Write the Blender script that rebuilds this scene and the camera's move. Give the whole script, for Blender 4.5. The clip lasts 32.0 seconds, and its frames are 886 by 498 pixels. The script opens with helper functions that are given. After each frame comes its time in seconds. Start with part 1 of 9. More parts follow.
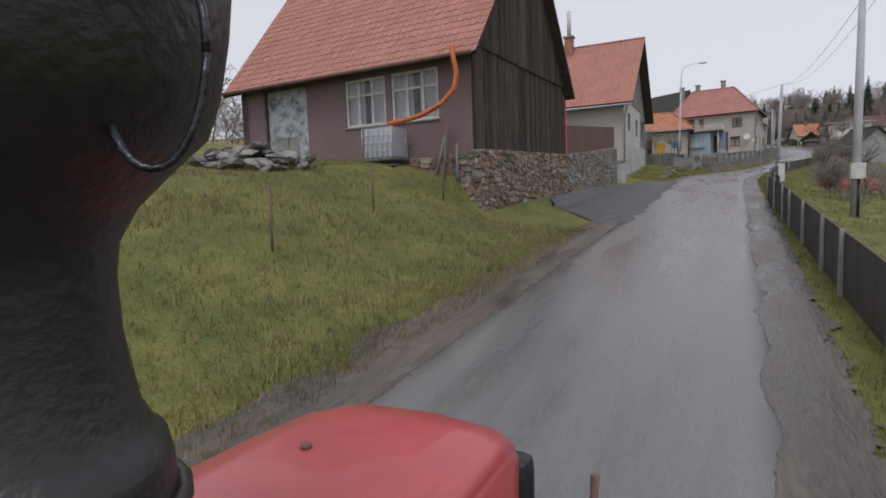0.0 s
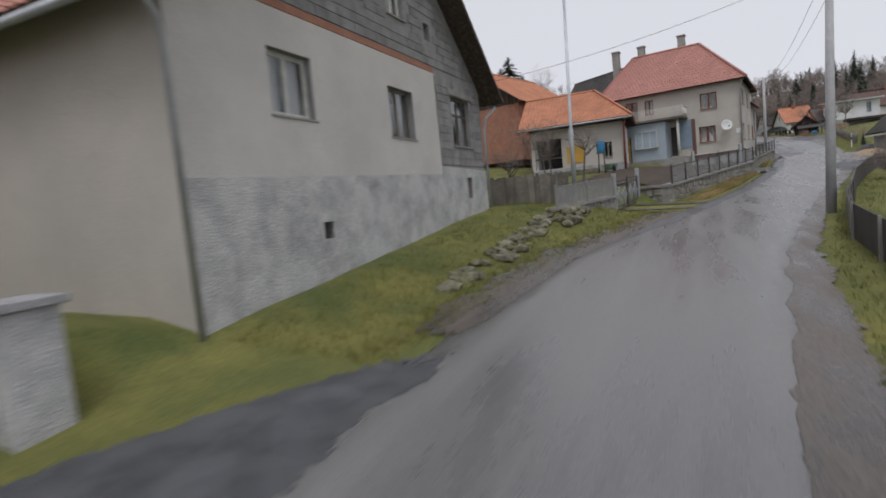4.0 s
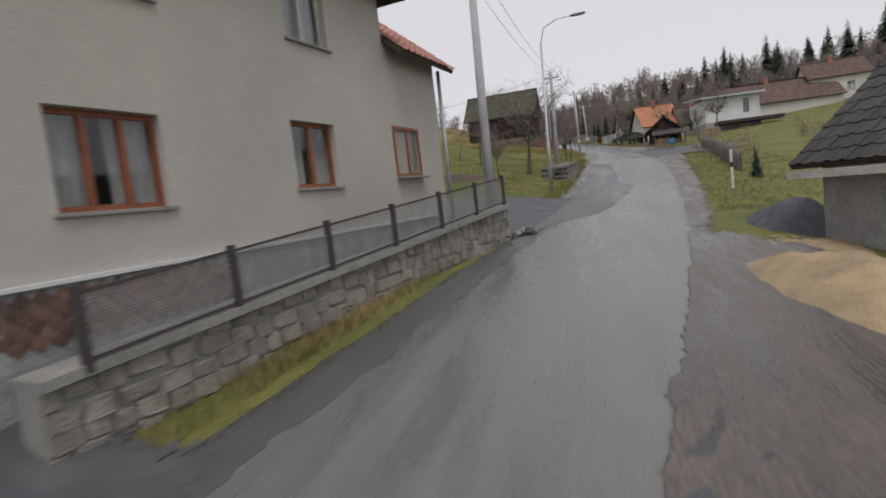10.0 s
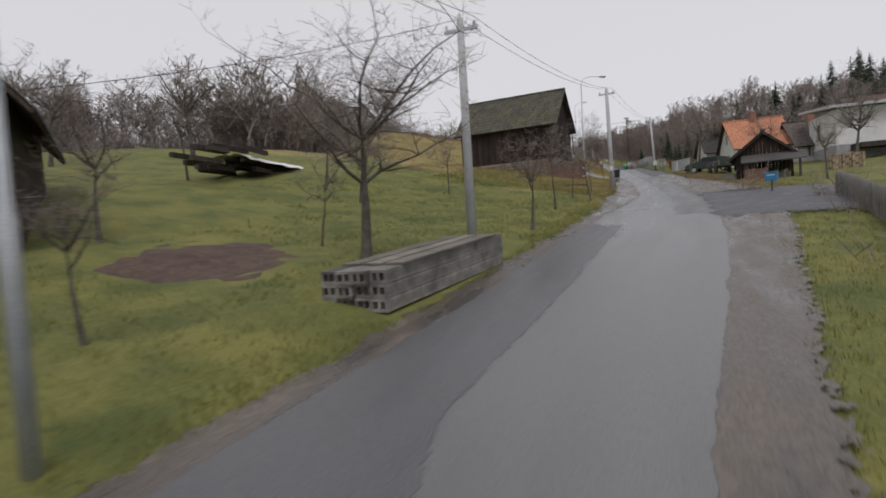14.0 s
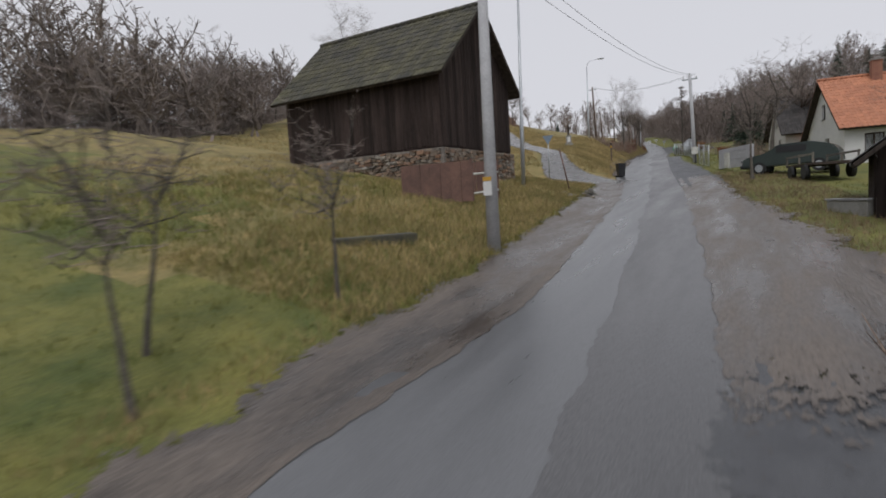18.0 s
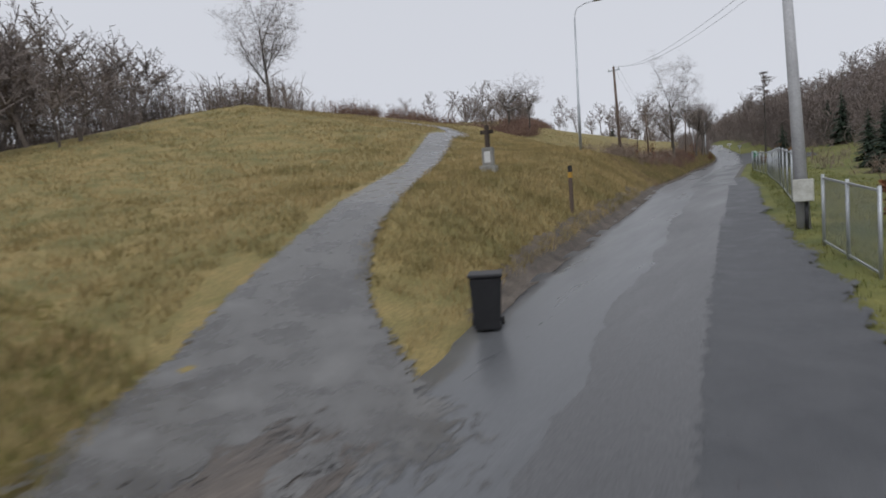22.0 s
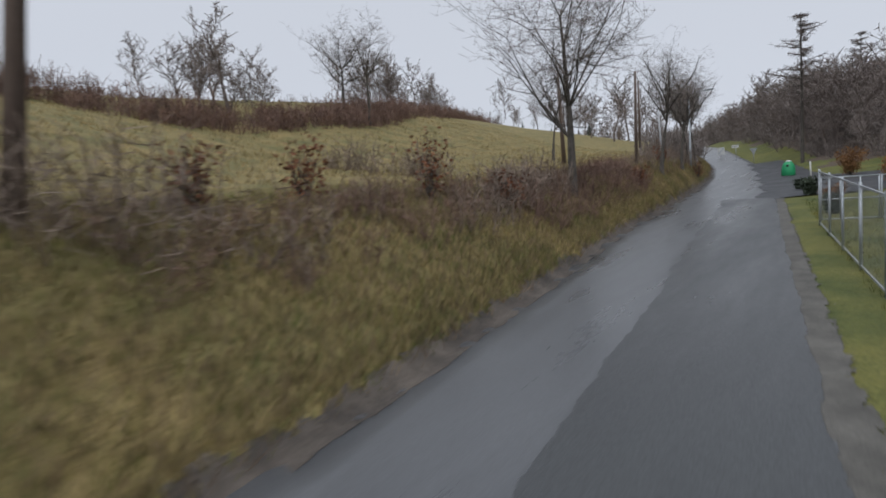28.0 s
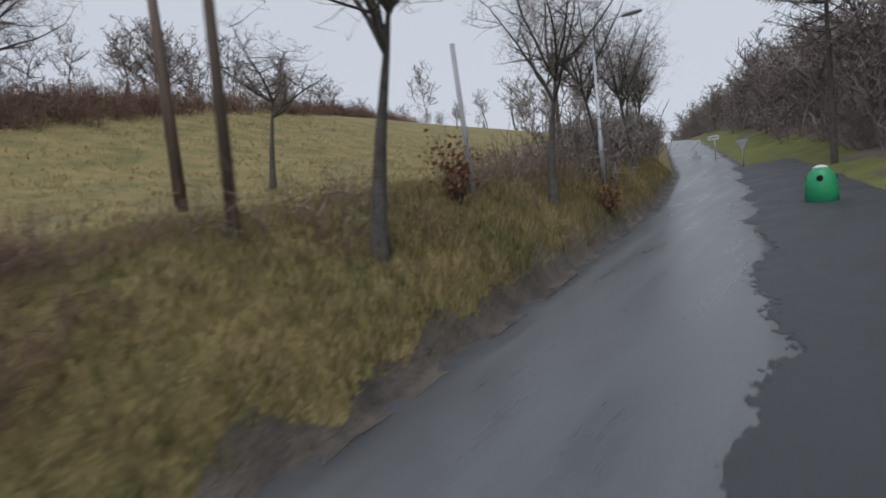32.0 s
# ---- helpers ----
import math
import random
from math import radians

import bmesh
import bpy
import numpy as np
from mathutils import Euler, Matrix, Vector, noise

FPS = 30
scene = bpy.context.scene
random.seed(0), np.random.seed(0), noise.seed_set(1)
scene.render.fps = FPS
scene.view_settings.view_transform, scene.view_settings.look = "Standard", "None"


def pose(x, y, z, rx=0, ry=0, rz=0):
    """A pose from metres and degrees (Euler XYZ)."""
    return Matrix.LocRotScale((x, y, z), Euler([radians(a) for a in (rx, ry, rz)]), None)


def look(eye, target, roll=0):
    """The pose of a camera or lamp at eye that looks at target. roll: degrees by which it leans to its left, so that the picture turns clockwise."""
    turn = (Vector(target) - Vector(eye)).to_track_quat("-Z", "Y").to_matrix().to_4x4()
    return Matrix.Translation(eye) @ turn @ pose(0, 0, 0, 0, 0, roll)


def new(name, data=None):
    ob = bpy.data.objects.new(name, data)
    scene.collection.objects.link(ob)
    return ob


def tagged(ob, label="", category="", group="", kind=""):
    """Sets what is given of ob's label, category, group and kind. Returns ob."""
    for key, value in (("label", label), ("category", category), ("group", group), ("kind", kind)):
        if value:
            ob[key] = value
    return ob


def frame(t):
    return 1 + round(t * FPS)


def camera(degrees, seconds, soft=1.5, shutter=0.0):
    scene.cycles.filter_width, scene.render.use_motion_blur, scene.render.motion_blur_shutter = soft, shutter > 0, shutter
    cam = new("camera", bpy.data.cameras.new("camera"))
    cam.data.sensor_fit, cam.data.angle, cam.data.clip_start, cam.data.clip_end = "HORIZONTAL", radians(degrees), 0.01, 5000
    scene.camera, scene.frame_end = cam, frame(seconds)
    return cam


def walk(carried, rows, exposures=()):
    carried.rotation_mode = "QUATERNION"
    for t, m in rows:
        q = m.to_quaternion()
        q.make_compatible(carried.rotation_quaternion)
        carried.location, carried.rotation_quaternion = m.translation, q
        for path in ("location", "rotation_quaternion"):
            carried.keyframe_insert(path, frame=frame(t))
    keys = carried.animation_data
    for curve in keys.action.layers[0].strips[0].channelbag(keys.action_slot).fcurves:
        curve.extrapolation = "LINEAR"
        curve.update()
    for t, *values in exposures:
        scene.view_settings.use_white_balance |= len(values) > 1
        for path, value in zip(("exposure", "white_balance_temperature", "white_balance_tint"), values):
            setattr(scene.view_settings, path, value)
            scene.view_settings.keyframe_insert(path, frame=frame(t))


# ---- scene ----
cam = camera(77.4, 32.0, soft=1.7, shutter=0.4)
PATH = [
    (0, (0.0, 0.0, 2.5), (-0.887, 1.782, 2.311), -2.0),
    (0.0334, (0.0, 0.0, 2.5), (-0.887, 1.782, 2.311), -2.0),
    (0.1, (0.018, 0.5, 2.54), (-0.869, 2.282, 2.353), -2.05),
    (0.2, (0.054, 1.5, 2.625), (-0.833, 3.283, 2.442), -2.2),
    (0.5, (0.156, 4.447, 2.87), (-0.733, 6.231, 2.698), -2.5),
    (1, (0.323, 8.918, 3.231), (-0.578, 10.695, 3.055), -2.7),
    (1.5, (0.43, 13.416, 3.575), (-0.486, 15.186, 3.407), -3.1),
    (2, (0.566, 17.934, 3.903), (-0.357, 19.7, 3.734), -2.7),
    (2.5, (0.669, 22.393, 4.234), (-0.262, 24.156, 4.076), -3.6),
    (4.5, (1.186, 40.369, 5.326), (0.375, 42.19, 5.169), -6.1),
    (5, (1.82, 44.842, 5.575), (1.031, 46.675, 5.449), -5.9),
    (5.5, (2.387, 49.162, 5.776), (1.645, 51.01, 5.59), -5.8),
    (6, (3.311, 53.318, 5.971), (2.65, 55.203, 5.863), -6.2),
    (6.5, (4.163, 57.127, 6.138), (3.56, 59.03, 6.005), -8.5),
    (7, (5.043, 60.676, 6.308), (4.462, 62.586, 6.182), -8.8),
    (7.5, (5.868, 63.906, 6.463), (5.298, 65.816, 6.301), -9.3),
    (8, (6.8, 67.038, 6.654), (6.248, 68.958, 6.546), -9.4),
    (8.5, (7.578, 70.04, 6.854), (7.046, 71.964, 6.724), -8.0),
    (9, (8.405, 73.006, 7.067), (7.89, 74.935, 6.952), -7.9),
    (9.5, (9.052, 75.825, 7.261), (8.534, 77.747, 7.074), -6.9),
    (10, (9.769, 78.608, 7.447), (9.236, 80.527, 7.266), -6.6),
    (10.5, (10.348, 81.255, 7.669), (9.758, 83.16, 7.524), -6.1),
    (11, (10.916, 83.925, 7.888), (10.275, 85.814, 7.736), -5.8),
    (11.5, (11.353, 86.648, 8.046), (10.67, 88.52, 7.883), -5.6),
    (12, (11.85, 89.569, 8.237), (11.142, 91.434, 8.084), -5.0),
    (12.5, (12.325, 92.629, 8.459), (11.565, 94.475, 8.335), -6.4),
    (13, (12.794, 95.757, 8.69), (12.003, 97.59, 8.572), -5.9),
    (13.5, (13.114, 98.843, 8.92), (12.32, 100.673, 8.772), -5.8),
    (14, (13.478, 102.047, 9.174), (12.656, 103.867, 9.077), -4.2),
    (14.5, (13.653, 105.229, 9.447), (12.825, 107.043, 9.296), -3.5),
    (15, (13.866, 108.485, 9.765), (13.015, 110.286, 9.581), -2.5),
    (15.5, (13.993, 111.702, 10.054), (13.125, 113.497, 9.9), -2.5),
    (17.5, (14.206, 124.792, 11.256), (13.214, 126.523, 11.111), -3.7),
    (18, (14.155, 128.06, 11.534), (13.149, 129.781, 11.37), -3.4),
    (18.5, (13.983, 131.332, 11.818), (12.929, 133.026, 11.683), -3.9),
    (19, (13.725, 134.66, 12.104), (12.634, 136.33, 11.961), -3.8),
    (19.5, (13.307, 137.978, 12.408), (12.178, 139.626, 12.3), -3.1),
    (20, (12.887, 141.423, 12.745), (11.747, 143.062, 12.629), -2.5),
    (20.5, (12.437, 144.97, 13.103), (11.28, 146.598, 12.988), -2.9),
    (21, (11.992, 148.662, 13.466), (10.806, 150.266, 13.325), -3.8),
    (21.5, (11.482, 152.456, 13.825), (10.287, 154.055, 13.702), -2.8),
    (22, (10.98, 156.317, 14.195), (9.772, 157.907, 14.073), -3.9),
    (22.5, (10.43, 160.027, 14.554), (9.19, 161.593, 14.452), -3.6),
    (23, (9.865, 163.612, 14.929), (8.617, 165.172, 14.831), -3.4),
    (23.5, (9.31, 167.141, 15.345), (8.041, 168.683, 15.237), -4.4),
    (24, (8.661, 170.986, 15.738), (7.39, 172.528, 15.652), -4.3),
    (24.5, (7.972, 174.859, 16.123), (6.708, 176.406, 16.024), -4.4),
    (25, (7.349, 178.64, 16.508), (6.095, 180.196, 16.438), -4.4),
    (25.5, (6.753, 182.238, 16.86), (5.51, 183.802, 16.766), -4.1),
    (27.5, (3.924, 196.743, 17.592), (2.719, 198.332, 17.446), -2.3),
    (28, (3.389, 200.423, 17.853), (2.175, 202.008, 17.727), -3.2),
    (28.5, (2.886, 204.095, 18.129), (1.685, 205.69, 18.018), -2.7),
    (29, (2.435, 207.702, 18.411), (1.238, 209.299, 18.278), -2.7),
    (29.5, (1.986, 211.114, 18.682), (0.794, 212.715, 18.545), -3.8),
    (30, (1.543, 214.362, 18.932), (0.358, 215.97, 18.82), -5.3),
    (30.5, (1.117, 217.579, 19.18), (-0.091, 219.171, 19.102), -5.6),
    (31, (0.703, 220.76, 19.424), (-0.498, 222.356, 19.313), -4.1),
    (31.5, (0.286, 223.814, 19.647), (-0.917, 225.406, 19.5), -5.0),
    (32, (0.0, 226.836, 19.86), (-1.211, 228.424, 19.747), -5.7),
]
walk(cam, [(t, look(eye, target, roll)) for t, eye, target, roll in PATH],
     exposures=((0, 0.06, 6100, 12.5), (6, 0.06, 6230, 11), (11, 0.04, 6380, 11), (16, -0.02, 6300, 11.5), (20, -0.04, 6150, 10.5), (26, -0.06, 5950, 9), (32, -0.12, 5830, 8.5)))

# ---- light ----
SUN_EL, SUN_ROT = radians(52), radians(200)
world = bpy.data.worlds.new("world")
scene.world = world
world.use_nodes = True
wn, wl = world.node_tree.nodes, world.node_tree.links
sky = wn.new("ShaderNodeTexSky")
sky.sky_type, sky.sun_disc = "NISHITA", False
sky.sun_elevation, sky.sun_rotation = SUN_EL, SUN_ROT
sky.air_density, sky.dust_density = 1.0, 3.0
dull = wn.new("ShaderNodeHueSaturation")
dull.inputs["Saturation"].default_value = 0.12
cloud = wn.new("ShaderNodeMixRGB")
cloud.inputs["Fac"].default_value = 0.82
cloud.inputs["Color2"].default_value = (8.6, 8.5, 8.7, 1)
wl.new(sky.outputs["Color"], dull.inputs["Color"])
wl.new(dull.outputs["Color"], cloud.inputs["Color1"])
wl.new(cloud.outputs["Color"], wn["Background"].inputs["Color"])
wn["Background"].inputs["Strength"].default_value = 0.088
sun = new("sun", bpy.data.lights.new("sun", "SUN"))
sun.data.energy, sun.data.angle, sun.data.color = 1.35, radians(25), (1.0, 0.97, 0.93)
sun.matrix_world = look((0, 0, 60), (-14, 30, 0))

# ---- materials ----
MATS = {}


def mat(name, col, col2=None, rough=0.8, scale=3.0, fine=40.0, bump=0.3, metal=0.0, rnd=0.0, spec=0.5,
        stretch=(1, 1, 1), contrast=0.5, coat=0.0, transmission=0.0, rough2=None, thresh=(0.35, 0.65), hue=0.0):
    """A two-scale noise material: blotches between two colours, fine grain and relief."""
    if name in MATS:
        return MATS[name]
    m = bpy.data.materials.new(name)
    m.use_nodes = True
    n, l = m.node_tree.nodes, m.node_tree.links
    b = n["Principled BSDF"]
    col2 = col2 or tuple(c * 0.7 for c in col)
    tc = n.new("ShaderNodeTexCoord")
    mp = n.new("ShaderNodeMapping")
    mp.inputs["Scale"].default_value = stretch
    geo = n.new("ShaderNodeNewGeometry")
    l.new(geo.outputs["Position"], mp.inputs["Vector"])
    big = n.new("ShaderNodeTexNoise")
    big.inputs["Scale"].default_value, big.inputs["Detail"].default_value = scale, 6
    big.inputs["Roughness"].default_value = 0.65
    small = n.new("ShaderNodeTexNoise")
    small.inputs["Scale"].default_value, small.inputs["Detail"].default_value = fine, 4
    l.new(mp.outputs["Vector"], big.inputs["Vector"])
    l.new(mp.outputs["Vector"], small.inputs["Vector"])
    ramp = n.new("ShaderNodeValToRGB")
    ramp.color_ramp.elements[0].position, ramp.color_ramp.elements[1].position = thresh
    ramp.color_ramp.elements[0].color = (*col2, 1)
    ramp.color_ramp.elements[1].color = (*col, 1)
    l.new(big.outputs["Fac"], ramp.inputs["Fac"])
    grain = n.new("ShaderNodeMixRGB")
    grain.blend_type = "OVERLAY"
    grain.inputs["Fac"].default_value = contrast
    l.new(ramp.outputs["Color"], grain.inputs["Color1"])
    l.new(small.outputs["Fac"], grain.inputs["Color2"])
    out = grain.outputs["Color"]
    if rnd:
        info = n.new("ShaderNodeObjectInfo")
        add = n.new("ShaderNodeMath")
        add.operation = "ADD"
        l.new(info.outputs["Random"], add.inputs[0])
        l.new(geo.outputs["Random Per Island"], add.inputs[1])
        fr = n.new("ShaderNodeMath")
        fr.operation = "FRACT"
        l.new(add.outputs[0], fr.inputs[0])
        mr = n.new("ShaderNodeMapRange")
        mr.inputs["To Min"].default_value, mr.inputs["To Max"].default_value = 1 - rnd, 1 + rnd
        l.new(fr.outputs[0], mr.inputs["Value"])
        hv = n.new("ShaderNodeHueSaturation")
        l.new(mr.outputs[0], hv.inputs["Value"])
        if hue:
            mul = n.new("ShaderNodeMath")
            mul.operation = "MULTIPLY"
            mul.inputs[1].default_value = 7.3
            l.new(fr.outputs[0], mul.inputs[0])
            fr2 = n.new("ShaderNodeMath")
            fr2.operation = "FRACT"
            l.new(mul.outputs[0], fr2.inputs[0])
            mh = n.new("ShaderNodeMapRange")
            mh.inputs["To Min"].default_value, mh.inputs["To Max"].default_value = 0.5 - hue * 0.5, 0.5 + hue
            l.new(fr2.outputs[0], mh.inputs["Value"])
            l.new(mh.outputs[0], hv.inputs["Hue"])
            ms = n.new("ShaderNodeMapRange")
            ms.inputs["To Min"].default_value, ms.inputs["To Max"].default_value = 1.5, 0.5
            l.new(fr2.outputs[0], ms.inputs["Value"])
            l.new(ms.outputs[0], hv.inputs["Saturation"])
        l.new(out, hv.inputs["Color"])
        out = hv.outputs["Color"]
    l.new(out, b.inputs["Base Color"])
    b.inputs["Roughness"].default_value = rough
    if rough2 is not None:
        rr = n.new("ShaderNodeMapRange")
        rr.inputs["From Min"].default_value, rr.inputs["From Max"].default_value = 0.35, 0.65
        rr.inputs["To Min"].default_value, rr.inputs["To Max"].default_value = rough2, rough
        l.new(big.outputs["Fac"], rr.inputs["Value"])
        l.new(rr.outputs[0], b.inputs["Roughness"])
    b.inputs["Metallic"].default_value = metal
    b.inputs["Specular IOR Level"].default_value = spec
    b.inputs["Coat Weight"].default_value = coat
    b.inputs["Transmission Weight"].default_value = transmission
    if bump:
        bp = n.new("ShaderNodeBump")
        bp.inputs["Strength"].default_value, bp.inputs["Distance"].default_value = bump, 0.03
        l.new(small.outputs["Fac"], bp.inputs["Height"])
        l.new(bp.outputs["Normal"], b.inputs["Normal"])
    MATS[name] = m
    return m


def frayed(m, scale=9.0, along=0.6):
    """Let a thin layer break up into crumbs and smears towards its edges."""
    n, l = m.node_tree.nodes, m.node_tree.links
    at = n.new("ShaderNodeAttribute")
    at.attribute_name = "edge"
    geo = n.new("ShaderNodeNewGeometry")
    mp = n.new("ShaderNodeMapping")
    mp.inputs["Scale"].default_value = (1, along, 1)
    nz = n.new("ShaderNodeTexNoise")
    nz.inputs["Scale"].default_value, nz.inputs["Detail"].default_value, nz.inputs["Roughness"].default_value = scale, 8, 0.72
    l.new(geo.outputs["Position"], mp.inputs["Vector"])
    l.new(mp.outputs["Vector"], nz.inputs["Vector"])
    mr = n.new("ShaderNodeMapRange")
    mr.inputs["From Min"].default_value, mr.inputs["From Max"].default_value = 0.3, 0.7
    l.new(nz.outputs["Fac"], mr.inputs["Value"])
    e = n.new("ShaderNodeMath")
    e.operation = "MULTIPLY_ADD"
    e.inputs[1].default_value = 1.5
    l.new(at.outputs["Fac"], e.inputs[0])
    neg = n.new("ShaderNodeMath")
    neg.operation = "MULTIPLY"
    neg.inputs[1].default_value = -1.0
    l.new(mr.outputs[0], neg.inputs[0])
    l.new(neg.outputs[0], e.inputs[2])
    g = n.new("ShaderNodeMath")
    g.operation, g.use_clamp = "MULTIPLY", True
    g.inputs[1].default_value = 30.0
    l.new(e.outputs[0], g.inputs[0])
    l.new(g.outputs[0], n["Principled BSDF"].inputs["Alpha"])
    return m


M_ASPHALT = mat("wet_asphalt", (0.168, 0.165, 0.162), (0.112, 0.111, 0.112), rough=0.42, rough2=0.2, scale=1.4, fine=80, bump=0.1, stretch=(1, 0.1, 1), contrast=0.3)
M_HILLROAD = mat("wet_hill_asphalt", (0.124, 0.127, 0.133), (0.086, 0.089, 0.094), rough=0.4, rough2=0.25, scale=1.3, fine=80, bump=0.03, stretch=(1, 0.1, 1), contrast=0.3)
M_NEWROAD = mat("newer_wet_asphalt", (0.138, 0.138, 0.14), (0.1, 0.1, 0.103), rough=0.4, rough2=0.26, scale=0.5, fine=80, bump=0.1, stretch=(1, 0.1, 1), contrast=0.3)
M_PATCH = mat("dark_asphalt_patch", (0.105, 0.104, 0.108), (0.075, 0.075, 0.08), rough=0.55, rough2=0.3, scale=0.8, fine=60, bump=0.2, stretch=(1, 0.15, 1))
M_OLDPATCH = mat("worn_asphalt_patch", (0.1, 0.1, 0.103), (0.07, 0.07, 0.073), rough=0.5, rough2=0.28, scale=0.8, fine=60, bump=0.2, stretch=(1, 0.15, 1))
M_APRON = mat("dark_gravel_apron", (0.09, 0.092, 0.098), (0.052, 0.054, 0.06), rough=0.75, rough2=0.4, scale=1.6, fine=90, bump=0.5, contrast=0.8)
M_MUD = mat("wet_mud", (0.118, 0.098, 0.082), (0.046, 0.039, 0.034), rough=0.56, rough2=0.18, scale=1.9, fine=26, bump=0.45, stretch=(1, 0.2, 1), contrast=0.6)
M_GRIT = mat("grey_roadside_grit", (0.15, 0.14, 0.123), (0.085, 0.08, 0.07), rough=0.85, scale=2.0, fine=45, bump=0.6)
M_GRASS = mat("meadow", (0.165, 0.155, 0.038), (0.07, 0.088, 0.02), rough=0.95, scale=0.6, fine=25, bump=1.0, contrast=0.8)
M_DRY = mat("dry_grass", (0.275, 0.207, 0.082), (0.135, 0.125, 0.043), rough=0.95, scale=0.7, fine=25, bump=1.0, contrast=0.9)
M_TILE = mat("red_clay_tile", (0.40, 0.185, 0.138), (0.335, 0.15, 0.112), rough=0.75, scale=0.8, fine=30, bump=0.2, rnd=0.07)
M_TILE_OR = mat("orange_clay_tile", (0.46, 0.195, 0.105), (0.36, 0.15, 0.085), rough=0.75, scale=0.8, fine=30, bump=0.2, rnd=0.1)
M_TILE_PINK = mat("faded_red_tile", (0.39, 0.185, 0.15), (0.32, 0.145, 0.118), rough=0.75, scale=0.8, fine=30, bump=0.2, rnd=0.07)
M_TILE_DK = mat("dark_shingle", (0.055, 0.05, 0.047), (0.035, 0.033, 0.032), rough=0.8, scale=0.8, fine=30, bump=0.3, rnd=0.25)
M_MOSS = mat("mossy_shingle", (0.085, 0.08, 0.045), (0.05, 0.048, 0.042), rough=0.9, scale=1.2, fine=30, bump=0.6, rnd=0.25)
M_PURPLE = mat("mauve_plaster", (0.20, 0.135, 0.14), (0.17, 0.115, 0.118), rough=0.9, scale=0.6, fine=60, bump=0.25)
M_PLASTER = mat("grey_beige_plaster", (0.47, 0.44, 0.395), (0.40, 0.375, 0.34), rough=0.92, scale=0.5, fine=70, bump=0.3)
M_CREAM = mat("cream_plaster", (0.56, 0.54, 0.505), (0.47, 0.455, 0.43), rough=0.92, scale=0.5, fine=70, bump=0.3)
M_CEMENT = mat("rough_cement_render", (0.36, 0.36, 0.36), (0.24, 0.24, 0.245), rough=0.95, scale=2.2, fine=30, bump=0.7)
M_LIMEWASH = mat("stained_pale_render", (0.50, 0.50, 0.49), (0.30, 0.30, 0.30), rough=0.95, scale=1.6, fine=30, bump=0.8, thresh=(0.32, 0.6))
M_OLDCONC = mat("grimy_concrete", (0.25, 0.235, 0.215), (0.10, 0.095, 0.09), rough=0.92, scale=2.2, fine=35, bump=0.6, rnd=0.35)
M_MOSSTONE = mat("mossy_stone", (0.21, 0.19, 0.15), (0.095, 0.10, 0.045), rough=0.95, scale=4, fine=25, bump=0.9, rnd=0.35)
M_REDSOIL = mat("turned_reddish_soil", (0.10, 0.062, 0.045), (0.05, 0.033, 0.026), rough=0.95, scale=3, fine=14, bump=1.0)
M_BLOCK = mat("grey_concrete_block", (0.27, 0.265, 0.26), (0.19, 0.187, 0.185), rough=0.95, scale=3, fine=45, bump=0.6, rnd=0.15)
M_BLUEW = mat("pale_blue_render", (0.36, 0.41, 0.46), (0.30, 0.35, 0.40), rough=0.9, scale=1, fine=60, bump=0.25)
M_WHITE = mat("white_render", (0.66, 0.66, 0.65), (0.56, 0.56, 0.55), rough=0.9, scale=0.7, fine=60, bump=0.2)
M_STONE = mat("field_stone", (0.27, 0.245, 0.21), (0.14, 0.13, 0.112), rough=0.9, scale=4, fine=25, bump=0.9, rnd=0.4, hue=0.03)
M_STONE_RED = mat("rust_brown_stone", (0.29, 0.215, 0.16), (0.14, 0.115, 0.095), rough=0.9, scale=4, fine=25, bump=0.9, rnd=0.45, hue=0.03)
M_MORTAR = mat("lime_mortar", (0.24, 0.215, 0.185), (0.14, 0.125, 0.11), rough=0.95, scale=4, fine=40, bump=0.8)
M_CONC = mat("weathered_concrete", (0.30, 0.29, 0.27), (0.20, 0.195, 0.18), rough=0.9, scale=1.8, fine=40, bump=0.5)
M_POLE = mat("concrete_pole", (0.42, 0.42, 0.43), (0.34, 0.34, 0.35), rough=0.8, scale=2, fine=40, bump=0.2)
M_GALV = mat("galvanised_steel", (0.46, 0.48, 0.50), (0.38, 0.40, 0.42), rough=0.45, metal=0.6, scale=3, fine=60, bump=0.05)
M_WOOD_DK = mat("dark_weathered_boards", (0.092, 0.072, 0.06), (0.036, 0.03, 0.027), rough=0.9, scale=2.4, fine=22, bump=0.6, stretch=(4, 4, 0.3), rnd=0.4, spec=0.2, contrast=0.8)
M_WOOD_BARN = mat("black_brown_barn_boards", (0.055, 0.039, 0.034), (0.024, 0.018, 0.016), rough=0.9, scale=2.2, fine=22, bump=0.6, stretch=(4, 4, 0.3), rnd=0.4, spec=0.2, contrast=0.8)
M_WOOD_GR = mat("grey_weathered_wood", (0.20, 0.18, 0.15), (0.11, 0.10, 0.085), rough=0.9, scale=1.5, fine=30, bump=0.5, rnd=0.3)
M_WOOD_POLE = mat("brown_timber_pole", (0.16, 0.115, 0.09), (0.09, 0.065, 0.05), rough=0.9, scale=1.5, fine=30, bump=0.4, stretch=(4, 4, 0.4))
M_FRAME_BR = mat("brown_window_wood", (0.26, 0.085, 0.035), (0.19, 0.06, 0.025), rough=0.55, scale=4, fine=40, bump=0.15)
M_FRAME_WH = mat("flaking_white_paint", (0.62, 0.62, 0.58), (0.42, 0.41, 0.36), rough=0.7, scale=5, fine=50, bump=0.3)
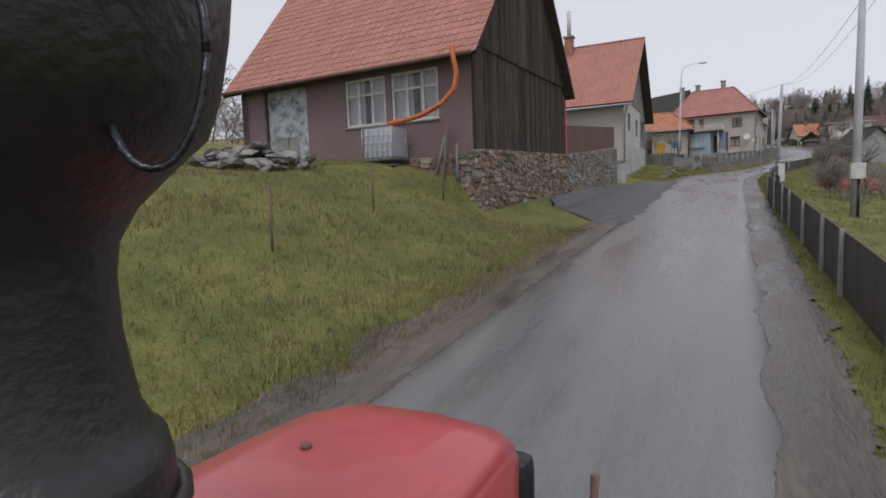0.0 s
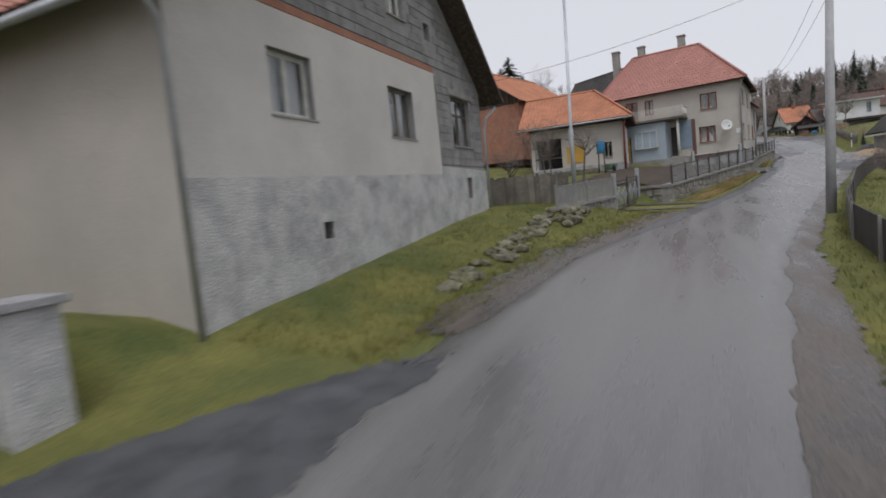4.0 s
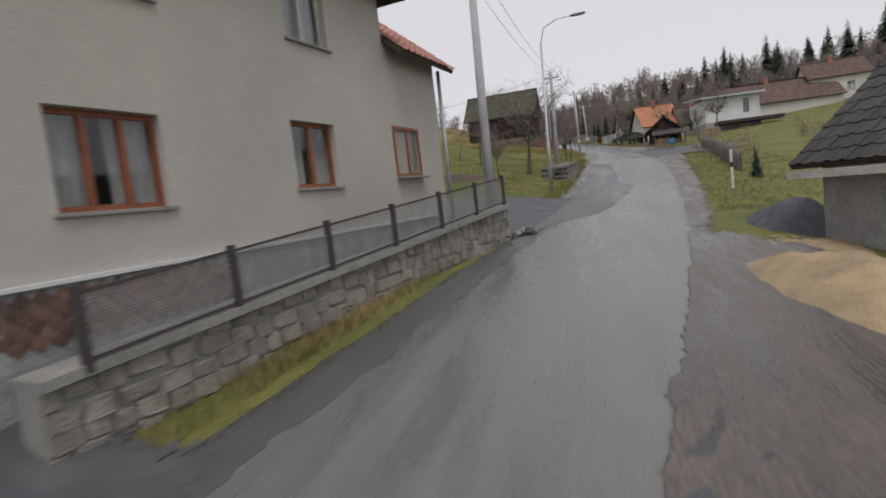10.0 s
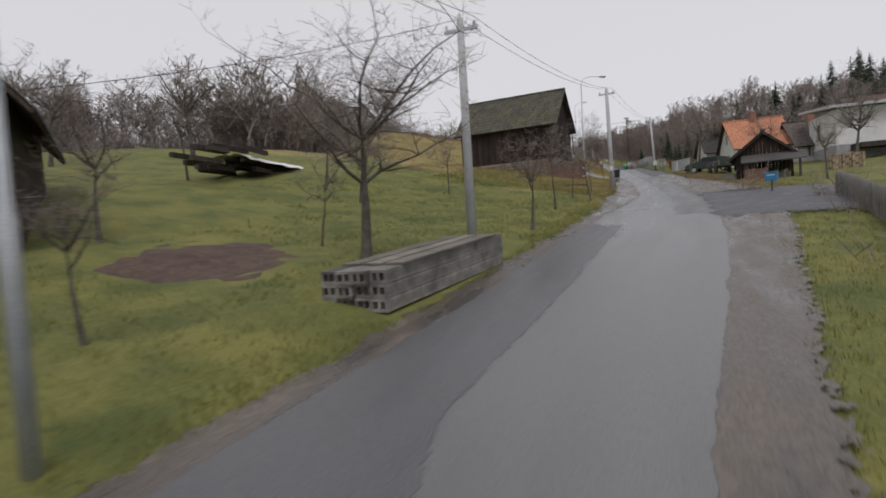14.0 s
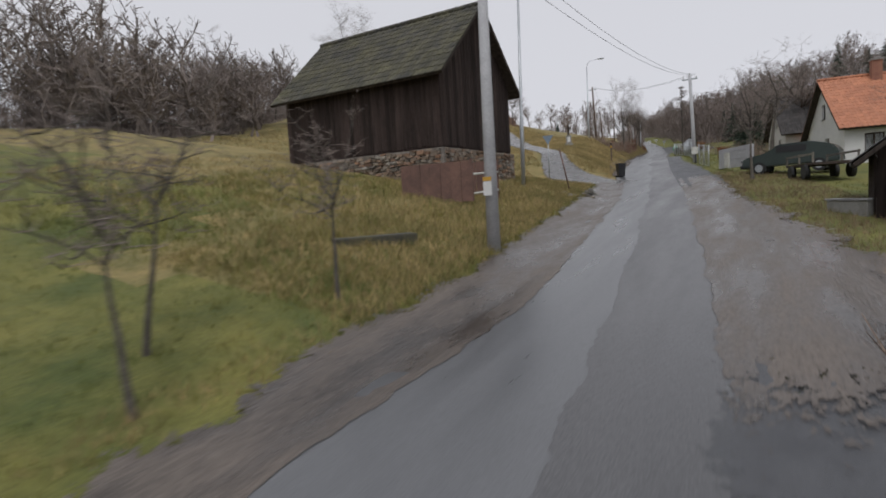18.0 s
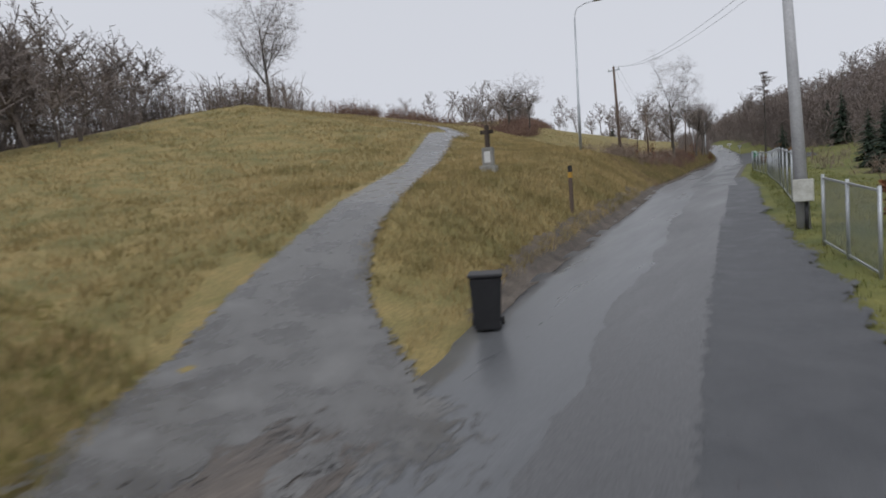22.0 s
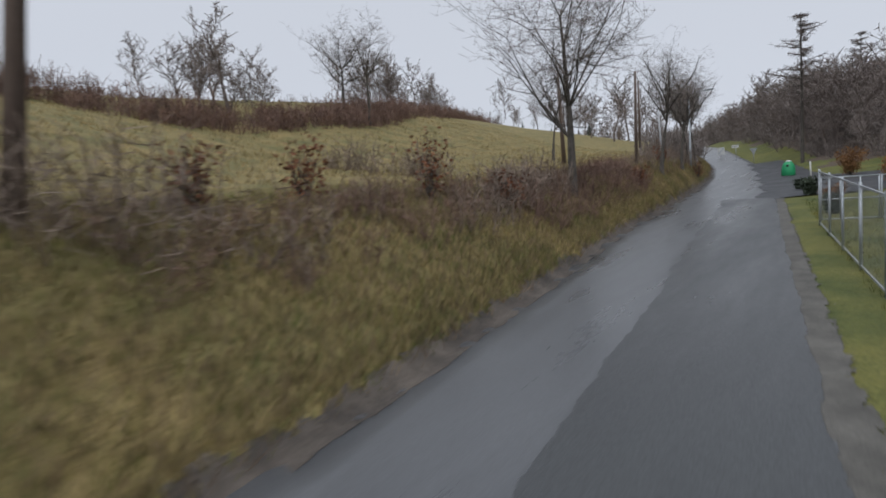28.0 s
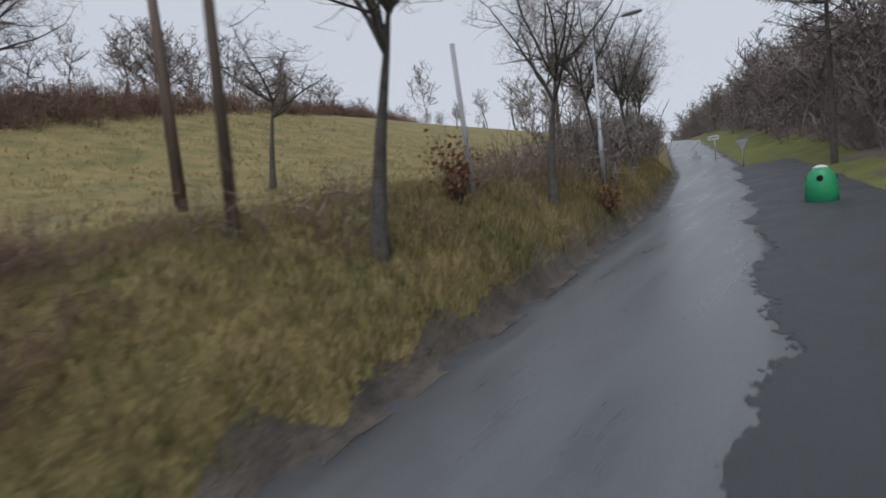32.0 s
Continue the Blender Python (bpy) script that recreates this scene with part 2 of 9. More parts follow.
M_BARK = mat("grey_brown_bark", (0.125, 0.11, 0.092), (0.062, 0.054, 0.046), rough=0.95, scale=5, fine=40, bump=0.7)
M_TWIG = mat("bare_twigs", (0.25, 0.205, 0.18), (0.155, 0.128, 0.115), rough=0.95, scale=2, fine=30, bump=0.0, rnd=0.2)
M_CONIFER = mat("conifer_needles", (0.035, 0.055, 0.03), (0.018, 0.03, 0.018), rough=0.9, scale=2, fine=30, bump=0.0, rnd=0.35)
M_SHRUBLEAF = mat("rust_brown_leaves", (0.23, 0.09, 0.04), (0.13, 0.055, 0.028), rough=0.9, scale=2, fine=30, bump=0.0, rnd=0.4)
M_BLADE = mat("grass_blades", (0.21, 0.19, 0.05), (0.075, 0.105, 0.022), rough=0.9, scale=0.5, fine=8, bump=0.0, rnd=0.4)
M_BLADE_DRY = mat("dry_grass_blades", (0.40, 0.30, 0.14), (0.20, 0.165, 0.062), rough=0.9, scale=0.4, fine=8, bump=0.0, rnd=0.4)
M_BLADE_BROWN = mat("withered_brown_blades", (0.27, 0.19, 0.115), (0.15, 0.11, 0.065), rough=0.9, scale=0.5, fine=8, bump=0.0, rnd=0.4)
M_RUST = mat("rusty_sheet", (0.175, 0.098, 0.075), (0.11, 0.064, 0.052), rough=0.8, scale=2, fine=35, bump=0.3)
M_BROWN_SHEET = mat("brown_painted_sheet", (0.125, 0.068, 0.052), (0.10, 0.055, 0.043), rough=0.55, scale=1, fine=30, bump=0.1)
M_DKFENCE = mat("dark_brown_fence", (0.062, 0.052, 0.05), (0.042, 0.036, 0.035), rough=0.7, scale=1.5, fine=30, bump=0.2)
M_WIRE = mat("grey_wire", (0.34, 0.34, 0.335), (0.25, 0.25, 0.245), rough=0.6, metal=0.4, scale=4, fine=40, bump=0.0)
M_BLACK = mat("black_plastic", (0.02, 0.02, 0.022), (0.014, 0.014, 0.016), rough=0.5, scale=4, fine=60, bump=0.05)
M_ORANGE = mat("orange_corrugated_hose", (0.55, 0.15, 0.04), (0.42, 0.11, 0.03), rough=0.55, scale=5, fine=30, bump=0.05)
M_IBC = mat("translucent_white_plastic", (0.46, 0.47, 0.50), (0.36, 0.37, 0.41), rough=0.4, scale=2, fine=30, bump=0.05)
M_RED = mat("faded_red_paint", (0.44, 0.075, 0.08), (0.39, 0.06, 0.065), rough=0.36, scale=3, fine=90, bump=0.02, coat=0.25, contrast=0.15)
M_SAND = mat("yellow_sand", (0.40, 0.29, 0.165), (0.25, 0.19, 0.125), rough=0.95, scale=1.6, fine=40, bump=0.6)
M_GRAVEL = mat("dark_gravel", (0.075, 0.078, 0.088), (0.04, 0.042, 0.048), rough=0.9, scale=6, fine=30, bump=0.9, rnd=0.4)
M_SOIL = mat("dark_soil", (0.075, 0.055, 0.04), (0.045, 0.034, 0.026), rough=0.95, scale=3, fine=30, bump=0.9)
M_BRICK = mat("orange_brick", (0.34, 0.165, 0.105), (0.25, 0.115, 0.08), rough=0.9, scale=3, fine=40, bump=0.4, rnd=0.2)
M_YELLOW = mat("ochre_paint", (0.50, 0.29, 0.04), (0.42, 0.24, 0.035), rough=0.7, scale=2, fine=40, bump=0.1)
M_BLUE = mat("bright_blue_plastic", (0.03, 0.19, 0.36), (0.025, 0.15, 0.30), rough=0.45, scale=3, fine=40, bump=0.02)
M_GREEN = mat("green_fibreglass", (0.04, 0.36, 0.14), (0.03, 0.28, 0.11), rough=0.5, scale=2, fine=40, bump=0.05)
M_DARK = mat("painted_hole_shade", (0.025, 0.024, 0.024), rough=0.9, scale=2, fine=20, bump=0.0)
M_REDPIPE = mat("faded_red_pipe", (0.33, 0.10, 0.075), (0.25, 0.08, 0.06), rough=0.6)
M_SKYPANE = mat("sky_reflecting_pane", (0.62, 0.66, 0.68), (0.52, 0.56, 0.58), rough=0.1, metal=0.75, scale=2, fine=20, bump=0.0, contrast=0.1)
M_CURTAIN = mat("pale_curtain", (0.45, 0.44, 0.42), (0.36, 0.35, 0.34), rough=0.9, scale=6, fine=20, bump=0.3, stretch=(3, 3, 0.3))
M_SIGNBLUE = mat("blue_sign_back", (0.25, 0.32, 0.40), (0.21, 0.27, 0.34), rough=0.5, metal=0.2, scale=4, fine=40, bump=0.0)
M_RUBBER = mat("black_rubber", (0.018, 0.018, 0.019), (0.012, 0.012, 0.013), rough=0.7, scale=6, fine=60, bump=0.2)
M_SOOT = mat("sooty_black_steel", (0.012, 0.012, 0.015), (0.022, 0.019, 0.02), rough=0.42, scale=5, fine=60, bump=0.15, thresh=(0.5, 0.8))
M_LITTER = mat("leaf_litter", (0.13, 0.095, 0.07), (0.075, 0.058, 0.045), rough=0.95, scale=0.6, fine=20, bump=1.0, contrast=0.8)
M_EARTH = mat("bank_earth", (0.13, 0.108, 0.088), (0.055, 0.046, 0.039), rough=0.95, scale=1.6, fine=20, bump=1.0)
M_NEWASPH = mat("fresh_dark_asphalt", (0.05, 0.051, 0.055), (0.034, 0.035, 0.038), rough=0.7, rough2=0.45, scale=1.0, fine=60, bump=0.25)
M_LANE = mat("patched_lane_asphalt", (0.155, 0.152, 0.148), (0.07, 0.068, 0.066), rough=0.5, rough2=0.13, scale=1.1, fine=40, bump=0.5)
M_SCRUB = mat("dry_scrub_stems", (0.28, 0.215, 0.165), (0.17, 0.132, 0.105), rough=0.95, scale=2, fine=30, bump=0.0, rnd=0.3)

for m in (M_NEWROAD, M_PATCH, M_OLDPATCH, M_APRON, M_MUD, M_GRIT, M_EARTH, M_NEWASPH, M_LANE):
    frayed(m)


def glass_mat():
    m = bpy.data.materials.new("window_glass")
    m.use_nodes = True
    b = m.node_tree.nodes["Principled BSDF"]
    b.inputs["Base Color"].default_value = (0.9, 0.93, 0.95, 1)
    b.inputs["Roughness"].default_value, b.inputs["Transmission Weight"].default_value = 0.04, 1.0
    b.inputs["IOR"].default_value = 1.45
    return m


M_GLASS = glass_mat()

# ---- mesh helpers ----


def mesh_of(name, bm):
    me = bpy.data.meshes.new(name)
    bm.to_mesh(me)
    bm.free()
    return me


def part(name, bm, material, parent, label=""):
    """Link a bmesh (or a ready mesh) as one mesh object under a thing or a part."""
    me = bm if isinstance(bm, bpy.types.Mesh) else mesh_of(name, bm)
    if material and not me.materials:
        me.materials.append(material)
    ob = new(name, me)
    ob.parent = parent
    if label:
        ob["label"] = label
    return ob


def thing(name, label, category, at=(0, 0, 0), rz_=0.0, group="", kind=""):
    ob = new(name)
    ob.matrix_basis = pose(*at, 0, 0, rz_)
    return tagged(ob, label, category, group, kind)


def solid(name, bm, material, label, category, group="", kind="", at=None):
    """A thing that is one mesh."""
    me = mesh_of(name, bm) if not isinstance(bm, bpy.types.Mesh) else bm
    if not me.materials:
        me.materials.append(material)
    ob = new(name, me)
    if at is not None:
        ob.matrix_basis = at
    return tagged(ob, label, category, group, kind)


def hexa(bm, p):
    """Eight corners: four below in a ring, four above."""
    v = [bm.verts.new(q) for q in p]
    for f in ((3, 2, 1, 0), (4, 5, 6, 7), (0, 1, 5, 4), (1, 2, 6, 5), (2, 3, 7, 6), (3, 0, 4, 7)):
        bm.faces.new([v[i] for i in f])
    return v


def box(bm, x0, x1, y0, y1, z0, z1, m=None, bevel=0.0):
    p = [Vector(q) for q in ((x0, y0, z0), (x1, y0, z0), (x1, y1, z0), (x0, y1, z0), (x0, y0, z1), (x1, y0, z1), (x1, y1, z1), (x0, y1, z1))]
    if m is not None:
        p = [m @ q for q in p]
    v = hexa(bm, p)
    if bevel:
        es = {e for q in v for e in q.link_edges}
        bmesh.ops.bevel(bm, geom=list(es), offset=bevel, segments=2, affect="EDGES", profile=0.6)
    return v


def nbox(*a, **k):
    bm = bmesh.new()
    box(bm, *a, **k)
    return bm


def tube(bm, pts, radii, n=8, caps=True):
    """A tube along points with a radius at each."""
    rings, last = [], None
    pts = [Vector(p) for p in pts]
    if not hasattr(radii, "__len__"):
        radii = [radii] * len(pts)
    ref = Vector((0.13, 0.27, 0.95))
    for i, p in enumerate(pts):
        d = (pts[min(i + 1, len(pts) - 1)] - pts[max(i - 1, 0)]).normalized()
        if abs(d.dot(ref)) > 0.98:
            ref = Vector((0.95, 0.1, 0.2))
        a = d.cross(ref).normalized()
        b = d.cross(a)
        rings.append([bm.verts.new(p + radii[i] * (math.cos(2 * math.pi * k / n) * a + math.sin(2 * math.pi * k / n) * b)) for k in range(n)])
    for r, s in zip(rings, rings[1:]):
        for k in range(n):
            f = bm.faces.new((r[k], r[(k + 1) % n], s[(k + 1) % n], s[k]))
            f.smooth = True
    if caps:
        bm.faces.new(rings[0][::-1])
        bm.faces.new(rings[-1])


def ntube(pts, radii, n=8):
    bm = bmesh.new()
    tube(bm, pts, radii, n)
    bmesh.ops.recalc_face_normals(bm, faces=bm.faces)
    return bm


def lathe(bm, prof, n=20, m=None):
    """Turn a profile of (radius, height) round z."""
    rings = []
    for r, z in prof:
        ring = []
        for k in range(n):
            q = Vector((r * math.cos(2 * math.pi * k / n), r * math.sin(2 * math.pi * k / n), z))
            ring.append(bm.verts.new(m @ q if m is not None else q))
        rings.append(ring)
    for r, s in zip(rings, rings[1:]):
        for k in range(n):
            f = bm.faces.new((r[k], r[(k + 1) % n], s[(k + 1) % n], s[k]))
            f.smooth = True
    bm.faces.new(rings[0][::-1])
    bm.faces.new(rings[-1])


# ---- the lie of the land ----
ROAD_Y = [-80, 0, 4.45, 8.9, 13.4, 17.9, 22.4, 31, 40.4, 49.2, 57.1, 63.9, 70, 75.8, 81.2, 86.6, 92.6, 98.8, 105.2, 111.7, 118, 124.8, 131.3, 138, 145, 152.5, 160, 167.1, 174.9, 182.2, 189, 196.7, 204.1, 211.1, 217.6, 226.8, 250, 262, 275, 290, 310, 340, 700]
ROAD_X = [-1.6, 0, 0.16, 0.32, 0.43, 0.57, 0.67, 0.85, 1.19, 2.39, 4.16, 5.87, 7.58, 9.05, 10.35, 11.35, 12.32, 13.11, 13.65, 13.99, 14.18, 14.21, 13.98, 13.31, 12.44, 11.48, 10.43, 9.31, 7.97, 6.75, 5.4, 3.92, 2.89, 1.99, 1.12, 0.0, -3.2, -5.4, -9.0, -13.0, -18.3, -27, -140]
ROAD_Z = [-4.2, 0.1, 0.45, 0.83, 1.16, 1.5, 1.83, 2.4, 2.93, 3.38, 3.74, 4.06, 4.45, 4.86, 5.27, 5.65, 6.06, 6.52, 7.05, 7.63, 8.23, 8.84, 9.42, 10.01, 10.7, 11.43, 12.15, 12.93, 13.72, 14.46, 14.85, 15.25, 15.73, 16.26, 16.78, 17.46, 19.45, 20.9, 22.7, 24.7, 27.0, 30.0, 46]
EDGE_Y = [-80, 25, 38, 50, 68, 80, 90, 103, 118, 128, 136, 151, 165, 180, 190, 205, 220, 235, 260, 700]
EDGE_L = [-3.6, -3.5, -3.9, -4.6, -4.3, -4.6, -5.0, -4.6, -4.5, -4.2, -3.1, -3.0, -3.7, -3.4, -3.75, -3.8, -4.1, -3.55, -3.45, -3.8]
EDGE_RY = [-80, 30, 40, 50, 60, 67, 73, 80, 90, 100, 110, 118, 140, 165, 180, 195, 235, 700]
EDGE_R = [0.45, 0.42, 0.5, 0.35, 0.2, 0.05, 0.1, -0.25, -0.1, -0.1, 0.2, 0.45, 0.4, 0.05, 0.2, 0.5, 0.55, 0.4]


def cx(y):
    return np.interp(y, ROAD_Y, ROAD_X)


def rz(y):
    return np.interp(y, ROAD_Y, ROAD_Z)


def le(y):
    return np.interp(y, EDGE_Y, EDGE_L)


def re_(y):
    return np.interp(y, EDGE_RY, EDGE_R)


COL_L = [0, 0.8, 2.0, 2.9, 3.3, 3.95, 4.5, 7, 11, 17, 35, 120, 400, 1500]
BANK_L = [
    (-80, 0, .1, .4, .7, .8, 1.1, 1.7, 2.4, 3, 6, 14, 18, 18),
    (4, 0, .15, .5, .9, 1.1, 1.6, 2.3, 2.9, 3.2, 5, 13, 18, 18),
    (13, 0, .08, .35, .7, .9, 1.4, 2.3, 2.75, 3.1, 5, 13, 18, 18),
    (16.8, 0, .03, .08, .15, .2, .9, 1.9, 2.4, 2.7, 3.0, 5, 13, 18, 18),
    (24, 0, 0, .02, .05, .08, 1.2, 2.4, 2.5, 2.7, 3.0, 5, 13, 18, 18),
    (38, 0, 0, .02, .05, .1, 1.6, 1.9, 2.1, 2.3, 2.6, 5, 12, 18, 18),
    (42, 0, .05, .15, .35, .45, .7, .8, 1, 1.5, 4, 11, 17, 17),
    (56, 0, .1, .4, .75, .9, 1.1, 1.2, 1.3, 1.7, 4, 10, 16, 16),
    (58.8, 0, .08, .3, .6, .75, .9, 1.0, 1.1, 1.6, 4, 10, 16, 16),
    (60.2, 0, .03, .08, .14, .18, .3, .6, .9, 1.4, 4, 10, 16, 16),
    (63.6, 0, .03, .08, .14, .18, .3, .6, .9, 1.4, 4, 10, 16, 16),
    (65.0, 0, .03, .08, .8, .9, 1.0, 1.1, 1.2, 1.6, 4, 10, 16, 16),
    (77, 0, .05, .85, .95, 1.0, 1.05, 1.3, 1.6, 2, 4, 10, 16, 16),
    (80, 0, .1, .3, .5, .6, .8, 1.2, 1.6, 2, 4, 10, 16, 16),
    (84, 0, .05, .8, .85, .9, 1.0, 1.2, 1.5, 2, 4, 10, 16, 16),
    (93, 0, .5, .8, .85, .9, 1.0, 1.1, 1.3, 1.6, 3.5, 10, 16, 16),
    (97, 0, .05, .1, .2, .25, .4, .6, .9, 1.4, 3.5, 10, 15, 15),
    (104, 0, .12, .35, .5, .5, .55, .65, 1.3, 2.6, 6, 12, 15, 15),
    (130, 0, .15, .4, .55, .6, .7, 1.05, 1.9, 3.5, 7, 13, 15, 15),
    (139, 0, .25, .5, .75, .85, 1.1, 1.6, 2.4, 3.8, 7, 13, 16, 16),
    (150, 0, .2, .5, .8, .9, 1.2, 1.8, 2.5, 3.6, 7, 13, 16, 16),
    (156, 0, .12, .3, .5, .6, .8, 1.2, 1.8, 2.6, 6, 13, 17, 17),
    (160, 0, .03, .06, .12, .16, .3, .7, 1.3, 2.3, 6.5, 13, 17, 17),
    (166, 0, .45, 1.1, 1.5, 1.6, 1.8, 2.0, 2.2, 3.0, 6.5, 13, 17, 17),
    (175, 0, .5, 1.3, 1.75, 1.9, 2.15, 2.35, 2.65, 3.8, 8.2, 14, 17, 17),
    (186, 0, .5, 1.4, 2.1, 2.4, 2.8, 3.0, 3.8, 5.7, 10.5, 16, 18, 18),
    (200, 0, .5, 1.3, 1.9, 2.15, 2.5, 3.1, 4.5, 6.7, 10.8, 16, 18, 18),
    (218, 0, .65, 1.6, 1.95, 2.05, 2.2, 2.5, 3.1, 4.4, 10.5, 16, 18, 18),
    (231, 0, 1.15, 2.05, 2.2, 2.2, 2.3, 2.55, 3.1, 4.4, 11, 16.5, 18.5, 18.5),
    (245, 0, 1.1, 2.0, 2.15, 2.2, 2.3, 2.55, 3.1, 4.5, 11.5, 17, 19, 19),
    (300, 0, .5, 1.3, 1.8, 1.9, 2.0, 2.4, 3.0, 4.5, 9, 15, 18, 18),
    (700, 0, .5, 1.3, 1.8, 1.9, 2.0, 2.4, 3.0, 4.5, 7, 12, 18, 18)]
COL_R = [0, 0.6, 1.5, 3, 6, 12, 40, 150, 1500]
BANK_R = [
    (-80, 0, -.05, -.2, -.5, -1, -1.6, -3, -2, 3),
    (40, 0, -.05, -.15, -.4, -.9, -1.5, -3, -2, 3),
    (70, 0, -.02, -.1, -.3, -.7, -1.2, -2.5, -1, 4),
    (86, 0, 0, 0, -.15, -.7, -1.5, -2, 0, 5),
    (98, 0, .03, 0, -.35, -.9, -1.3, -1, 2, 6),
    (112, 0, .04, .08, 0, -.25, -.5, .5, 4, 8),
    (125, 0, .02, .02, .02, 0, 0, 1, 6, 9),
    (160, 0, 0, -.02, -.1, -.2, -.3, 1.5, 8, 10),
    (185, 0, 0, -.05, -.15, -.4, -.7, 2, 10, 12),
    (225, 0, 0, -.04, -.12, -.3, -.2, 4, 14, 14),
    (245, 0, 0, -.02, -.1, .1, .9, 6.5, 15, 22),
    (275, 0, 0, .1, .4, 1.2, 3.0, 9.5, 17, 24),
    (700, 0, 0, .1, .4, 1.2, 3.5, 10, 18, 26)]
BANK_L = [r if len(r) == len(COL_L) + 1 else r[:6] + (r[5] * 0.46 + r[6] * 0.54,) + r[6:] for r in BANK_L]
BL, BR = np.array(BANK_L, float), np.array(BANK_R, float)


LANE_Y = [157, 159.3, 161.6, 164.1, 166.8, 173.75, 183, 188.4, 191.6, 193.2, 195]
LANE_X = [9, 6.3, 3.7, 2.05, 0.65, -3.9, -9.6, -12.9, -14.2, -16, -24]


def land(x, y):
    """Height of the ground at a place."""
    d = x - cx(y)
    l, r = le(y), re_(y)
    base = rz(y)
    if d < l:
        prof = [np.interp(y, BL[:, 0], BL[:, k + 1]) for k in range(len(COL_L))]
        return base + float(np.interp(l - d, COL_L, prof))
    if d > r:
        prof = [np.interp(y, BR[:, 0], BR[:, k + 1]) for k in range(len(COL_R))]
        return base + float(np.interp(d - r, COL_R, prof))
    return float(base)


def grid_mesh(name, rows):
    """A sheet from rows of points."""
    h, w = len(rows), len(rows[0])
    verts = [p for row in rows for p in row]
    faces = [(i * w + j, i * w + j + 1, (i + 1) * w + j + 1, (i + 1) * w + j) for i in range(h - 1) for j in range(w - 1)]
    me = bpy.data.meshes.new(name)
    me.from_pydata(verts, [], faces)
    me.polygons.foreach_set("use_smooth", [True] * len(faces))
    return me


def ground_ys():
    ys = list(np.arange(-80, -10, 5)) + list(np.arange(-10, 262, 0.8)) + list(np.arange(262, 420, 6)) + [440, 480, 540, 620, 700, 900, 1300, 2000]
    return ys


def build_ground():
    left = [1500, 700, 400, 240, 160, 120, 90, 70, 55, 45, 38, 32, 27, 23, 20, 17.5, 15.5, 13.5, 12, 10.5, 9.2, 8, 7, 6.2, 5.5, 4.9, 4.4, 3.9, 3.5, 3.2, 2.95, 2.7, 2.4, 2.1, 1.8, 1.5, 1.2, 0.9, 0.6, 0.35, 0.15]
    right = [0.15, 0.4, 0.7, 1.0, 1.4, 1.8, 2.3, 2.9, 3.6, 4.5, 5.6, 7, 9, 11.5, 14.5, 18, 23, 30, 40, 55, 75, 100, 150, 240, 400, 700, 1500]
    left, right = sorted(set(left) | set(COL_L[1:-1]), reverse=True), sorted(set(right) | set(COL_R[1:-1]))
    rows = []
    for y in ground_ys():
        lx = float(np.interp(y, LANE_Y, LANE_X))
        c, l, r = cx(y), le(y), re_(y)
        xs = [c + l - a for a in left] + [c + l, (c + c + l + r) / 2, c + r] + [c + r + a for a in right]
        row = []
        for i, x in enumerate(xs):
            z = land(x, y)
            e = max(c + l - x, x - c - r, 0)
            if e > 0.1:
                amp = min(0.1, 0.008 + max(0, e - 1) * 0.009) if e < 60 else min(6, e * 0.02)
                f = 0.7 if e < 60 else 0.02
                if 154 < y < 200 and x < c and e < 40:
                    amp *= min(1.0, 0.1 + max(0.0, abs(x - lx) - 1.5) / 3)
                z += amp * noise.noise((x * f, y * f, 0.3)) + min(amp, 0.05, e * 0.009) * noise.noise((x * 2.3, y * 2.3, 1.7))
                z -= 0.015
            else:
                z -= 0.06
            row.append((x, y, z))
        rows.append(row)
    me = grid_mesh("ground", rows)
    for m in (M_GRASS, M_DRY, M_LITTER):
        me.materials.append(m)
    w = len(rows[0])
    idx = []
    for i in range(len(rows) - 1):
        for j in range(w - 1):
            x, y, z = rows[i][j]
            q = y + 7 * noise.noise((x * 0.12, y * 0.12, 5.0)) + 3 * noise.noise((x * 0.6, y * 0.6, 2.0))
            v = x - cx(y) + 9 * noise.noise((x * 0.05, y * 0.05, 8.0)) + 3 * noise.noise((x * 0.4, y * 0.4, 3.0))
            dry = q > 137 and x < cx(y) or (q > 60 and v < -42)
            wood = (x - cx(y) > 4.4 + 2 * noise.noise((x * 0.3, y * 0.3, 4.0)) and y > 251) or (v > 21 and q > 188) or (v < -48 and 112 < q < 192) or v > 160
            idx.append(2 if wood else 1 if dry else 0)
    me.polygons.foreach_set("material_index", idx)
    return tagged(new("ground", me), "hilly winter grassland, green by the houses, straw-coloured on the hill", "ground", kind="structure")


def crown_of(x, y):
    """How far the road's crown stands above the land's line, and how much of the land beside it is open ground."""
    d, l, r = x - cx(y), le(y), re_(y)
    u = (d - l) / (r - l)
    if 0 <= u <= 1:
        return 0.1 * u * (1 - u), 0.0
    return 0.0, min(1.0, max(l - d, d - r) / 0.5)


def laid(x, y, lift, relief=0.0):
    """Height of a thin layer: nearly flush on the road, the full lift on open ground, ruts where it is mud."""
    c, o = crown_of(x, y)
    z = land(x, y) + c + (0.002 + 0.1 * lift) * (1 - o) + lift * o
    if relief:
        z += relief * (0.12 + 0.88 * o) * (noise.noise((x * 4.2, y * 0.5, 2.0)) + 0.6 * noise.noise((x * 6.0, y * 3.1, 7.0)) + 0.7)
    return z


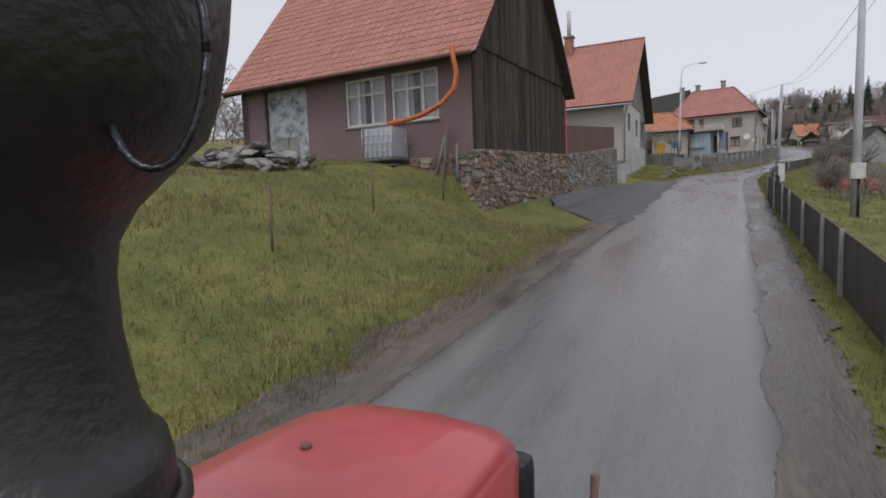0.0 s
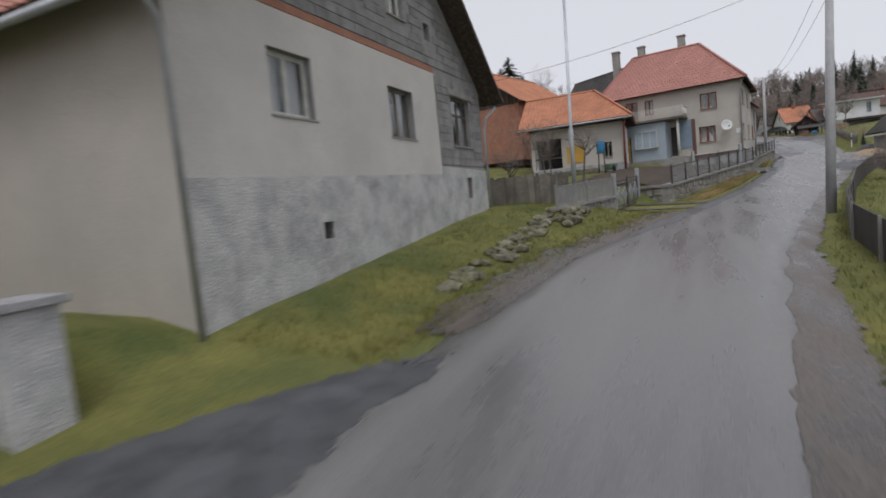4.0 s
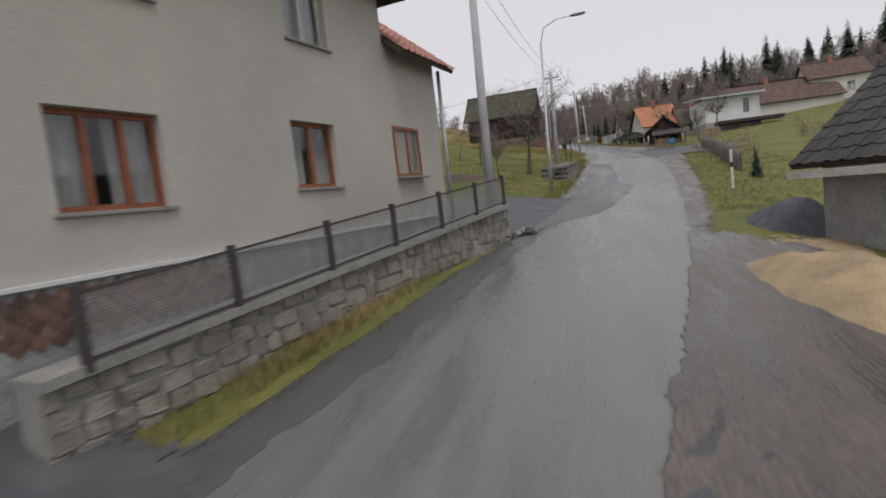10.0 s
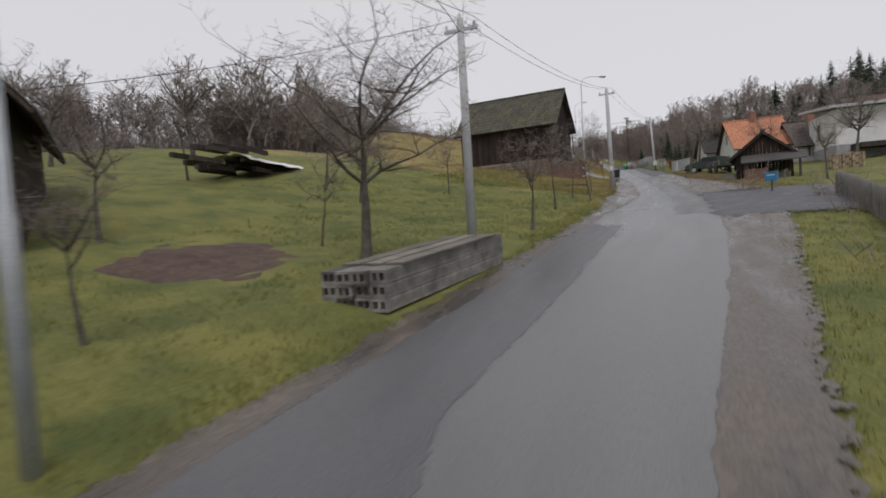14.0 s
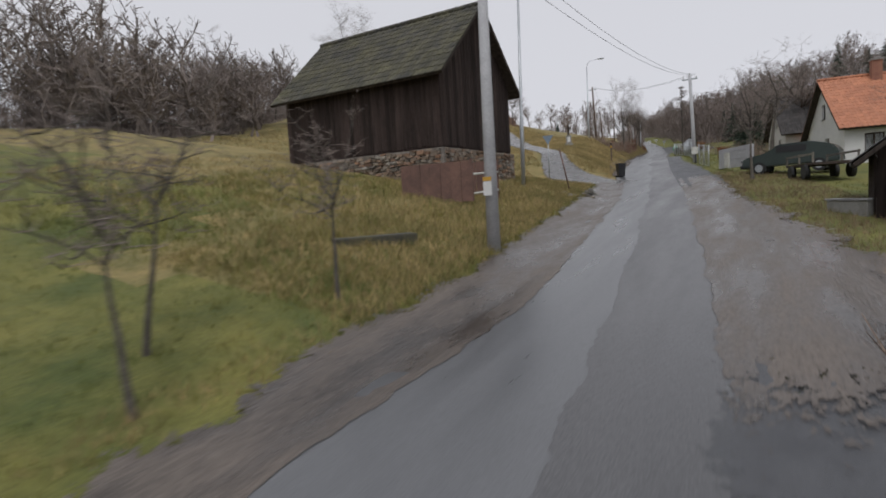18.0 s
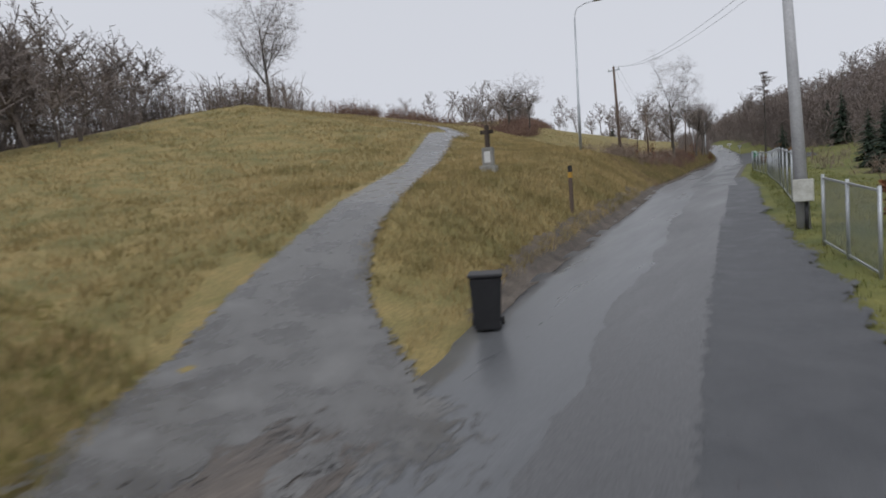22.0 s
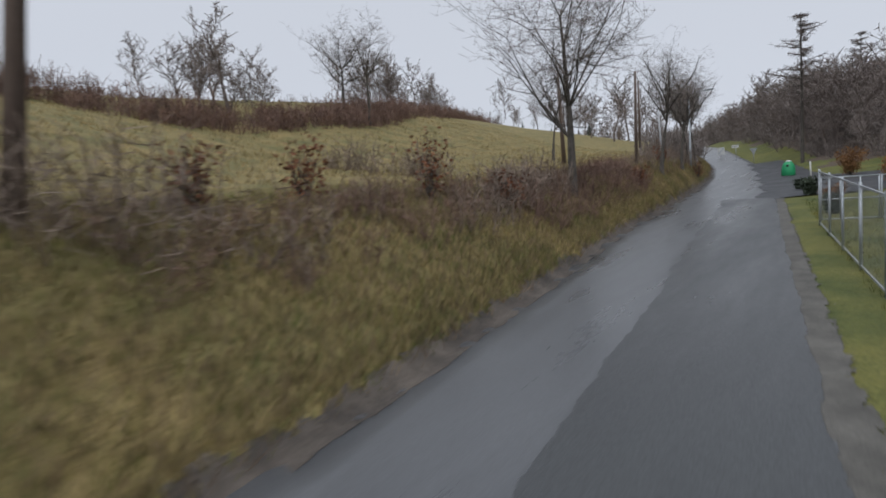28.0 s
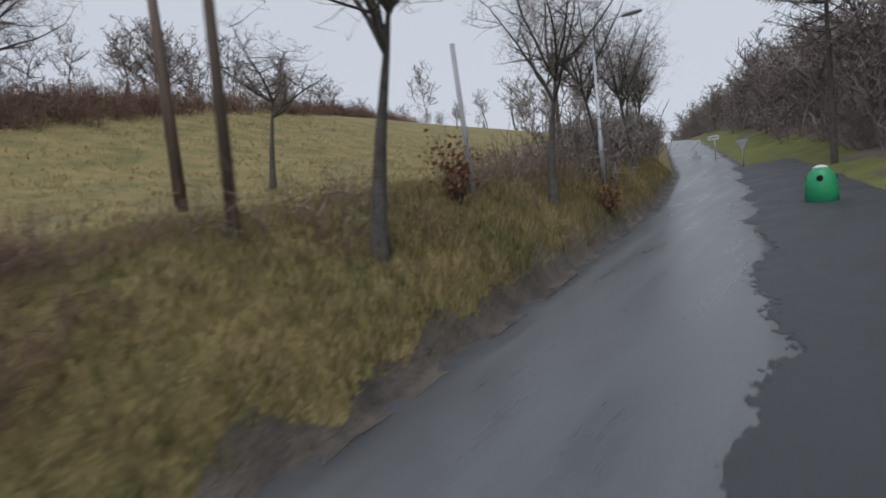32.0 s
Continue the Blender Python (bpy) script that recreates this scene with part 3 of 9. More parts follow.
def strip(name, y0, y1, f0, f1, lift, material, label, category, step=0.8, cols=7, rag0=0.0, rag1=0.0, kind="structure", crown=0.0, seed=0.0, taper=0.0, fray=0.3, relief=0.0):
    """A band laid on the land between the offsets f0(y) and f1(y) from the camera's line, with ragged edges."""
    rows, edge = [], []
    if rag0 or rag1:
        step = min(step, 0.25)
    n = max(2, int((y1 - y0) / step))
    rag = lambda y, k: noise.noise((y * 0.9, seed, k)) + 0.5 * noise.noise((y * 3.1, seed, k + 4)) + 0.3 * noise.noise((y * 8.3, seed, k + 6))
    for i in range(n + 1):
        y = y0 + (y1 - y0) * i / n
        a, b = f0(y) + rag0 * rag(y, 0.0), f1(y) + rag1 * rag(y, 9.0)
        if taper:
            b = a + (b - a) * max(0.02, min(1, (y - y0) / taper, (y1 - y) / taper))
        row, ends = [], min(y - y0, y1 - y) / (fray * 4)
        # a layer thins out on open ground, but ends cleanly on the road
        fa, fb = (min(fray, 0.1) if le(y) < e < re_(y) else fray for e in (a, b))
        for j in range(-1, cols + 1):
            u = min(max(j / (cols - 1), 0), 1)
            x = cx(y) + a + (b - a) * u
            edge.append(0.0 if j in (-1, cols) else max(0.0, min(1.0, (b - a) * u / fa, (b - a) * (1 - u) / fb, ends)))
            drop = 0.1 if crown and j in (-1, cols) else 0
            z = land(x, y) + lift + crown_of(x, y)[0] if crown else laid(x, y, lift, relief)
            row.append((x + (0.03 if j == cols else -0.03 if j < 0 else 0), y, z - drop))
        rows.append(row)
    rows.insert(0, [(x, y - 0.03, z - (0.1 if crown else 0)) for x, y, z in rows[0]])
    rows.append([(x, y + 0.03, z - (0.1 if crown else 0)) for x, y, z in rows[-1]])
    me = grid_mesh(name, rows)
    me.attributes.new("edge", "FLOAT", "POINT").data.foreach_set("value", [0.0] * (cols + 2) + edge + [0.0] * (cols + 2))
    me.materials.append(material)
    return tagged(new(name, me), label, category, kind=kind)


ground = build_ground()

# ---- road and verges ----
strip("road", -80, 127.2, lambda y: le(y), lambda y: re_(y), 0.0, M_ASPHALT, "narrow wet grey asphalt village road with patched edges", "road", step=1.2, cols=9, rag0=0.10, rag1=0.10, crown=0.025)
strip("road", 127.1, 700, lambda y: le(y), lambda y: re_(y), 0.001, M_HILLROAD, "narrow wet dark grey asphalt hill road", "road", step=1.2, cols=9, rag0=0.10, rag1=0.10, crown=0.025)
strip("road", 104, 127.6, lambda y: le(y) + 0.05, lambda y: re_(y) - 0.05, 0.008, M_NEWROAD, "smoother dark asphalt laid over the older road", "road", step=0.6, cols=14, rag0=0.06, rag1=0.06)


# ---- walls with openings ----
def wall_mesh(bm, M, L, tops, holes, t):
    """A wall of length L and thickness t: outer face at v = 0, inner at v = t. tops: (u, height) points of its upper edge."""
    us = sorted({0, L, *[u for u, _ in tops], *[h[0] for h in holes], *[h[0] + h[2] for h in holes]})
    us = [u for u in us if -1e-6 <= u <= L + 1e-6]
    top = lambda u: float(np.interp(u, [p[0] for p in tops], [p[1] for p in tops]))
    for a, b in zip(us, us[1:]):
        if b - a < 1e-4:
            continue
        mine = sorted((h[1], h[1] + h[3]) for h in holes if h[0] <= a + 1e-6 and h[0] + h[2] >= b - 1e-6)
        z = 0.0
        spans = []
        for h0, h1 in mine:
            spans.append((z, z, h0, h0))
            z = h1
        spans.append((z, z, top(a), top(b)))
        for za, zb, ta, tb in spans:
            if max(ta - za, tb - zb) < 1e-3:
                continue
            hexa(bm, [M @ Vector(q) for q in ((a, 0, za), (b, 0, zb), (b, t, zb), (a, t, za), (a, 0, ta), (b, 0, tb), (b, t, tb), (a, t, ta))])
    bmesh.ops.remove_doubles(bm, verts=bm.verts, dist=0.0005)


def window(parent, M, u, z, w, h, frame_mat, bars=(2, 1), sill=True, deep=0.12, curtain=True, name="window", rim=0.07):
    """A window set into its opening: frame with bars, panes, sill, curtain behind."""
    bm = bmesh.new()
    y0, y1 = deep, deep + 0.06
    loops = []
    for y in (y0, y1):
        for k in (0.0, rim):
            loops.append([bm.verts.new(M @ Vector(q)) for q in ((u + k, y, z + k), (u + w - k, y, z + k), (u + w - k, y, z + h - k), (u + k, y, z + h - k))])
    for p, q in ((0, 1), (1, 3), (3, 2), (2, 0)):
        for i in range(4):
            j = (i + 1) % 4
            bm.faces.new((loops[p][i], loops[p][j], loops[q][j], loops[q][i]))
    win = part(name, bm, frame_mat, parent)
    nu, nz = bars
    for i in range(1, nu):
        c = u + w * i / nu
        part("mullion", nbox(c - rim * 0.55, c + rim * 0.55, y0 - 0.004, y1, z + rim, z + h - rim, M), frame_mat, win)
    zs = [z + h * 0.66] if nz == 2 else [z + h * j / nz for j in range(1, nz)]
    for c in zs:
        part("transom", nbox(u + rim, u + w - rim, y0 - 0.008, y1, c - rim * 0.4, c + rim * 0.4, M), frame_mat, win)
    edges = [z, *zs, z + h]
    for i in range(nu):
        for c, d in zip(edges, edges[1:]):
            pane = part("pane", nbox(u + w * i / nu + rim * 0.5, u + w * (i + 1) / nu - rim * 0.5, y0 + 0.025, y0 + 0.03, c + rim * 0.4, d - rim * 0.4, M), M_GLASS, win)
            pane.visible_shadow = False
    if sill:
        part("sill", nbox(u - 0.05, u + w + 0.05, -0.06, deep, z - 0.05, z - 0.004, M, bevel=0.008), M_CONC, win)
    if curtain:
        bm = bmesh.new()
        n = 14
        for i in range(n):
            a, b = u + w * i / n, u + w * (i + 1) / n
            if n * 0.42 < i < n * 0.55:
                continue
            k = 0.02 * (i % 2)
            hexa(bm, [M @ Vector(q) for q in ((a, y1 + 0.08 + k, z), (b, y1 + 0.10 - k, z), (b, y1 + 0.105 - k, z), (a, y1 + 0.085 + k, z), (a, y1 + 0.08 + k, z + h), (b, y1 + 0.10 - k, z + h), (b, y1 + 0.105 - k, z + h), (a, y1 + 0.085 + k, z + h))])
        part("curtain", bm, M_CURTAIN, win)
    return win


def tile_proto(w, l):
    """One pantile, lying along +y, with a rolled edge."""
    us = [0, 0.3, 0.62, 0.84, 1.02]
    hs = [0.0, -0.012, 0.0, 0.03, 0.008]
    vs, fs = [], []
    for u, h in zip(us, hs):
        vs += [(u * w, -0.015, h + 0.022), (u * w, l * 1.12, h), (u * w, -0.015, h + 0.004)]
    for i in range(len(us) - 1):
        a = 3 * i
        fs += [(a, a + 3, a + 4, a + 1), (a + 2, a + 5, a + 3, a)]
    return vs, fs


def tile_field(name, parent, O, U, V, Lu, Lv, material, w=0.27, l=0.34, urange=None, parts=0, seed=1):
    """Rows of tiles on a slope; the first few rows as pieces of their own, the rest one mesh."""
    rng = random.Random(seed)
    O, U, V = Vector(O), Vector(U).normalized(), Vector(V).normalized()
    N = U.cross(V)
    if N.z < 0:
        N = -N
    vs, fs = tile_proto(w, l)
    proto = bpy.data.meshes.new("tile")
    proto.from_pydata(vs, [], fs)
    proto.materials.append(material)
    V_all, F_all = [], []
    rows, made = int(Lv / l), 0
    for j in range(rows + 1):
        v = j * l
        if v > Lv - 0.1:
            break
        a, b = urange(v) if urange else (0, Lu)
        n = max(1, int((b - a) / w))
        for i in range(n):
            o = O + U * (a + i * (b - a) / n) + V * v + N * (0.02 + rng.uniform(-0.004, 0.006))
            k = (b - a) / n / w
            if made < parts:
                t = new("tile", proto)
                t.parent = parent
                t.matrix_basis = Matrix(((U.x * k, V.x, N.x, o.x), (U.y * k, V.y, N.y, o.y), (U.z * k, V.z, N.z, o.z), (0, 0, 0, 1)))
                made += 1
                continue
            s = len(V_all)
            V_all += [o + U * (p[0] * k) + V * p[1] + N * p[2] for p in vs]
            F_all += [tuple(q + s for q in f) for f in fs]
    me = bpy.data.meshes.new("roof_tiles")
    me.from_pydata(V_all, [], F_all)
    me.materials.append(material)
    ob = new("roof_tiles", me)
    ob.parent = parent
    ob["kind"] = "stuff"
    return ob


def slab(bm, O, U, V, u0, u1, u2, u3, Lv, t):
    """A roof slope: lower edge from u0 to u1, upper from u2 to u3."""
    O, U, V = Vector(O), Vector(U).normalized(), Vector(V).normalized()
    N = U.cross(V)
    if N.z < 0:
        N = -N
    lo = [O + U * u0, O + U * u1, O + U * u3 + V * Lv, O + U * u2 + V * Lv]
    hexa(bm, [p - N * t for p in lo] + lo)


def gable_roof(parent, W, D, eave, rise, over, gover, axis, material, t=0.1, parts=(0, 0), tw=0.27, tl=0.34, fascia=M_WOOD_DK):
    """A saddle roof in the house's own axes. axis 'x': the ridge runs along x, gables at x = 0 and W."""
    if axis == "x":
        half, L = D / 2, W
        slopes = [((-gover, -over), (1, 0), (0, 1)), ((L + gover, D + over), (-1, 0), (0, -1))]
    else:
        half, L = W / 2, D
        slopes = [((-over, L + gover), (0, -1), (1, 0)), ((W + over, -gover), (0, 1), (-1, 0))]
    k = rise / half
    Lv = math.hypot(half + over, (half + over) * k)
    z0 = eave - over * k
    roof = None
    for (o, u, v), np_ in zip(slopes, parts):
        bm = bmesh.new()
        Vd = Vector((v[0], v[1], k))
        slab(bm, (o[0], o[1], z0 + 0.12), (u[0], u[1], 0), Vd, 0, L + 2 * gover, 0, L + 2 * gover, Lv, t)
        r = part("roof", bm, fascia, parent)
        tile_field("roof_tiles", r, (o[0], o[1], z0 + 0.12), (u[0], u[1], 0), Vd, L + 2 * gover, Lv, material, tw, tl, None, np_, seed=int(W * 10 + D))
        roof = roof or r
        # ridge tiles
    zr = eave + rise + 0.16
    n = max(2, int((L + 2 * gover) / 0.38))
    for i in range(n):
        a = -gover + (L + 2 * gover) * i / n
        b = a + (L + 2 * gover) / n * 1.06
        p, q = ((a, half, zr), (b, half, zr + 0.015)) if axis == "x" else ((half, a, zr), (half, b, zr + 0.015))
        part("ridge_tile", ntube([p, q], 0.11, 8), material, parent)
    return roof


def gutter(parent, p, q, material=M_GALV, r=0.07):
    bm = bmesh.new()
    tube(bm, [p, q], r, 8)
    return part("gutter", bm, material, parent)


def boards(parent, M, L, tops, bottom, material, w=0.2, holes=(), name="board", seed=3, t=0.03):
    """Upright boards, each a piece of its own, over a wall."""
    rng = random.Random(seed)
    u = 0.0
    top = lambda x: float(np.interp(x, [p[0] for p in tops], [p[1] for p in tops]))
    while u < L - 0.02:
        b = min(u + w * rng.uniform(0.8, 1.2), L)
        k = rng.uniform(0, 0.012)
        bm = bmesh.new()
        z0 = bottom + rng.uniform(-0.04, 0.03)
        hexa(bm, [M @ Vector(q) for q in ((u + 0.006, -t - k, z0), (b - 0.006, -t - k, z0), (b - 0.006, -0.002, z0), (u + 0.006, -0.002, z0), (u + 0.006, -t - k, top(u)), (b - 0.006, -t - k, top(b)), (b - 0.006, -0.002, top(b)), (u + 0.006, -0.002, top(u)))])
        part(name, bm, material, parent)
        u = b


def stones(parent, M, L, tops, bots, material, row=0.22, wide=(0.25, 0.55), parts=150, seed=5, proud=0.05, name="stone"):
    """Coursed rubble over a wall face: the first pieces singly, the rest one mesh."""
    rng = random.Random(seed)
    top = lambda x: float(np.interp(x, [p[0] for p in tops], [p[1] for p in tops]))
    bot = lambda x: float(np.interp(x, [p[0] for p in bots], [p[1] for p in bots]))
    rest = bmesh.new()
    made = 0
    hmax = max(p[1] for p in tops)
    z = min(p[1] for p in bots)
    while z < hmax:
        hh = row * rng.uniform(0.75, 1.3)
        u = -rng.uniform(0, 0.2)
        while u < L:
            w = rng.uniform(*wide)
            a, b = max(u + 0.005, 0), min(u + w - 0.005, L)
            u += w
            m = (a + b) / 2
            wave = (0.75 if wide[0] < 0.2 else 0.35) * row * (noise.noise((m * 0.8, z * 1.7, seed)) + noise.noise((m * 2.3, z * 1.1, seed + 3)))
            z0, z1 = max(z + 0.004 + wave + rng.uniform(-0.2, 0.12) * row, bot(m)), min(z + hh - 0.004 + wave + rng.uniform(-0.12, 0.2) * row, top(m))
            if b - a < 0.06 or z1 - z0 < 0.06:
                continue
            j = lambda s: rng.uniform(-s, s)
            d = -proud * rng.uniform(0.4, 1.3)
            hw, hz, mz = (b - a) / 2, (z1 - z0) / 2, (z0 + z1) / 2
            tilt, pw = radians(j(8)) if wide[0] < 0.22 else radians(j(2)), 0.45 if wide[0] < 0.22 else 0.25
            out, fr = [], []
            for k in range(8):
                an = math.pi * (k + 0.5) / 4
                c, s = math.cos(an), math.sin(an)
                ex = math.copysign(abs(c) ** pw, c) * hw * 1.04 * rng.uniform(0.9, 1.06)
                ez = math.copysign(abs(s) ** pw, s) * hz * 1.04 * rng.uniform(0.9, 1.06)
                ex, ez = ex * math.cos(tilt) - ez * math.sin(tilt), ex * math.sin(tilt) + ez * math.cos(tilt)
                out.append((m + ex, 0.06, mz + ez))
                fr.append((m + ex * 0.82, d + j(.012), mz + ez * 0.8))
            bm = bmesh.new() if made < parts else rest
            v = [bm.verts.new(M @ Vector(q)) for q in out + fr]
            bm.faces.new(v[8:])
            for k in range(8):
                bm.faces.new((v[k], v[(k + 1) % 8], v[8 + (k + 1) % 8], v[8 + k]))
            if made < parts:
                part(name, bm, material, parent)
                made += 1
        z += hh
    ob = part("rubble", rest, material, parent)
    ob["kind"] = "stuff"


def frame_to(p, q, z=0.0):
    """The matrix of a wall from p to q: u along it, v inward (to the left of its run), z up."""
    d = (Vector((q[0], q[1], 0)) - Vector((p[0], p[1], 0))).normalized()
    return Matrix(((d.x, -d.y, 0, p[0]), (d.y, d.x, 0, p[1]), (0, 0, 1, z), (0, 0, 0, 1))), (Vector(q[:2]) - Vector(p[:2])).length


def side(W, D, which):
    """The four walls of a house in its own axes: outer face at v = 0."""
    return {"front": (Matrix.Identity(4), W), "right": (frame_to((W, 0), (W, D))[0], D), "back": (frame_to((W, D), (0, D))[0], W), "left": (frame_to((0, D), (0, 0))[0], D)}[which]


# ---- house 1: mauve house with a boarded gable ----
def house_mauve():
    ang = math.degrees(math.atan2(-0.06, 0.998))
    W, D, zb = 10.4, 9.2, 3.0
    h = thing("house", "mauve plastered house with a tiled roof and dark boarded gable", "house", (-6.95 - W * math.cos(math.radians(ang)), 16.35 - W * math.sin(math.radians(ang)), zb), ang)
    eave, rise = 4.35, 5.6
    t = 0.4
    front_holes = [(1.35, 1.05, 2.15, 2.75), (5.35, 2.05, 1.75, 1.65), (7.35, 2.05, 1.85, 1.65)]
    bm = bmesh.new()
    M, L = side(W, D, "front")
    wall_mesh(bm, M, L, [(0, eave), (L, eave)], front_holes, t)
    part("wall", bm, M_PURPLE, h)
    for w in ("right", "left", "back"):
        M, L = side(W, D, w)
        tops = [(0, eave), (L, eave)] if w == "back" else [(0, eave), (L / 2, eave + rise), (L, eave)]
        bm = bmesh.new()
        wall_mesh(bm, M @ pose(0.41, 0, 0) if w == "right" else M, L - 0.82 if w == "right" else L, tops if w != "right" else [(0, eave + 0.41 * rise / (L / 2)), (L / 2 - 0.41, eave + rise), (L - 0.82, eave + 0.41 * rise / (L / 2))], [], t)
        part("wall", bm, M_WOOD_DK if w == "right" else M_PURPLE, h)
    M, L = side(W, D, "right")
    boards(h, M, L, [(0, eave - 0.1), (L, eave - 0.1)], 1.0, M_WOOD_DK, 0.2, seed=8)
    k = rise / (L / 2)
    boards(h, M @ pose(0, -0.05, 0), L, [(0, eave - 0.05), (L / 2, eave + rise - 0.05), (L, eave - 0.05)], eave - 0.12, M_WOOD_DK, 0.22, seed=9)
    gable_roof(h, W, D, eave, rise, 0.55, 0.45, "x", M_TILE, parts=(160, 0))
    gutter(h, (-0.4, -0.62, eave - 0.5), (W + 0.3, -0.62, eave - 0.55), M_RUST)
    M, L = side(W, D, "front")
    for u, z, w, hh in front_holes[1:]:
        window(h, M, u, z, w, hh, M_FRAME_WH, bars=(3, 2), curtain=True, deep=0.05, rim=0.09)
    # boarded garage opening
    u, z, w, hh = front_holes[0]
    door = part("door", nbox(u, u + w, 0.12, 0.16, z, z + hh, M), mat("flaking_blue_paint", (0.44, 0.47, 0.50), (0.13, 0.125, 0.12), rough=0.8, scale=2.6, fine=25, bump=0.5, thresh=(0.36, 0.56)), h, "flaking pale blue wooden double door")
    bm = bmesh.new()
    box(bm, u - 0.1, u, -0.02, 0.1, z, z + hh + 0.12)
    box(bm, u, u + w, -0.02, 0.1, z + hh, z + hh + 0.12)
    part("door_frame", bm, M_WOOD_GR, door)
    for a, b, c in ((0.3, 0.75, 1.35), (0.95, 0.6, 1.5)):
        part("loose_board", nbox(u + a, u + a + b, -0.02, 0.02, z, z + c, M @ pose(0, 0.0, 0, -4)), M_CONC, door)
    return h


h1 = house_mauve()


# ---- house 2: gabled house of plaster and block ----
def house_gable():
    P, Q = (-6.1, 41.9), (-6.15, 55.4)
    ang = math.degrees(math.atan2(P[1] - Q[1], P[0] - Q[0]))
    W, D = 13.5, 15.2
    # own axes: front wall faces the road; x runs from the near corner to the far one
    M0, L0 = frame_to(Q, P)
    d = Vector((P[0] - Q[0], P[1] - Q[1], 0)).normalized()
    zb = 2.9
    ang = math.degrees(math.atan2(Q[1] - P[1], Q[0] - P[0]))
    h = thing("house", "village house, half-plastered grey block gable, red tiled roof", "house", (P[0], P[1], zb), ang)
    eave, rise, t = 6.2, 5.4, 0.4
    holes = [(2.2, 4.15, 1.3, 1.25), (6.65, 4.05, 1.4, 1.3), (10.85, 4.05, 1.6, 1.6), (11.55, 2.3, 0.5, 0.7), (4.9, 7.3, 0.95, 1.3), (7.1, 7.3, 0.95, 1.3), (9.3, 7.1, 0.4, 0.5), (3.3, 1.7, 0.35, 0.35)]
    tops = [(0, eave), (W / 2, eave + rise), (W, eave)]
    M, L = side(W, D, "front")
    bm = bmesh.new()
    wall_mesh(bm, M, L, tops, holes, t)
    part("wall", bm, M_BLOCK, h)
    # plaster skins: cream field and rough grey plinth, proud of the blocks
    bm = bmesh.new()
    wall_mesh(bm, M @ pose(0.02, -0.035, 2.75), 9.6, [(0, 3.4), (9.6, 3.4)], [(a - 0.02, b - 2.75, c, e) for a, b, c, e in holes if a < 9.4 and 3 < b < 6], 0.03)
    part("plaster_field", bm, M_CREAM, h, "cream plaster with a ragged brick edge")
    bm = bmesh.new()
    wall_mesh(bm, M @ pose(0.01, -0.06, -0.6), W - 0.02, [(0, 3.55), (9.6, 3.7), (9.7, 3.95), (W - 0.02, 3.85)], [(3.29, 2.3, 0.35, 0.35), (11.54, 2.9, 0.5, 0.7)], 0.055)
    part("plinth", bm, M_LIMEWASH, h, "rough stained pale plinth")
    bm = bmesh.new()
    box(bm, 0.02, 9.6, -0.045, -0.003, 6.16, 6.32)
    part("brick_band", bm, M_BRICK, h, "row of bare orange bricks")
    for w in ("right", "left", "back"):
        M2, L2 = side(W, D, w)
        tp = [(0, eave), (L2, eave)] if w in ("right", "left") else tops
        bm = bmesh.new()
        wall_mesh(bm, M2 @ pose(0.41, 0, 0), L2 - 0.82, [(0, eave), (L2 - 0.82, eave)] if w != "back" else [(0, eave + 0.3), (L2 / 2 - 0.41, eave + rise), (L2 - 0.82, eave + 0.3)], [(6.3, 4.1, 1.0, 0.9), (8.6, 4.1, 1.1, 0.9)] if w == "left" else [], t)
        part("wall", bm, M_PLASTER, h)
        if w == "left":
            for u in (6.3, 8.6):
                window(h, M2 @ pose(0.41, 0, 0), u, 4.1, 1.0, 0.9, M_FRAME_BR, bars=(2, 1), sill=True)
    # block courses in the gable
    k = rise / (W / 2)
    bm = bmesh.new()
    rng = random.Random(4)
    z = 6.36
    blocks = 0
    while z < eave + rise - 0.4:
        u0 = max(0.1, (z + 0.25 - eave) / k)
        u = u0
        while u < W - u0 - 0.1:
            b = min(u + 0.5 * rng.uniform(0.85, 1.1), W - u0)
            if not any(hx < b + 0.02 and hx + hw > u - 0.02 and hz < z + 0.26 and hz + hh > z for hx, hz, hw, hh in holes):
                one = nbox(u + 0.008, b - 0.008, -0.02 - rng.uniform(0, 0.012), 0.0, z + 0.008, z + 0.235)
                part("block", one, M_BLOCK, h)
                blocks += 1
            u = b
        z += 0.245
    z = 3.4
    while z < 5.9:
        u = 9.68
        while u < W - 0.05:
            b = min(u + 0.5 * rng.uniform(0.85, 1.1), W)
            if not any(hx < b and hx + hw > u and hz < z + 0.245 and hz + hh > z for hx, hz, hw, hh in holes):
                part("block", nbox(u + 0.008, b - 0.008, -0.02 - rng.uniform(0, 0.012), 0.0, z + 0.008, z + 0.235), M_BLOCK, h)
            u = b
        z += 0.245
    for i, (u, z, w, hh) in enumerate(holes):
        if i in (3, 6, 7):
            continue
        window(h, M, u, z, w, hh, M_FRAME_WH if i in (0, 4, 5) else M_WOOD_GR, bars=(2, 1) if i != 2 else (2, 2), deep=0.14, rim=0.1 if i in (0, 4, 5) else 0.07)
    part("corner_plaster", nbox(-0.014, -0.002, -0.035, 0.42, -0.6, eave), M_PLASTER, h)
    part("lintel", nbox(10.6, 12.7, -0.05, -0.022, 5.68, 5.86), M_CONC, h)
    # panel added in the vent; its tan colour stands for light inside
    part("vent_board", nbox(11.56, 12.04, 0.1, 0.14, 2.31, 2.99), M_SAND, h, "tan panel in the vent, coloured as its lit inside")
    gable_roof(h, W, D, eave, rise, 0.7, 0.75, "y", M_TILE, parts=(120, 0), fascia=M_WOOD_DK)
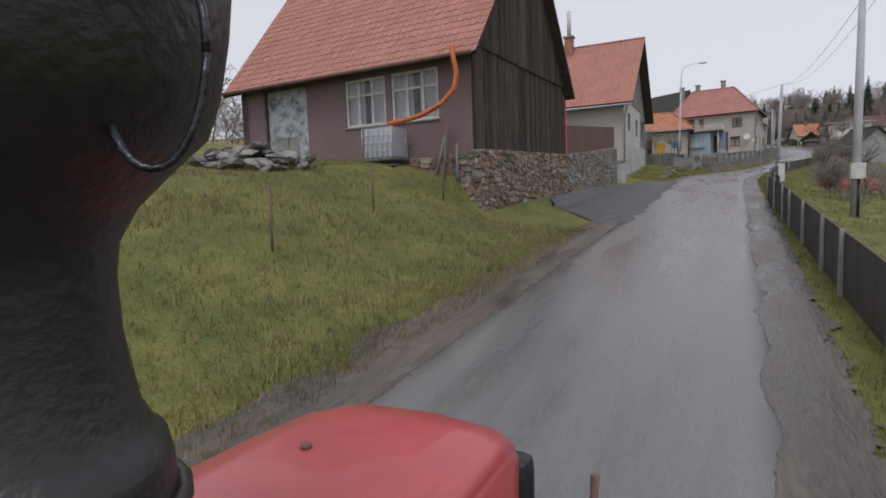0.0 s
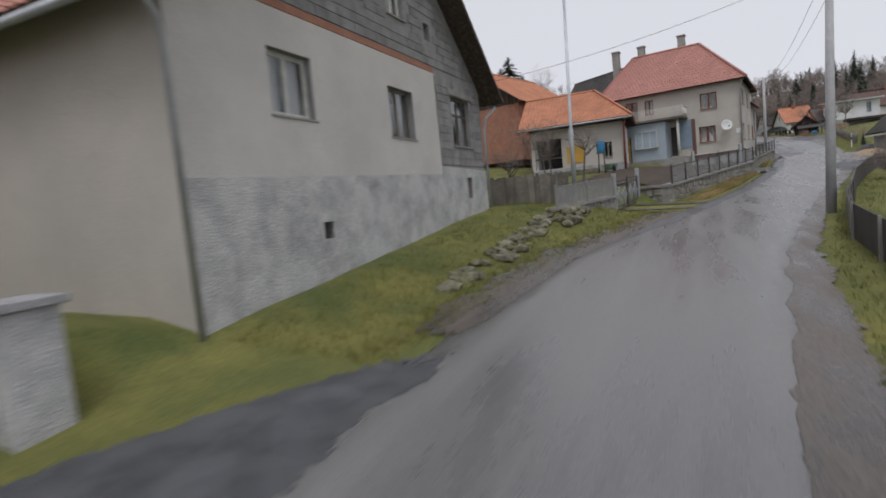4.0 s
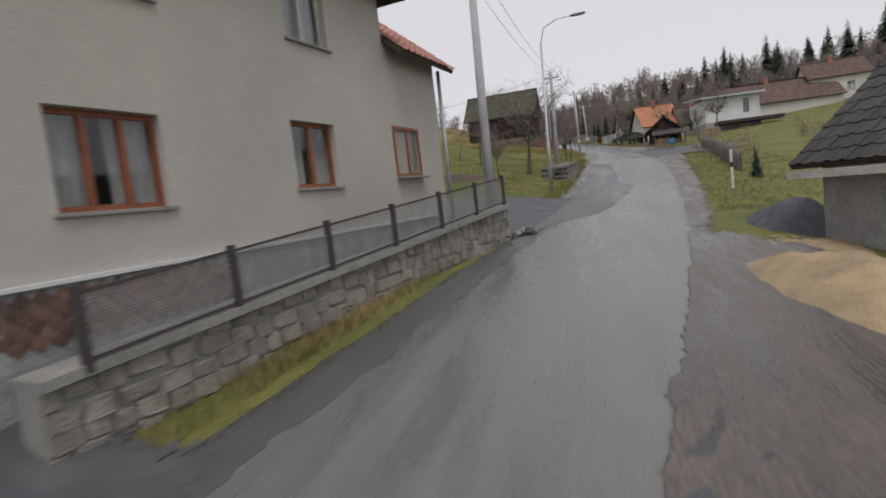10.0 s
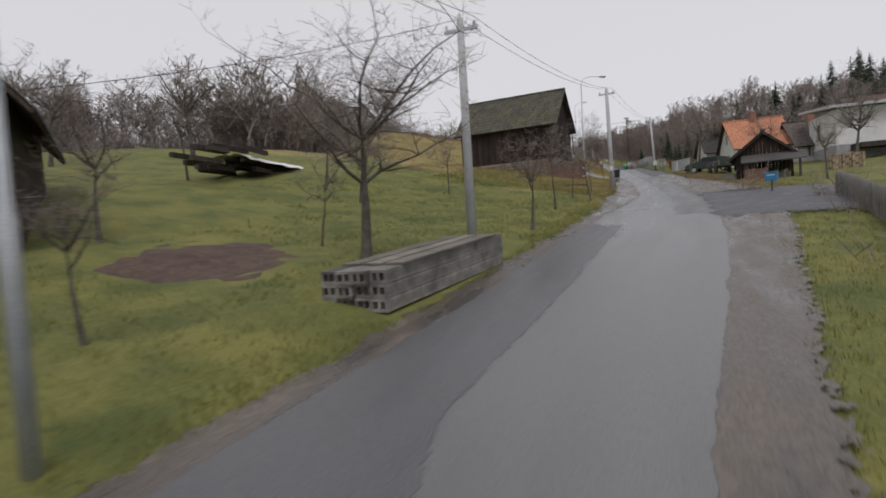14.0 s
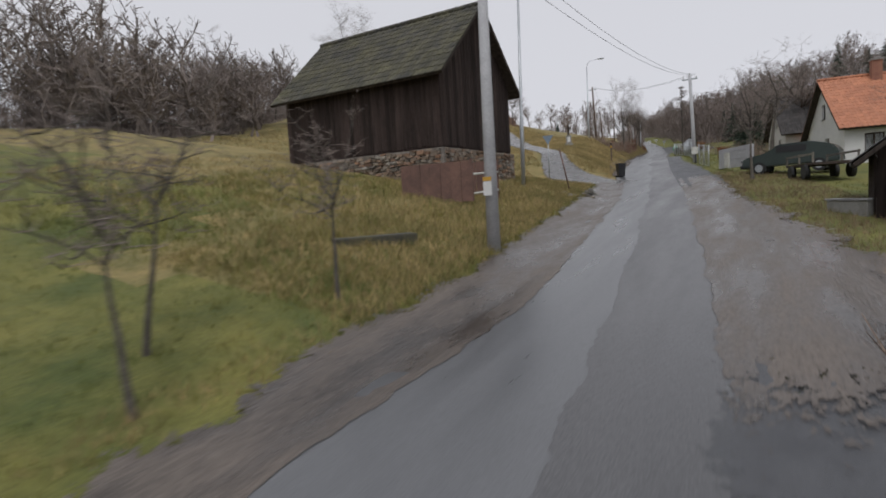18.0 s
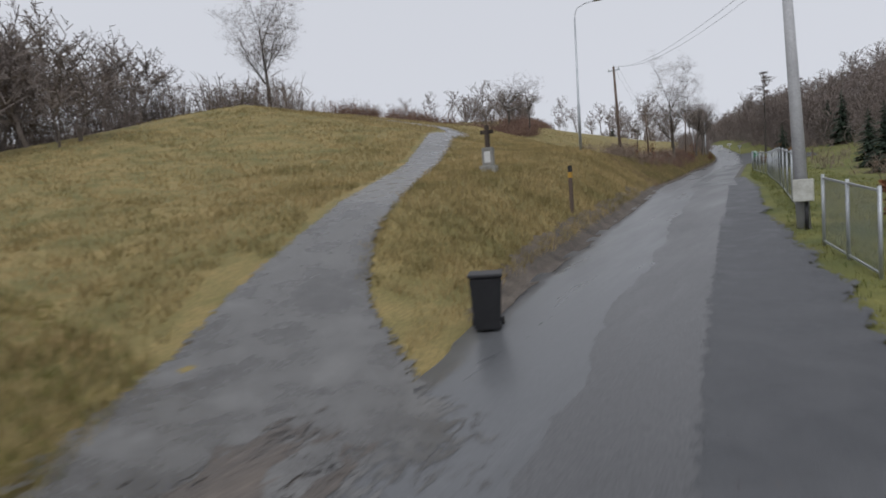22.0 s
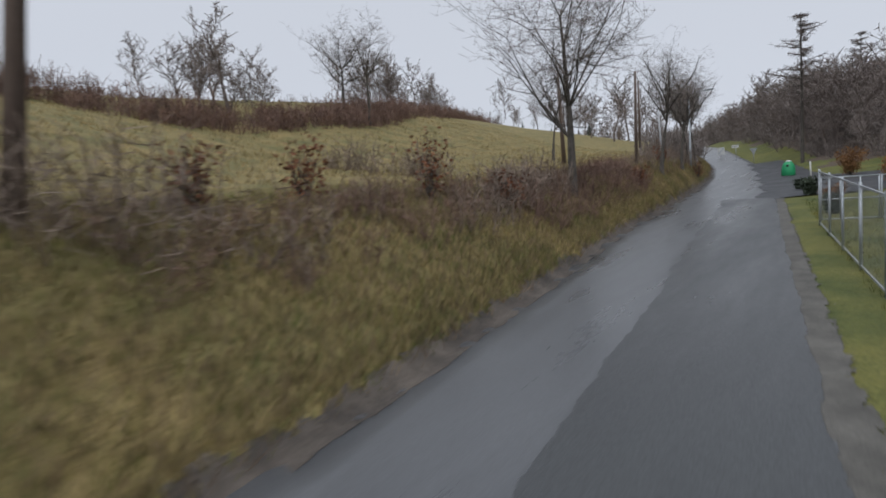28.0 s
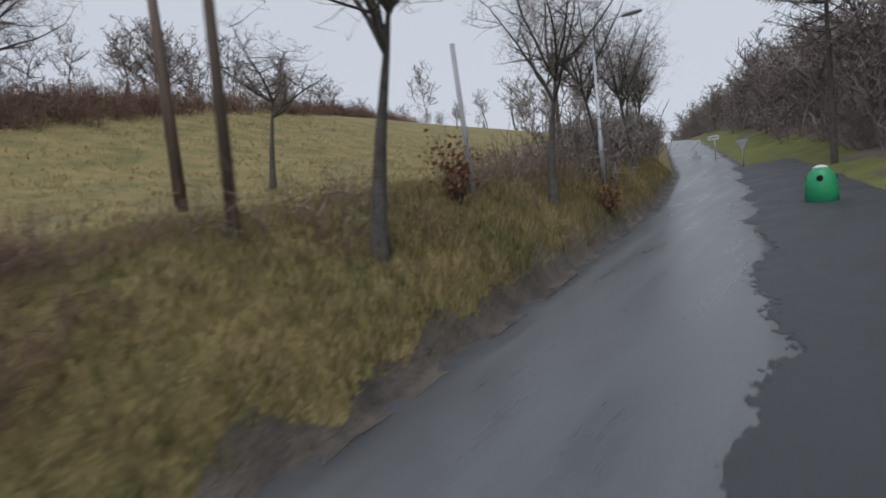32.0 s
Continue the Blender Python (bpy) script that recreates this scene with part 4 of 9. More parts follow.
    # chimney with a lighter cap
    ch = part("chimney", nbox(5.6, 6.25, 4.85, 5.5, eave + 2.9, eave + rise + 0.8, None, bevel=0.02), M_BRICK, h)
    bm = nbox(5.5, 6.35, 4.75, 5.6, eave + rise + 0.82, eave + rise + 0.95)
    part("chimney_cap", bm, M_CONC, ch)
    part("flue", ntube([(5.92, 5.17, eave + rise + 0.95), (5.92, 5.17, eave + rise + 3.0)], 0.17, 10), M_CREAM, ch)
    for a, b in ((6.4, 3.2), (10.2, 3.0)):
        Ms = Matrix.Translation((2.3, a, eave + 2.3 * k + 0.2)) @ Euler((0, -math.atan(k), 0)).to_matrix().to_4x4()
        sk = part("skylight", nbox(-0.58, 0.58, -0.42, 0.42, -0.06, 0.06, Ms, bevel=0.01), M_DKFENCE, h)
        part("pane", nbox(-0.5, 0.5, -0.35, 0.35, 0.062, 0.07, Ms), M_SKYPANE, sk)
    gutter(h, (-0.75, -0.7, eave - 0.6), (-0.75, D, eave - 0.6))
    bm = bmesh.new()
    tube(bm, [(-0.75, -0.4, eave - 0.62), (-0.3, -0.25, eave - 0.95), (-0.12, -0.12, eave - 1.3), (-0.12, -0.12, 0.3)], 0.05, 8)
    part("downpipe", bm, M_GALV, h)
    bm = bmesh.new()
    tube(bm, [(W + 0.7, -0.4, eave - 0.6), (W + 0.15, -0.2, eave - 1.0), (W + 0.06, -0.12, eave - 1.4), (W + 0.06, -0.12, 1.2)], 0.05, 8)
    part("downpipe", bm, M_GALV, h)
    return h


h2 = house_gable()


def low_wing():
    """The lower wing standing out from the gabled house towards the yard."""
    W, D, eave, rise = 5.6, 13.0, 6.2, 2.7
    h = thing("house_wing", "low plastered yard wing with a red tiled roof", "house wing", (-21.2, 31.6, 2.9))
    for w in ("front", "right", "back", "left"):
        M, L = side(W, D, w)
        bm = bmesh.new()
        if w in ("front", "back"):
            wall_mesh(bm, M, L, [(0, eave), (L / 2, eave + rise), (L, eave)], [], 0.35)
        else:
            wall_mesh(bm, M @ pose(0.35, 0, 0), L - 0.7, [(0, eave), (L - 0.7, eave)], [(5.2, 4.0, 1.0, 1.1)] if w == "right" else [], 0.35)
        part("wall", bm, M_PLASTER, h)
        if w == "right":
            window(h, M @ pose(0.35, 0, 0), 5.2, 4.0, 1.0, 1.1, M_FRAME_BR, bars=(2, 1))
    gable_roof(h, W, D, eave, rise, 0.6, 0.3, "y", M_TILE_OR)
    gutter(h, (W + 0.65, 0, eave - 0.5), (W + 0.65, 9.2, eave - 0.5))
    return h


low_wing()


# ---- house 3: two-storey house with the satellite dish ----
def house_storeys():
    d = Vector((0.987, -0.16, 0)).normalized()
    W, D = 10.0, 8.35
    ang = math.degrees(math.atan2(d.y, d.x))
    zb = 5.6
    corner = Vector((4.25, 82.3, 0))
    o = corner - d * W
    h = thing("house", "two-storey grey-beige plastered house with a red hipped roof", "house", (o.x, o.y, zb), ang)
    eave, t = 6.55, 0.45
    X = lambda wx: (Vector((wx, 0, 0)) - Vector((o.x, 0, 0))).x / d.x
    F = [(X(1.6), 4.6, 1.15, 1.2), (X(1.42), 2.15, 1.15, 1.2), (X(-3.82), 4.3, 0.95, 1.75), (X(-2.35), 4.9, 0.65, 1.1), (X(-0.58), 1.45, 0.62, 2.2)]
    S = [(0.95, 4.75, 1.5, 1.15), (5.05, 4.85, 1.2, 1.1), (0.9, 2.15, 1.4, 1.15), (4.85, 2.3, 1.25, 1.15)]
    for w, holes in (("front", F), ("right", S), ("back", []), ("left", [])):
        M, L = side(W, D, w)
        bm = bmesh.new()
        if w in ("front", "back"):
            wall_mesh(bm, M, L, [(0, eave), (L, eave)], holes, t)
        else:
            wall_mesh(bm, M @ pose(t, 0, 0), L - 2 * t, [(0, eave), (L - 2 * t, eave)], [(a - t, b, c, e) for a, b, c, e in holes], t)
        part("wall", bm, M_PLASTER, h)
    M, L = side(W, D, "front")
    for i, (u, z, w, hh) in enumerate(F):
        if i == 4:
            part("door", nbox(u, u + w, 0.2, 0.26, z, z + hh), M_DKFENCE, h, "dark brown glazed entrance door")
        elif i == 2:
            window(h, M, u, z, w, hh, M_FRAME_BR, bars=(2, 1), sill=False, name="balcony_door")
        else:
            window(h, M, u, z, w, hh, M_FRAME_BR, bars=(2, 1))
    M, L = side(W, D, "right")
    for u, z, w, hh in S:
        window(h, M, u, z, w, hh, M_FRAME_BR if z < 4 else M_FRAME_WH, bars=(3, 1) if w > 1.3 else (2, 1))
    # hipped roof
    ov, rise = 0.5, 3.5
    k = rise / (D / 2 + 0.0)
    z0 = eave - ov * k * 0.6 + 0.1
    run = D / 2 + ov
    rise2 = run * k
    hipx = 3.6
    Lv = math.hypot(run, rise2)
    A = (-ov, -ov, z0)
    bm = bmesh.new()
    slab(bm, A, (1, 0, 0), (0, run, rise2), 0, W + 2 * ov, hipx * 0.6, W + 2 * ov - hipx, Lv, 0.1)
    r = part("roof", bm, M_WOOD_DK, h)
    tile_field("t", r, A, (1, 0, 0), (0, run, rise2), W + 2 * ov, Lv, M_TILE_PINK, urange=lambda v: (hipx * 0.6 * v / Lv, W + 2 * ov - hipx * v / Lv), parts=120, seed=7)
    bm = bmesh.new()
    slab(bm, (W + ov, D + ov, z0), (-1, 0, 0), (0, -run, rise2), 0, W + 2 * ov, hipx, W + 2 * ov - hipx * 0.6, Lv, 0.1)
    r = part("roof", bm, M_WOOD_DK, h)
    tile_field("t", r, (W + ov, D + ov, z0), (-1, 0, 0), (0, -run, rise2), W + 2 * ov, Lv, M_TILE_PINK, urange=lambda v: (hipx * v / Lv, W + 2 * ov - hipx * 0.6 * v / Lv), seed=8)
    for s in (0, 1):
        hx = hipx if s else hipx * 0.6
        Lh = math.hypot(hx, rise2)
        bm = bmesh.new()
        o2 = (W + ov, -ov, z0) if s else (-ov, D + ov, z0)
        u2 = (0, 1, 0) if s else (0, -1, 0)
        v2 = (-hx, 0, rise2) if s else (hx, 0, rise2)
        slab(bm, o2, u2, v2, 0, D + 2 * ov, run - 0.01, run + 0.01, Lh, 0.1)
        r = part("roof", bm, M_WOOD_DK, h)
        tile_field("t", r, o2, u2, v2, D + 2 * ov, Lh, M_TILE_PINK, urange=lambda v, q=Lh: (run * v / q, D + 2 * ov - run * v / q), seed=9 + s)
    rb = bmesh.new()
    top_ = z0 + rise2 + 0.05
    a_, b_ = (-ov + hipx * 0.6, D / 2, top_), (W + ov - hipx, D / 2, top_)
    tube(rb, [a_, b_], 0.11, 8)
    for c_, e_ in ((a_, (-ov, -ov, z0 + 0.05)), (a_, (-ov, D + ov, z0 + 0.05)), (b_, (W + ov, -ov, z0 + 0.05)), (b_, (W + ov, D + ov, z0 + 0.05))):
        tube(rb, [c_, e_], 0.1, 8)
    part("ridge", rb, M_TILE_PINK, h)
    for u, v, zz, hh in ((0.2, 3.0, 8.9, 10.9), (2.0, 4.4, 9.5, 11.2), (5.2, 4.6, 9.5, 11.4)):
        c = part("chimney", nbox(u, u + 0.55, v, v + 0.55, zz - 1.2, hh, None, bevel=0.015), M_CONC, h)
        part("chimney_cap", nbox(u - 0.06, u + 0.61, v - 0.06, v + 0.61, hh + 0.002, hh + 0.1), M_CONC, c)
    # lower rear wing along the road
    bm = bmesh.new()
    y0_, y1_ = D + 0.002, 11.0
    hexa(bm, [(W - 2.75, y0_, 0), (W - 0.02, y0_, 0), (W - 0.02, y1_, 0), (W - 2.75, y1_, 0), (W - 2.75, y0_, 7.55), (W - 0.02, y0_, 5.42), (W - 0.02, y1_, 5.42), (W - 2.75, y1_, 7.55)])
    box(bm, W - 5.5, W - 2.752, y0_, y1_, 0, 7.5)
    wing = part("rear_wing", bm, M_PLASTER, h)
    bm = bmesh.new()
    slab(bm, (W + 0.45, D + 0.05, 5.2), (0, 1, 0), (-3.2, 0, 2.6), 0, 2.95, 0, 2.95, 4.1, 0.1)
    r = part("roof", bm, M_WOOD_DK, h)
    tile_field("t", r, (W + 0.45, D + 0.1, 5.2), (0, 1, 0), (-3.2, 0, 2.6), 2.9, 4.1, M_TILE_PINK, seed=12)
    M, L = side(W, D, "right")
    window(h, M @ pose(0, -0.13, 0), 8.38, 2.45, 1.28, 1.15, M_FRAME_BR, bars=(2, 1), curtain=False)
    # downpipes
    part("downpipe", ntube([(W + 0.3, -0.35, eave - 0.15), (W + 0.02, -0.12, eave - 0.6), (W + 0.02, -0.12, 0.4)], 0.06, 8), M_POLE, h)
    part("downpipe", ntube([(W + 0.1, 11.07, 5.2), (W + 0.08, 11.07, 1.0)], 0.05, 8), M_GALV, h)
    # plinth with brown diamond tiles and a white ledge on top
    M_PTILE = mat("brown_glazed_tile", (0.20, 0.115, 0.085), (0.12, 0.07, 0.055), rough=0.55, scale=3, fine=40, bump=0.1, rnd=0.45)
    me = bpy.data.meshes.new("tile")
    me.from_pydata([(0, 0, -0.088), (0.098, 0, 0), (0, 0, 0.088), (-0.098, 0, 0), (0, -0.012, -0.076), (0.086, -0.012, 0), (0, -0.012, 0.076), (-0.086, -0.012, 0)], [], [(4, 5, 6, 7), (0, 1, 5, 4), (1, 2, 6, 5), (2, 3, 7, 6), (3, 0, 4, 7)])
    me.materials.append(M_PTILE)
    for M, a, b, top, nz in ((Matrix.Identity(4), X(0.55), W, 1.3, 7), (side(W, D, "right")[0], 0.0, D + 2.2, 1.42, 5)):
        bm = bmesh.new()
        wall_mesh(bm, M @ pose(a, -0.05, 0), b - a, [(0, top), (b - a, top)], [], 0.045)
        pl = part("plinth", bm, M_CEMENT, h, "brown patterned tile plinth")
        part("ledge", nbox(a - 0.02, b + 0.06, -0.11, -0.004, top + 0.003, top + 0.05, M), M_WHITE, h, "white painted ledge")
        for j_ in range(nz * 2):
            z_ = top - 0.1 - j_ * 0.092
            n_ = int((b - a - 0.3) / 0.204)
            for i_ in range(n_):
                if M != Matrix.Identity(4) and (i_ > 14 or j_ > 5):
                    continue
                t_ = new("tile", me)
                t_.parent = pl
                t_.matrix_basis = M @ pose(a + 0.16 + i_ * 0.204 + (0.102 if j_ % 2 else 0), -0.053, z_)
    # pale blue porch, balcony and post
    por = part("porch", nbox(X(-4.6), X(-0.62), -1.6, -0.003, 1.1, 4.05), M_BLUEW, h, "pale blue rendered porch")
    window(h, pose(0, -1.75, 0), X(-2.85), 2.2, 1.65, 1.3, M_FRAME_WH, bars=(3, 1), deep=0.1, curtain=False, rim=0.06)
    bal = part("balcony", nbox(X(-5.3), X(0.7), -1.9, -0.003, 4.12, 4.28, None, bevel=0.02), M_WOOD_GR, h, "balcony slab with a weathered brown edge")
    for i in range(44):
        u = X(-5.25) + (X(0.65) - X(-5.25)) * i / 43
        part("baluster", ntube([(u, -1.84, 4.28), (u, -1.95, 4.42), (u, -1.9, 4.62), (u, -1.84, 4.98)], 0.016, 6), M_FRAME_WH, bal)
    for i in range(9):
        y = -1.8 + 1.75 * i / 9
        part("baluster", ntube([(X(0.64), y, 4.28), (X(0.75), y, 4.42), (X(0.7), y, 4.62), (X(0.64), y, 4.98)], 0.016, 6), M_FRAME_WH, bal)
    part("handrail", nbox(X(-5.3), X(0.68), -1.87, -1.81, 4.98, 5.03), M_FRAME_WH, bal)
    part("handrail", nbox(X(0.62), X(0.68), -1.8, -0.01, 4.98, 5.03), M_FRAME_WH, bal)
    part("post", ntube([(X(0.25), -1.55, 1.0), (X(0.25), -1.55, 4.12)], 0.09, 12), M_FRAME_WH, h)
    part("tile_strip", nbox(X(0.93), X(1.2), -0.03, -0.003, 1.3, 4.05), M_RUST, h, "strip of brown wall tiles")
    part("side_panel", nbox(X(0.1), X(0.92), -0.03, -0.003, 1.9, 4.05), M_SIGNBLUE, h, "pale blue painted wall panel")
    for i in range(4):
        part("step", nbox(X(-0.9), X(1.0), -2.3 - 0.3 * i, -2.0 - 0.3 * i, 0.4, 1.2 - 0.19 * i, None, bevel=0.01), M_CONC, h)
    part("landing", nbox(X(-4.6), X(1.0), -2.0, -1.605, 0.4, 1.25), M_CONC, h)
    # satellite dish on its arm
    dm = Matrix.Translation((X(3.3), -0.4, 3.18)) @ Euler((radians(78), 0, radians(24))).to_matrix().to_4x4()
    bm = bmesh.new()
    lathe(bm, [(0.03, 0.0), (0.18, 0.025), (0.31, 0.075), (0.39, 0.13), (0.39, 0.145), (0.3, 0.088), (0.17, 0.04), (0.02, 0.018)], 28, dm)
    dish = part("satellite_dish", bm, M_WHITE, h, "round white satellite dish")
    part("dish_arm", ntube([dm @ Vector((0, -0.45, 0.12)), dm @ Vector((0, -0.25, 0.55))], 0.015, 6), M_GALV, dish)
    part("bracket", ntube([dm @ Vector((0, 0, -0.02)), (X(3.25), -0.1, 3.1), (X(3.25), 0.0, 3.1)], 0.025, 6), M_GALV, dish)
    part("receiver", nbox(-0.04, 0.04, -0.06, 0.06, -0.04, 0.04, Matrix.Translation(dm @ Vector((0, -0.24, 0.58)))), M_BLACK, dish)
    part("wall_plate", nbox(X(3.9), X(4.2), -0.03, -0.002, 2.55, 2.9), M_WHITE, h, "small white plate")
    return h


h3 = house_storeys()

# ---- aprons, verges and patches ----
M_DARKPATCH = mat("dark_wet_patch", (0.066, 0.069, 0.071), (0.044, 0.046, 0.048), rough=0.5, rough2=0.25, scale=0.8, fine=60, bump=0.2, stretch=(1, 0.15, 1))
frayed(M_DARKPATCH, 6.0)
strip("pavement", 16.8, 43, lambda y: -7.15 + max(0, 23 - y) * 0.58 if y < 37 else -7.15 + (y - 37) * 0.5, lambda y: le(y) + 0.6, 0.02, M_APRON, "dark gravel forecourt beside the road", "forecourt", cols=9, rag1=0.25, fray=0.5)
strip("pavement", 60.5, 61.7, lambda y: le(y) - 4.3, lambda y: le(y) + 0.4, 0.02, M_MUD, "muddy wheel track of a grassy driveway", "driveway", cols=9, step=0.1, rag0=0.15, rag1=0.15, fray=0.25)
strip("pavement", 62.4, 63.7, lambda y: le(y) - 4.3, lambda y: le(y) + 0.4, 0.02, M_MUD, "muddy wheel track of a grassy driveway", "driveway", cols=9, step=0.1, rag0=0.15, rag1=0.15, seed=3, fray=0.25)
strip("pavement", 77.6, 83.2, lambda y: le(y) - 3.2, lambda y: le(y) + 0.7, 0.034, M_APRON, "dark asphalt driveway", "driveway", cols=9, step=0.4, rag0=0.2, rag1=0.25)
strip("pavement", 92.9, 103.2, lambda y: le(y) - 8, lambda y: le(y) + 1.0, 0.034, M_APRON, "dark asphalt side lane", "side lane", cols=12, step=0.4, rag0=0.3, rag1=0.25, fray=0.6)
strip("pavement", 73.4, 84.2, lambda y: re_(y) - 0.4 - 0.4 * math.exp(-((y - 79) / 2) ** 2), lambda y: re_(y) + 3.9 - 0.6 * max(0, 77 - y), 0.034, M_APRON, "dark asphalt lay-by", "lay-by", cols=9, step=0.4, rag0=0.3, rag1=0.3, fray=0.6)
strip("pavement", 121.5, 135.5, lambda y: re_(y) - 0.6, lambda y: re_(y) + 7.5 - abs(y - 129) * 0.4, 0.044, M_APRON, "muddy dark farm track joining the road", "track", cols=12, step=0.4, rag0=0.25, rag1=0.5, fray=0.8)
strip("pavement", 153.5, 175, lambda y: re_(y) - 0.6, lambda y: re_(y) + float(np.interp(y, [153.5, 165, 175], [1.8, 1.5, 0.8])), 0.046, M_APRON, "dark gravel shoulder", "shoulder", cols=7, rag1=0.3, fray=0.7)
strip("pavement", 170, 199, lambda y: re_(y) - 0.5, lambda y: re_(y) + 0.8, 0.04, M_APRON, "dark gravel shoulder", "shoulder", cols=6, rag1=0.2, fray=0.45)
strip("pavement", 227.6, 264, lambda y: re_(y) - 0.72 + 0.2 * math.sin(y), lambda y: re_(y) + float(np.interp(y, [229.4, 236, 242.5, 246, 264], [0.1, 8, 8, 3.4, 2.2])), 0.042, M_NEWASPH, "wide dark asphalt junction", "junction", cols=12, step=0.25, rag0=0.3, rag1=0.2)
strip("pavement", 118.5, 122.5, lambda y: le(y) + 0.1, lambda y: le(y) + 1.6, 0.032, M_PATCH, "dark asphalt patch", "road patch", cols=8, step=0.3, rag0=0.1, rag1=0.25, fray=0.25)
# a newer lane of asphalt along the right side of the hill road
strip("road", 185.6, 230.2, lambda y: re_(y) - 2.2 + 0.12 * noise.noise((y * 0.25, 3, 2)), lambda y: re_(y) + 0.02, 0.06, M_DARKPATCH, "dark resurfaced strip with a ragged edge", "road patch", cols=24, step=0.2, rag0=0.11, rag1=0.06, fray=0.1)
strip("road", 124, 186, lambda y: re_(y) - 1.75 + 0.25 * noise.noise((y * 0.35, 3, 2)), lambda y: re_(y) - 0.28, 0.03, M_OLDPATCH, "darker resurfaced strip with a ragged edge", "road patch", cols=14, step=0.2, rag0=0.13, rag1=0.07, fray=0.16)
# past y = 105 the band's dark colour marks where the sky's sheen ends
strip("road", 94, 124, lambda y: le(y), lambda y: le(y) + float(np.interp(y, [94, 98, 105, 107, 120, 124], [1.5, 2.1, 2.7, 2.0, 1.6, 1.4])), 0.045, M_PATCH, "dark asphalt band along the road's edge, part repair, part painted contrast to the sheen", "road patch", cols=10, step=0.3, rag1=0.14, taper=3, fray=0.3)
# dark colour along the edge paints its contrast to the mid-road sheen
strip("road", 50, 98, lambda y: le(y) - 0.05, lambda y: le(y) + 0.9, 0.026, M_PATCH, "dark asphalt band along the road's edge, part repair, part painted contrast to the sheen", "road patch", cols=6, step=0.4, rag0=0.05, rag1=0.2, taper=6, fray=0.5)
M_SPILT = frayed(mat("spilt_sand", (0.36, 0.26, 0.15), (0.24, 0.18, 0.12), rough=0.95, scale=2, fine=30, bump=0.7), 2.0, 0.8)
strip("pavement", 79, 93.5, lambda y: re_(y) - 0.35, lambda y: re_(y) + 2.3 - 1.9 * min(1, max(0, (y - 89) / 3)), 0.03, M_MUD, "churned muddy edge by the heaps", "verge", cols=16, rag0=0.1, rag1=0.2, seed=31, fray=0.8, relief=0.03)
strip("pavement", 84.6, 91.5, lambda y: re_(y) + 0.35, lambda y: re_(y) + 2.9, 0.038, M_SPILT, "yellow sand trodden into the mud", "spilt sand", cols=12, rag0=0.3, rag1=0.3, seed=32, fray=0.75)
strip("garden_bed", 65.2, 76.5, lambda y: le(y) - 8.2, lambda y: le(y) - 1.9, 0.09, M_SOIL, "dug brown garden bed behind the wall", "garden bed", cols=10, rag0=0.5, rag1=0.3, seed=12)
# muddy shoulders
strip("trim", -60, 19, lambda y: le(y) - 0.8, lambda y: le(y) + 0.35, 0.016, M_MUD, "narrow muddy verge", "verge", cols=5, rag0=0.35, rag1=0.05, seed=2)
strip("trim", 43, 60, lambda y: le(y) - 0.9, lambda y: le(y) + 0.35, 0.018, M_MUD, "narrow muddy verge", "verge", cols=5, rag0=0.35, rag1=0.05, seed=3)
strip("trim", 102, 130, lambda y: le(y) - 0.5, lambda y: le(y) + 0.35, 0.03, M_MUD, "narrow muddy verge", "verge", cols=5, rag0=0.25, rag1=0.05, seed=4)
strip("trim", 126, 160.5, lambda y: le(y) - 0.3 - 0.9 * min(1, max(0, (y - 127) / 6)), lambda y: le(y) + 0.5, 0.024, M_MUD, "churned wet mud beside the road", "verge", cols=20, rag0=0.45, rag1=0.15, seed=5, fray=0.7, relief=0.035)
strip("trim", 163, 262, lambda y: le(y) - float(np.interp(y, [163, 168, 196, 204, 232, 240], [0.4, 0.85, 0.75, 0.34, 0.34, 0.6])), lambda y: le(y) + 0.24, 0.024, M_EARTH, "earthy bank foot beside the road", "verge", cols=16, rag0=0.25, rag1=0.1, seed=6, fray=0.34, relief=0.045)
strip("trim", -60, 81, lambda y: re_(y) - 0.22, lambda y: re_(y) + (0.68 if y < 42 else max(0.48, 0.68 - (y - 42) * 0.02)), 0.014, M_MUD, "muddy roadside strip with wet ruts", "verge", cols=12, rag0=0.12, rag1=0.15, seed=7, fray=0.4, relief=0.018)
strip("trim", 92, 124, lambda y: re_(y) - 0.32, lambda y: re_(y) + float(np.interp(y, [92, 100, 108, 115, 124], [0.45, 0.7, 0.9, 1.2, 2.0])), 0.022, M_MUD, "muddy roadside strip with wet ruts", "verge", cols=18, rag0=0.1, rag1=0.12, seed=8, fray=0.7, relief=0.03)
strip("trim", 132, 161, lambda y: re_(y) - 0.4, lambda y: re_(y) + float(np.interp(y, [132, 140, 150, 161], [3.4, 2.7, 1.7, 1.6])), 0.038, M_MUD, "wide rutted muddy shoulder", "verge", cols=26, rag0=0.15, rag1=0.6, seed=9, fray=1.1, relief=0.045)
strip("trim", 196, 230, lambda y: re_(y) - 0.3, lambda y: re_(y) + 0.42, 0.014, M_GRIT, "gritty grey roadside strip", "verge", cols=8, rag0=0.06, rag1=0.12, seed=10, fray=0.3)


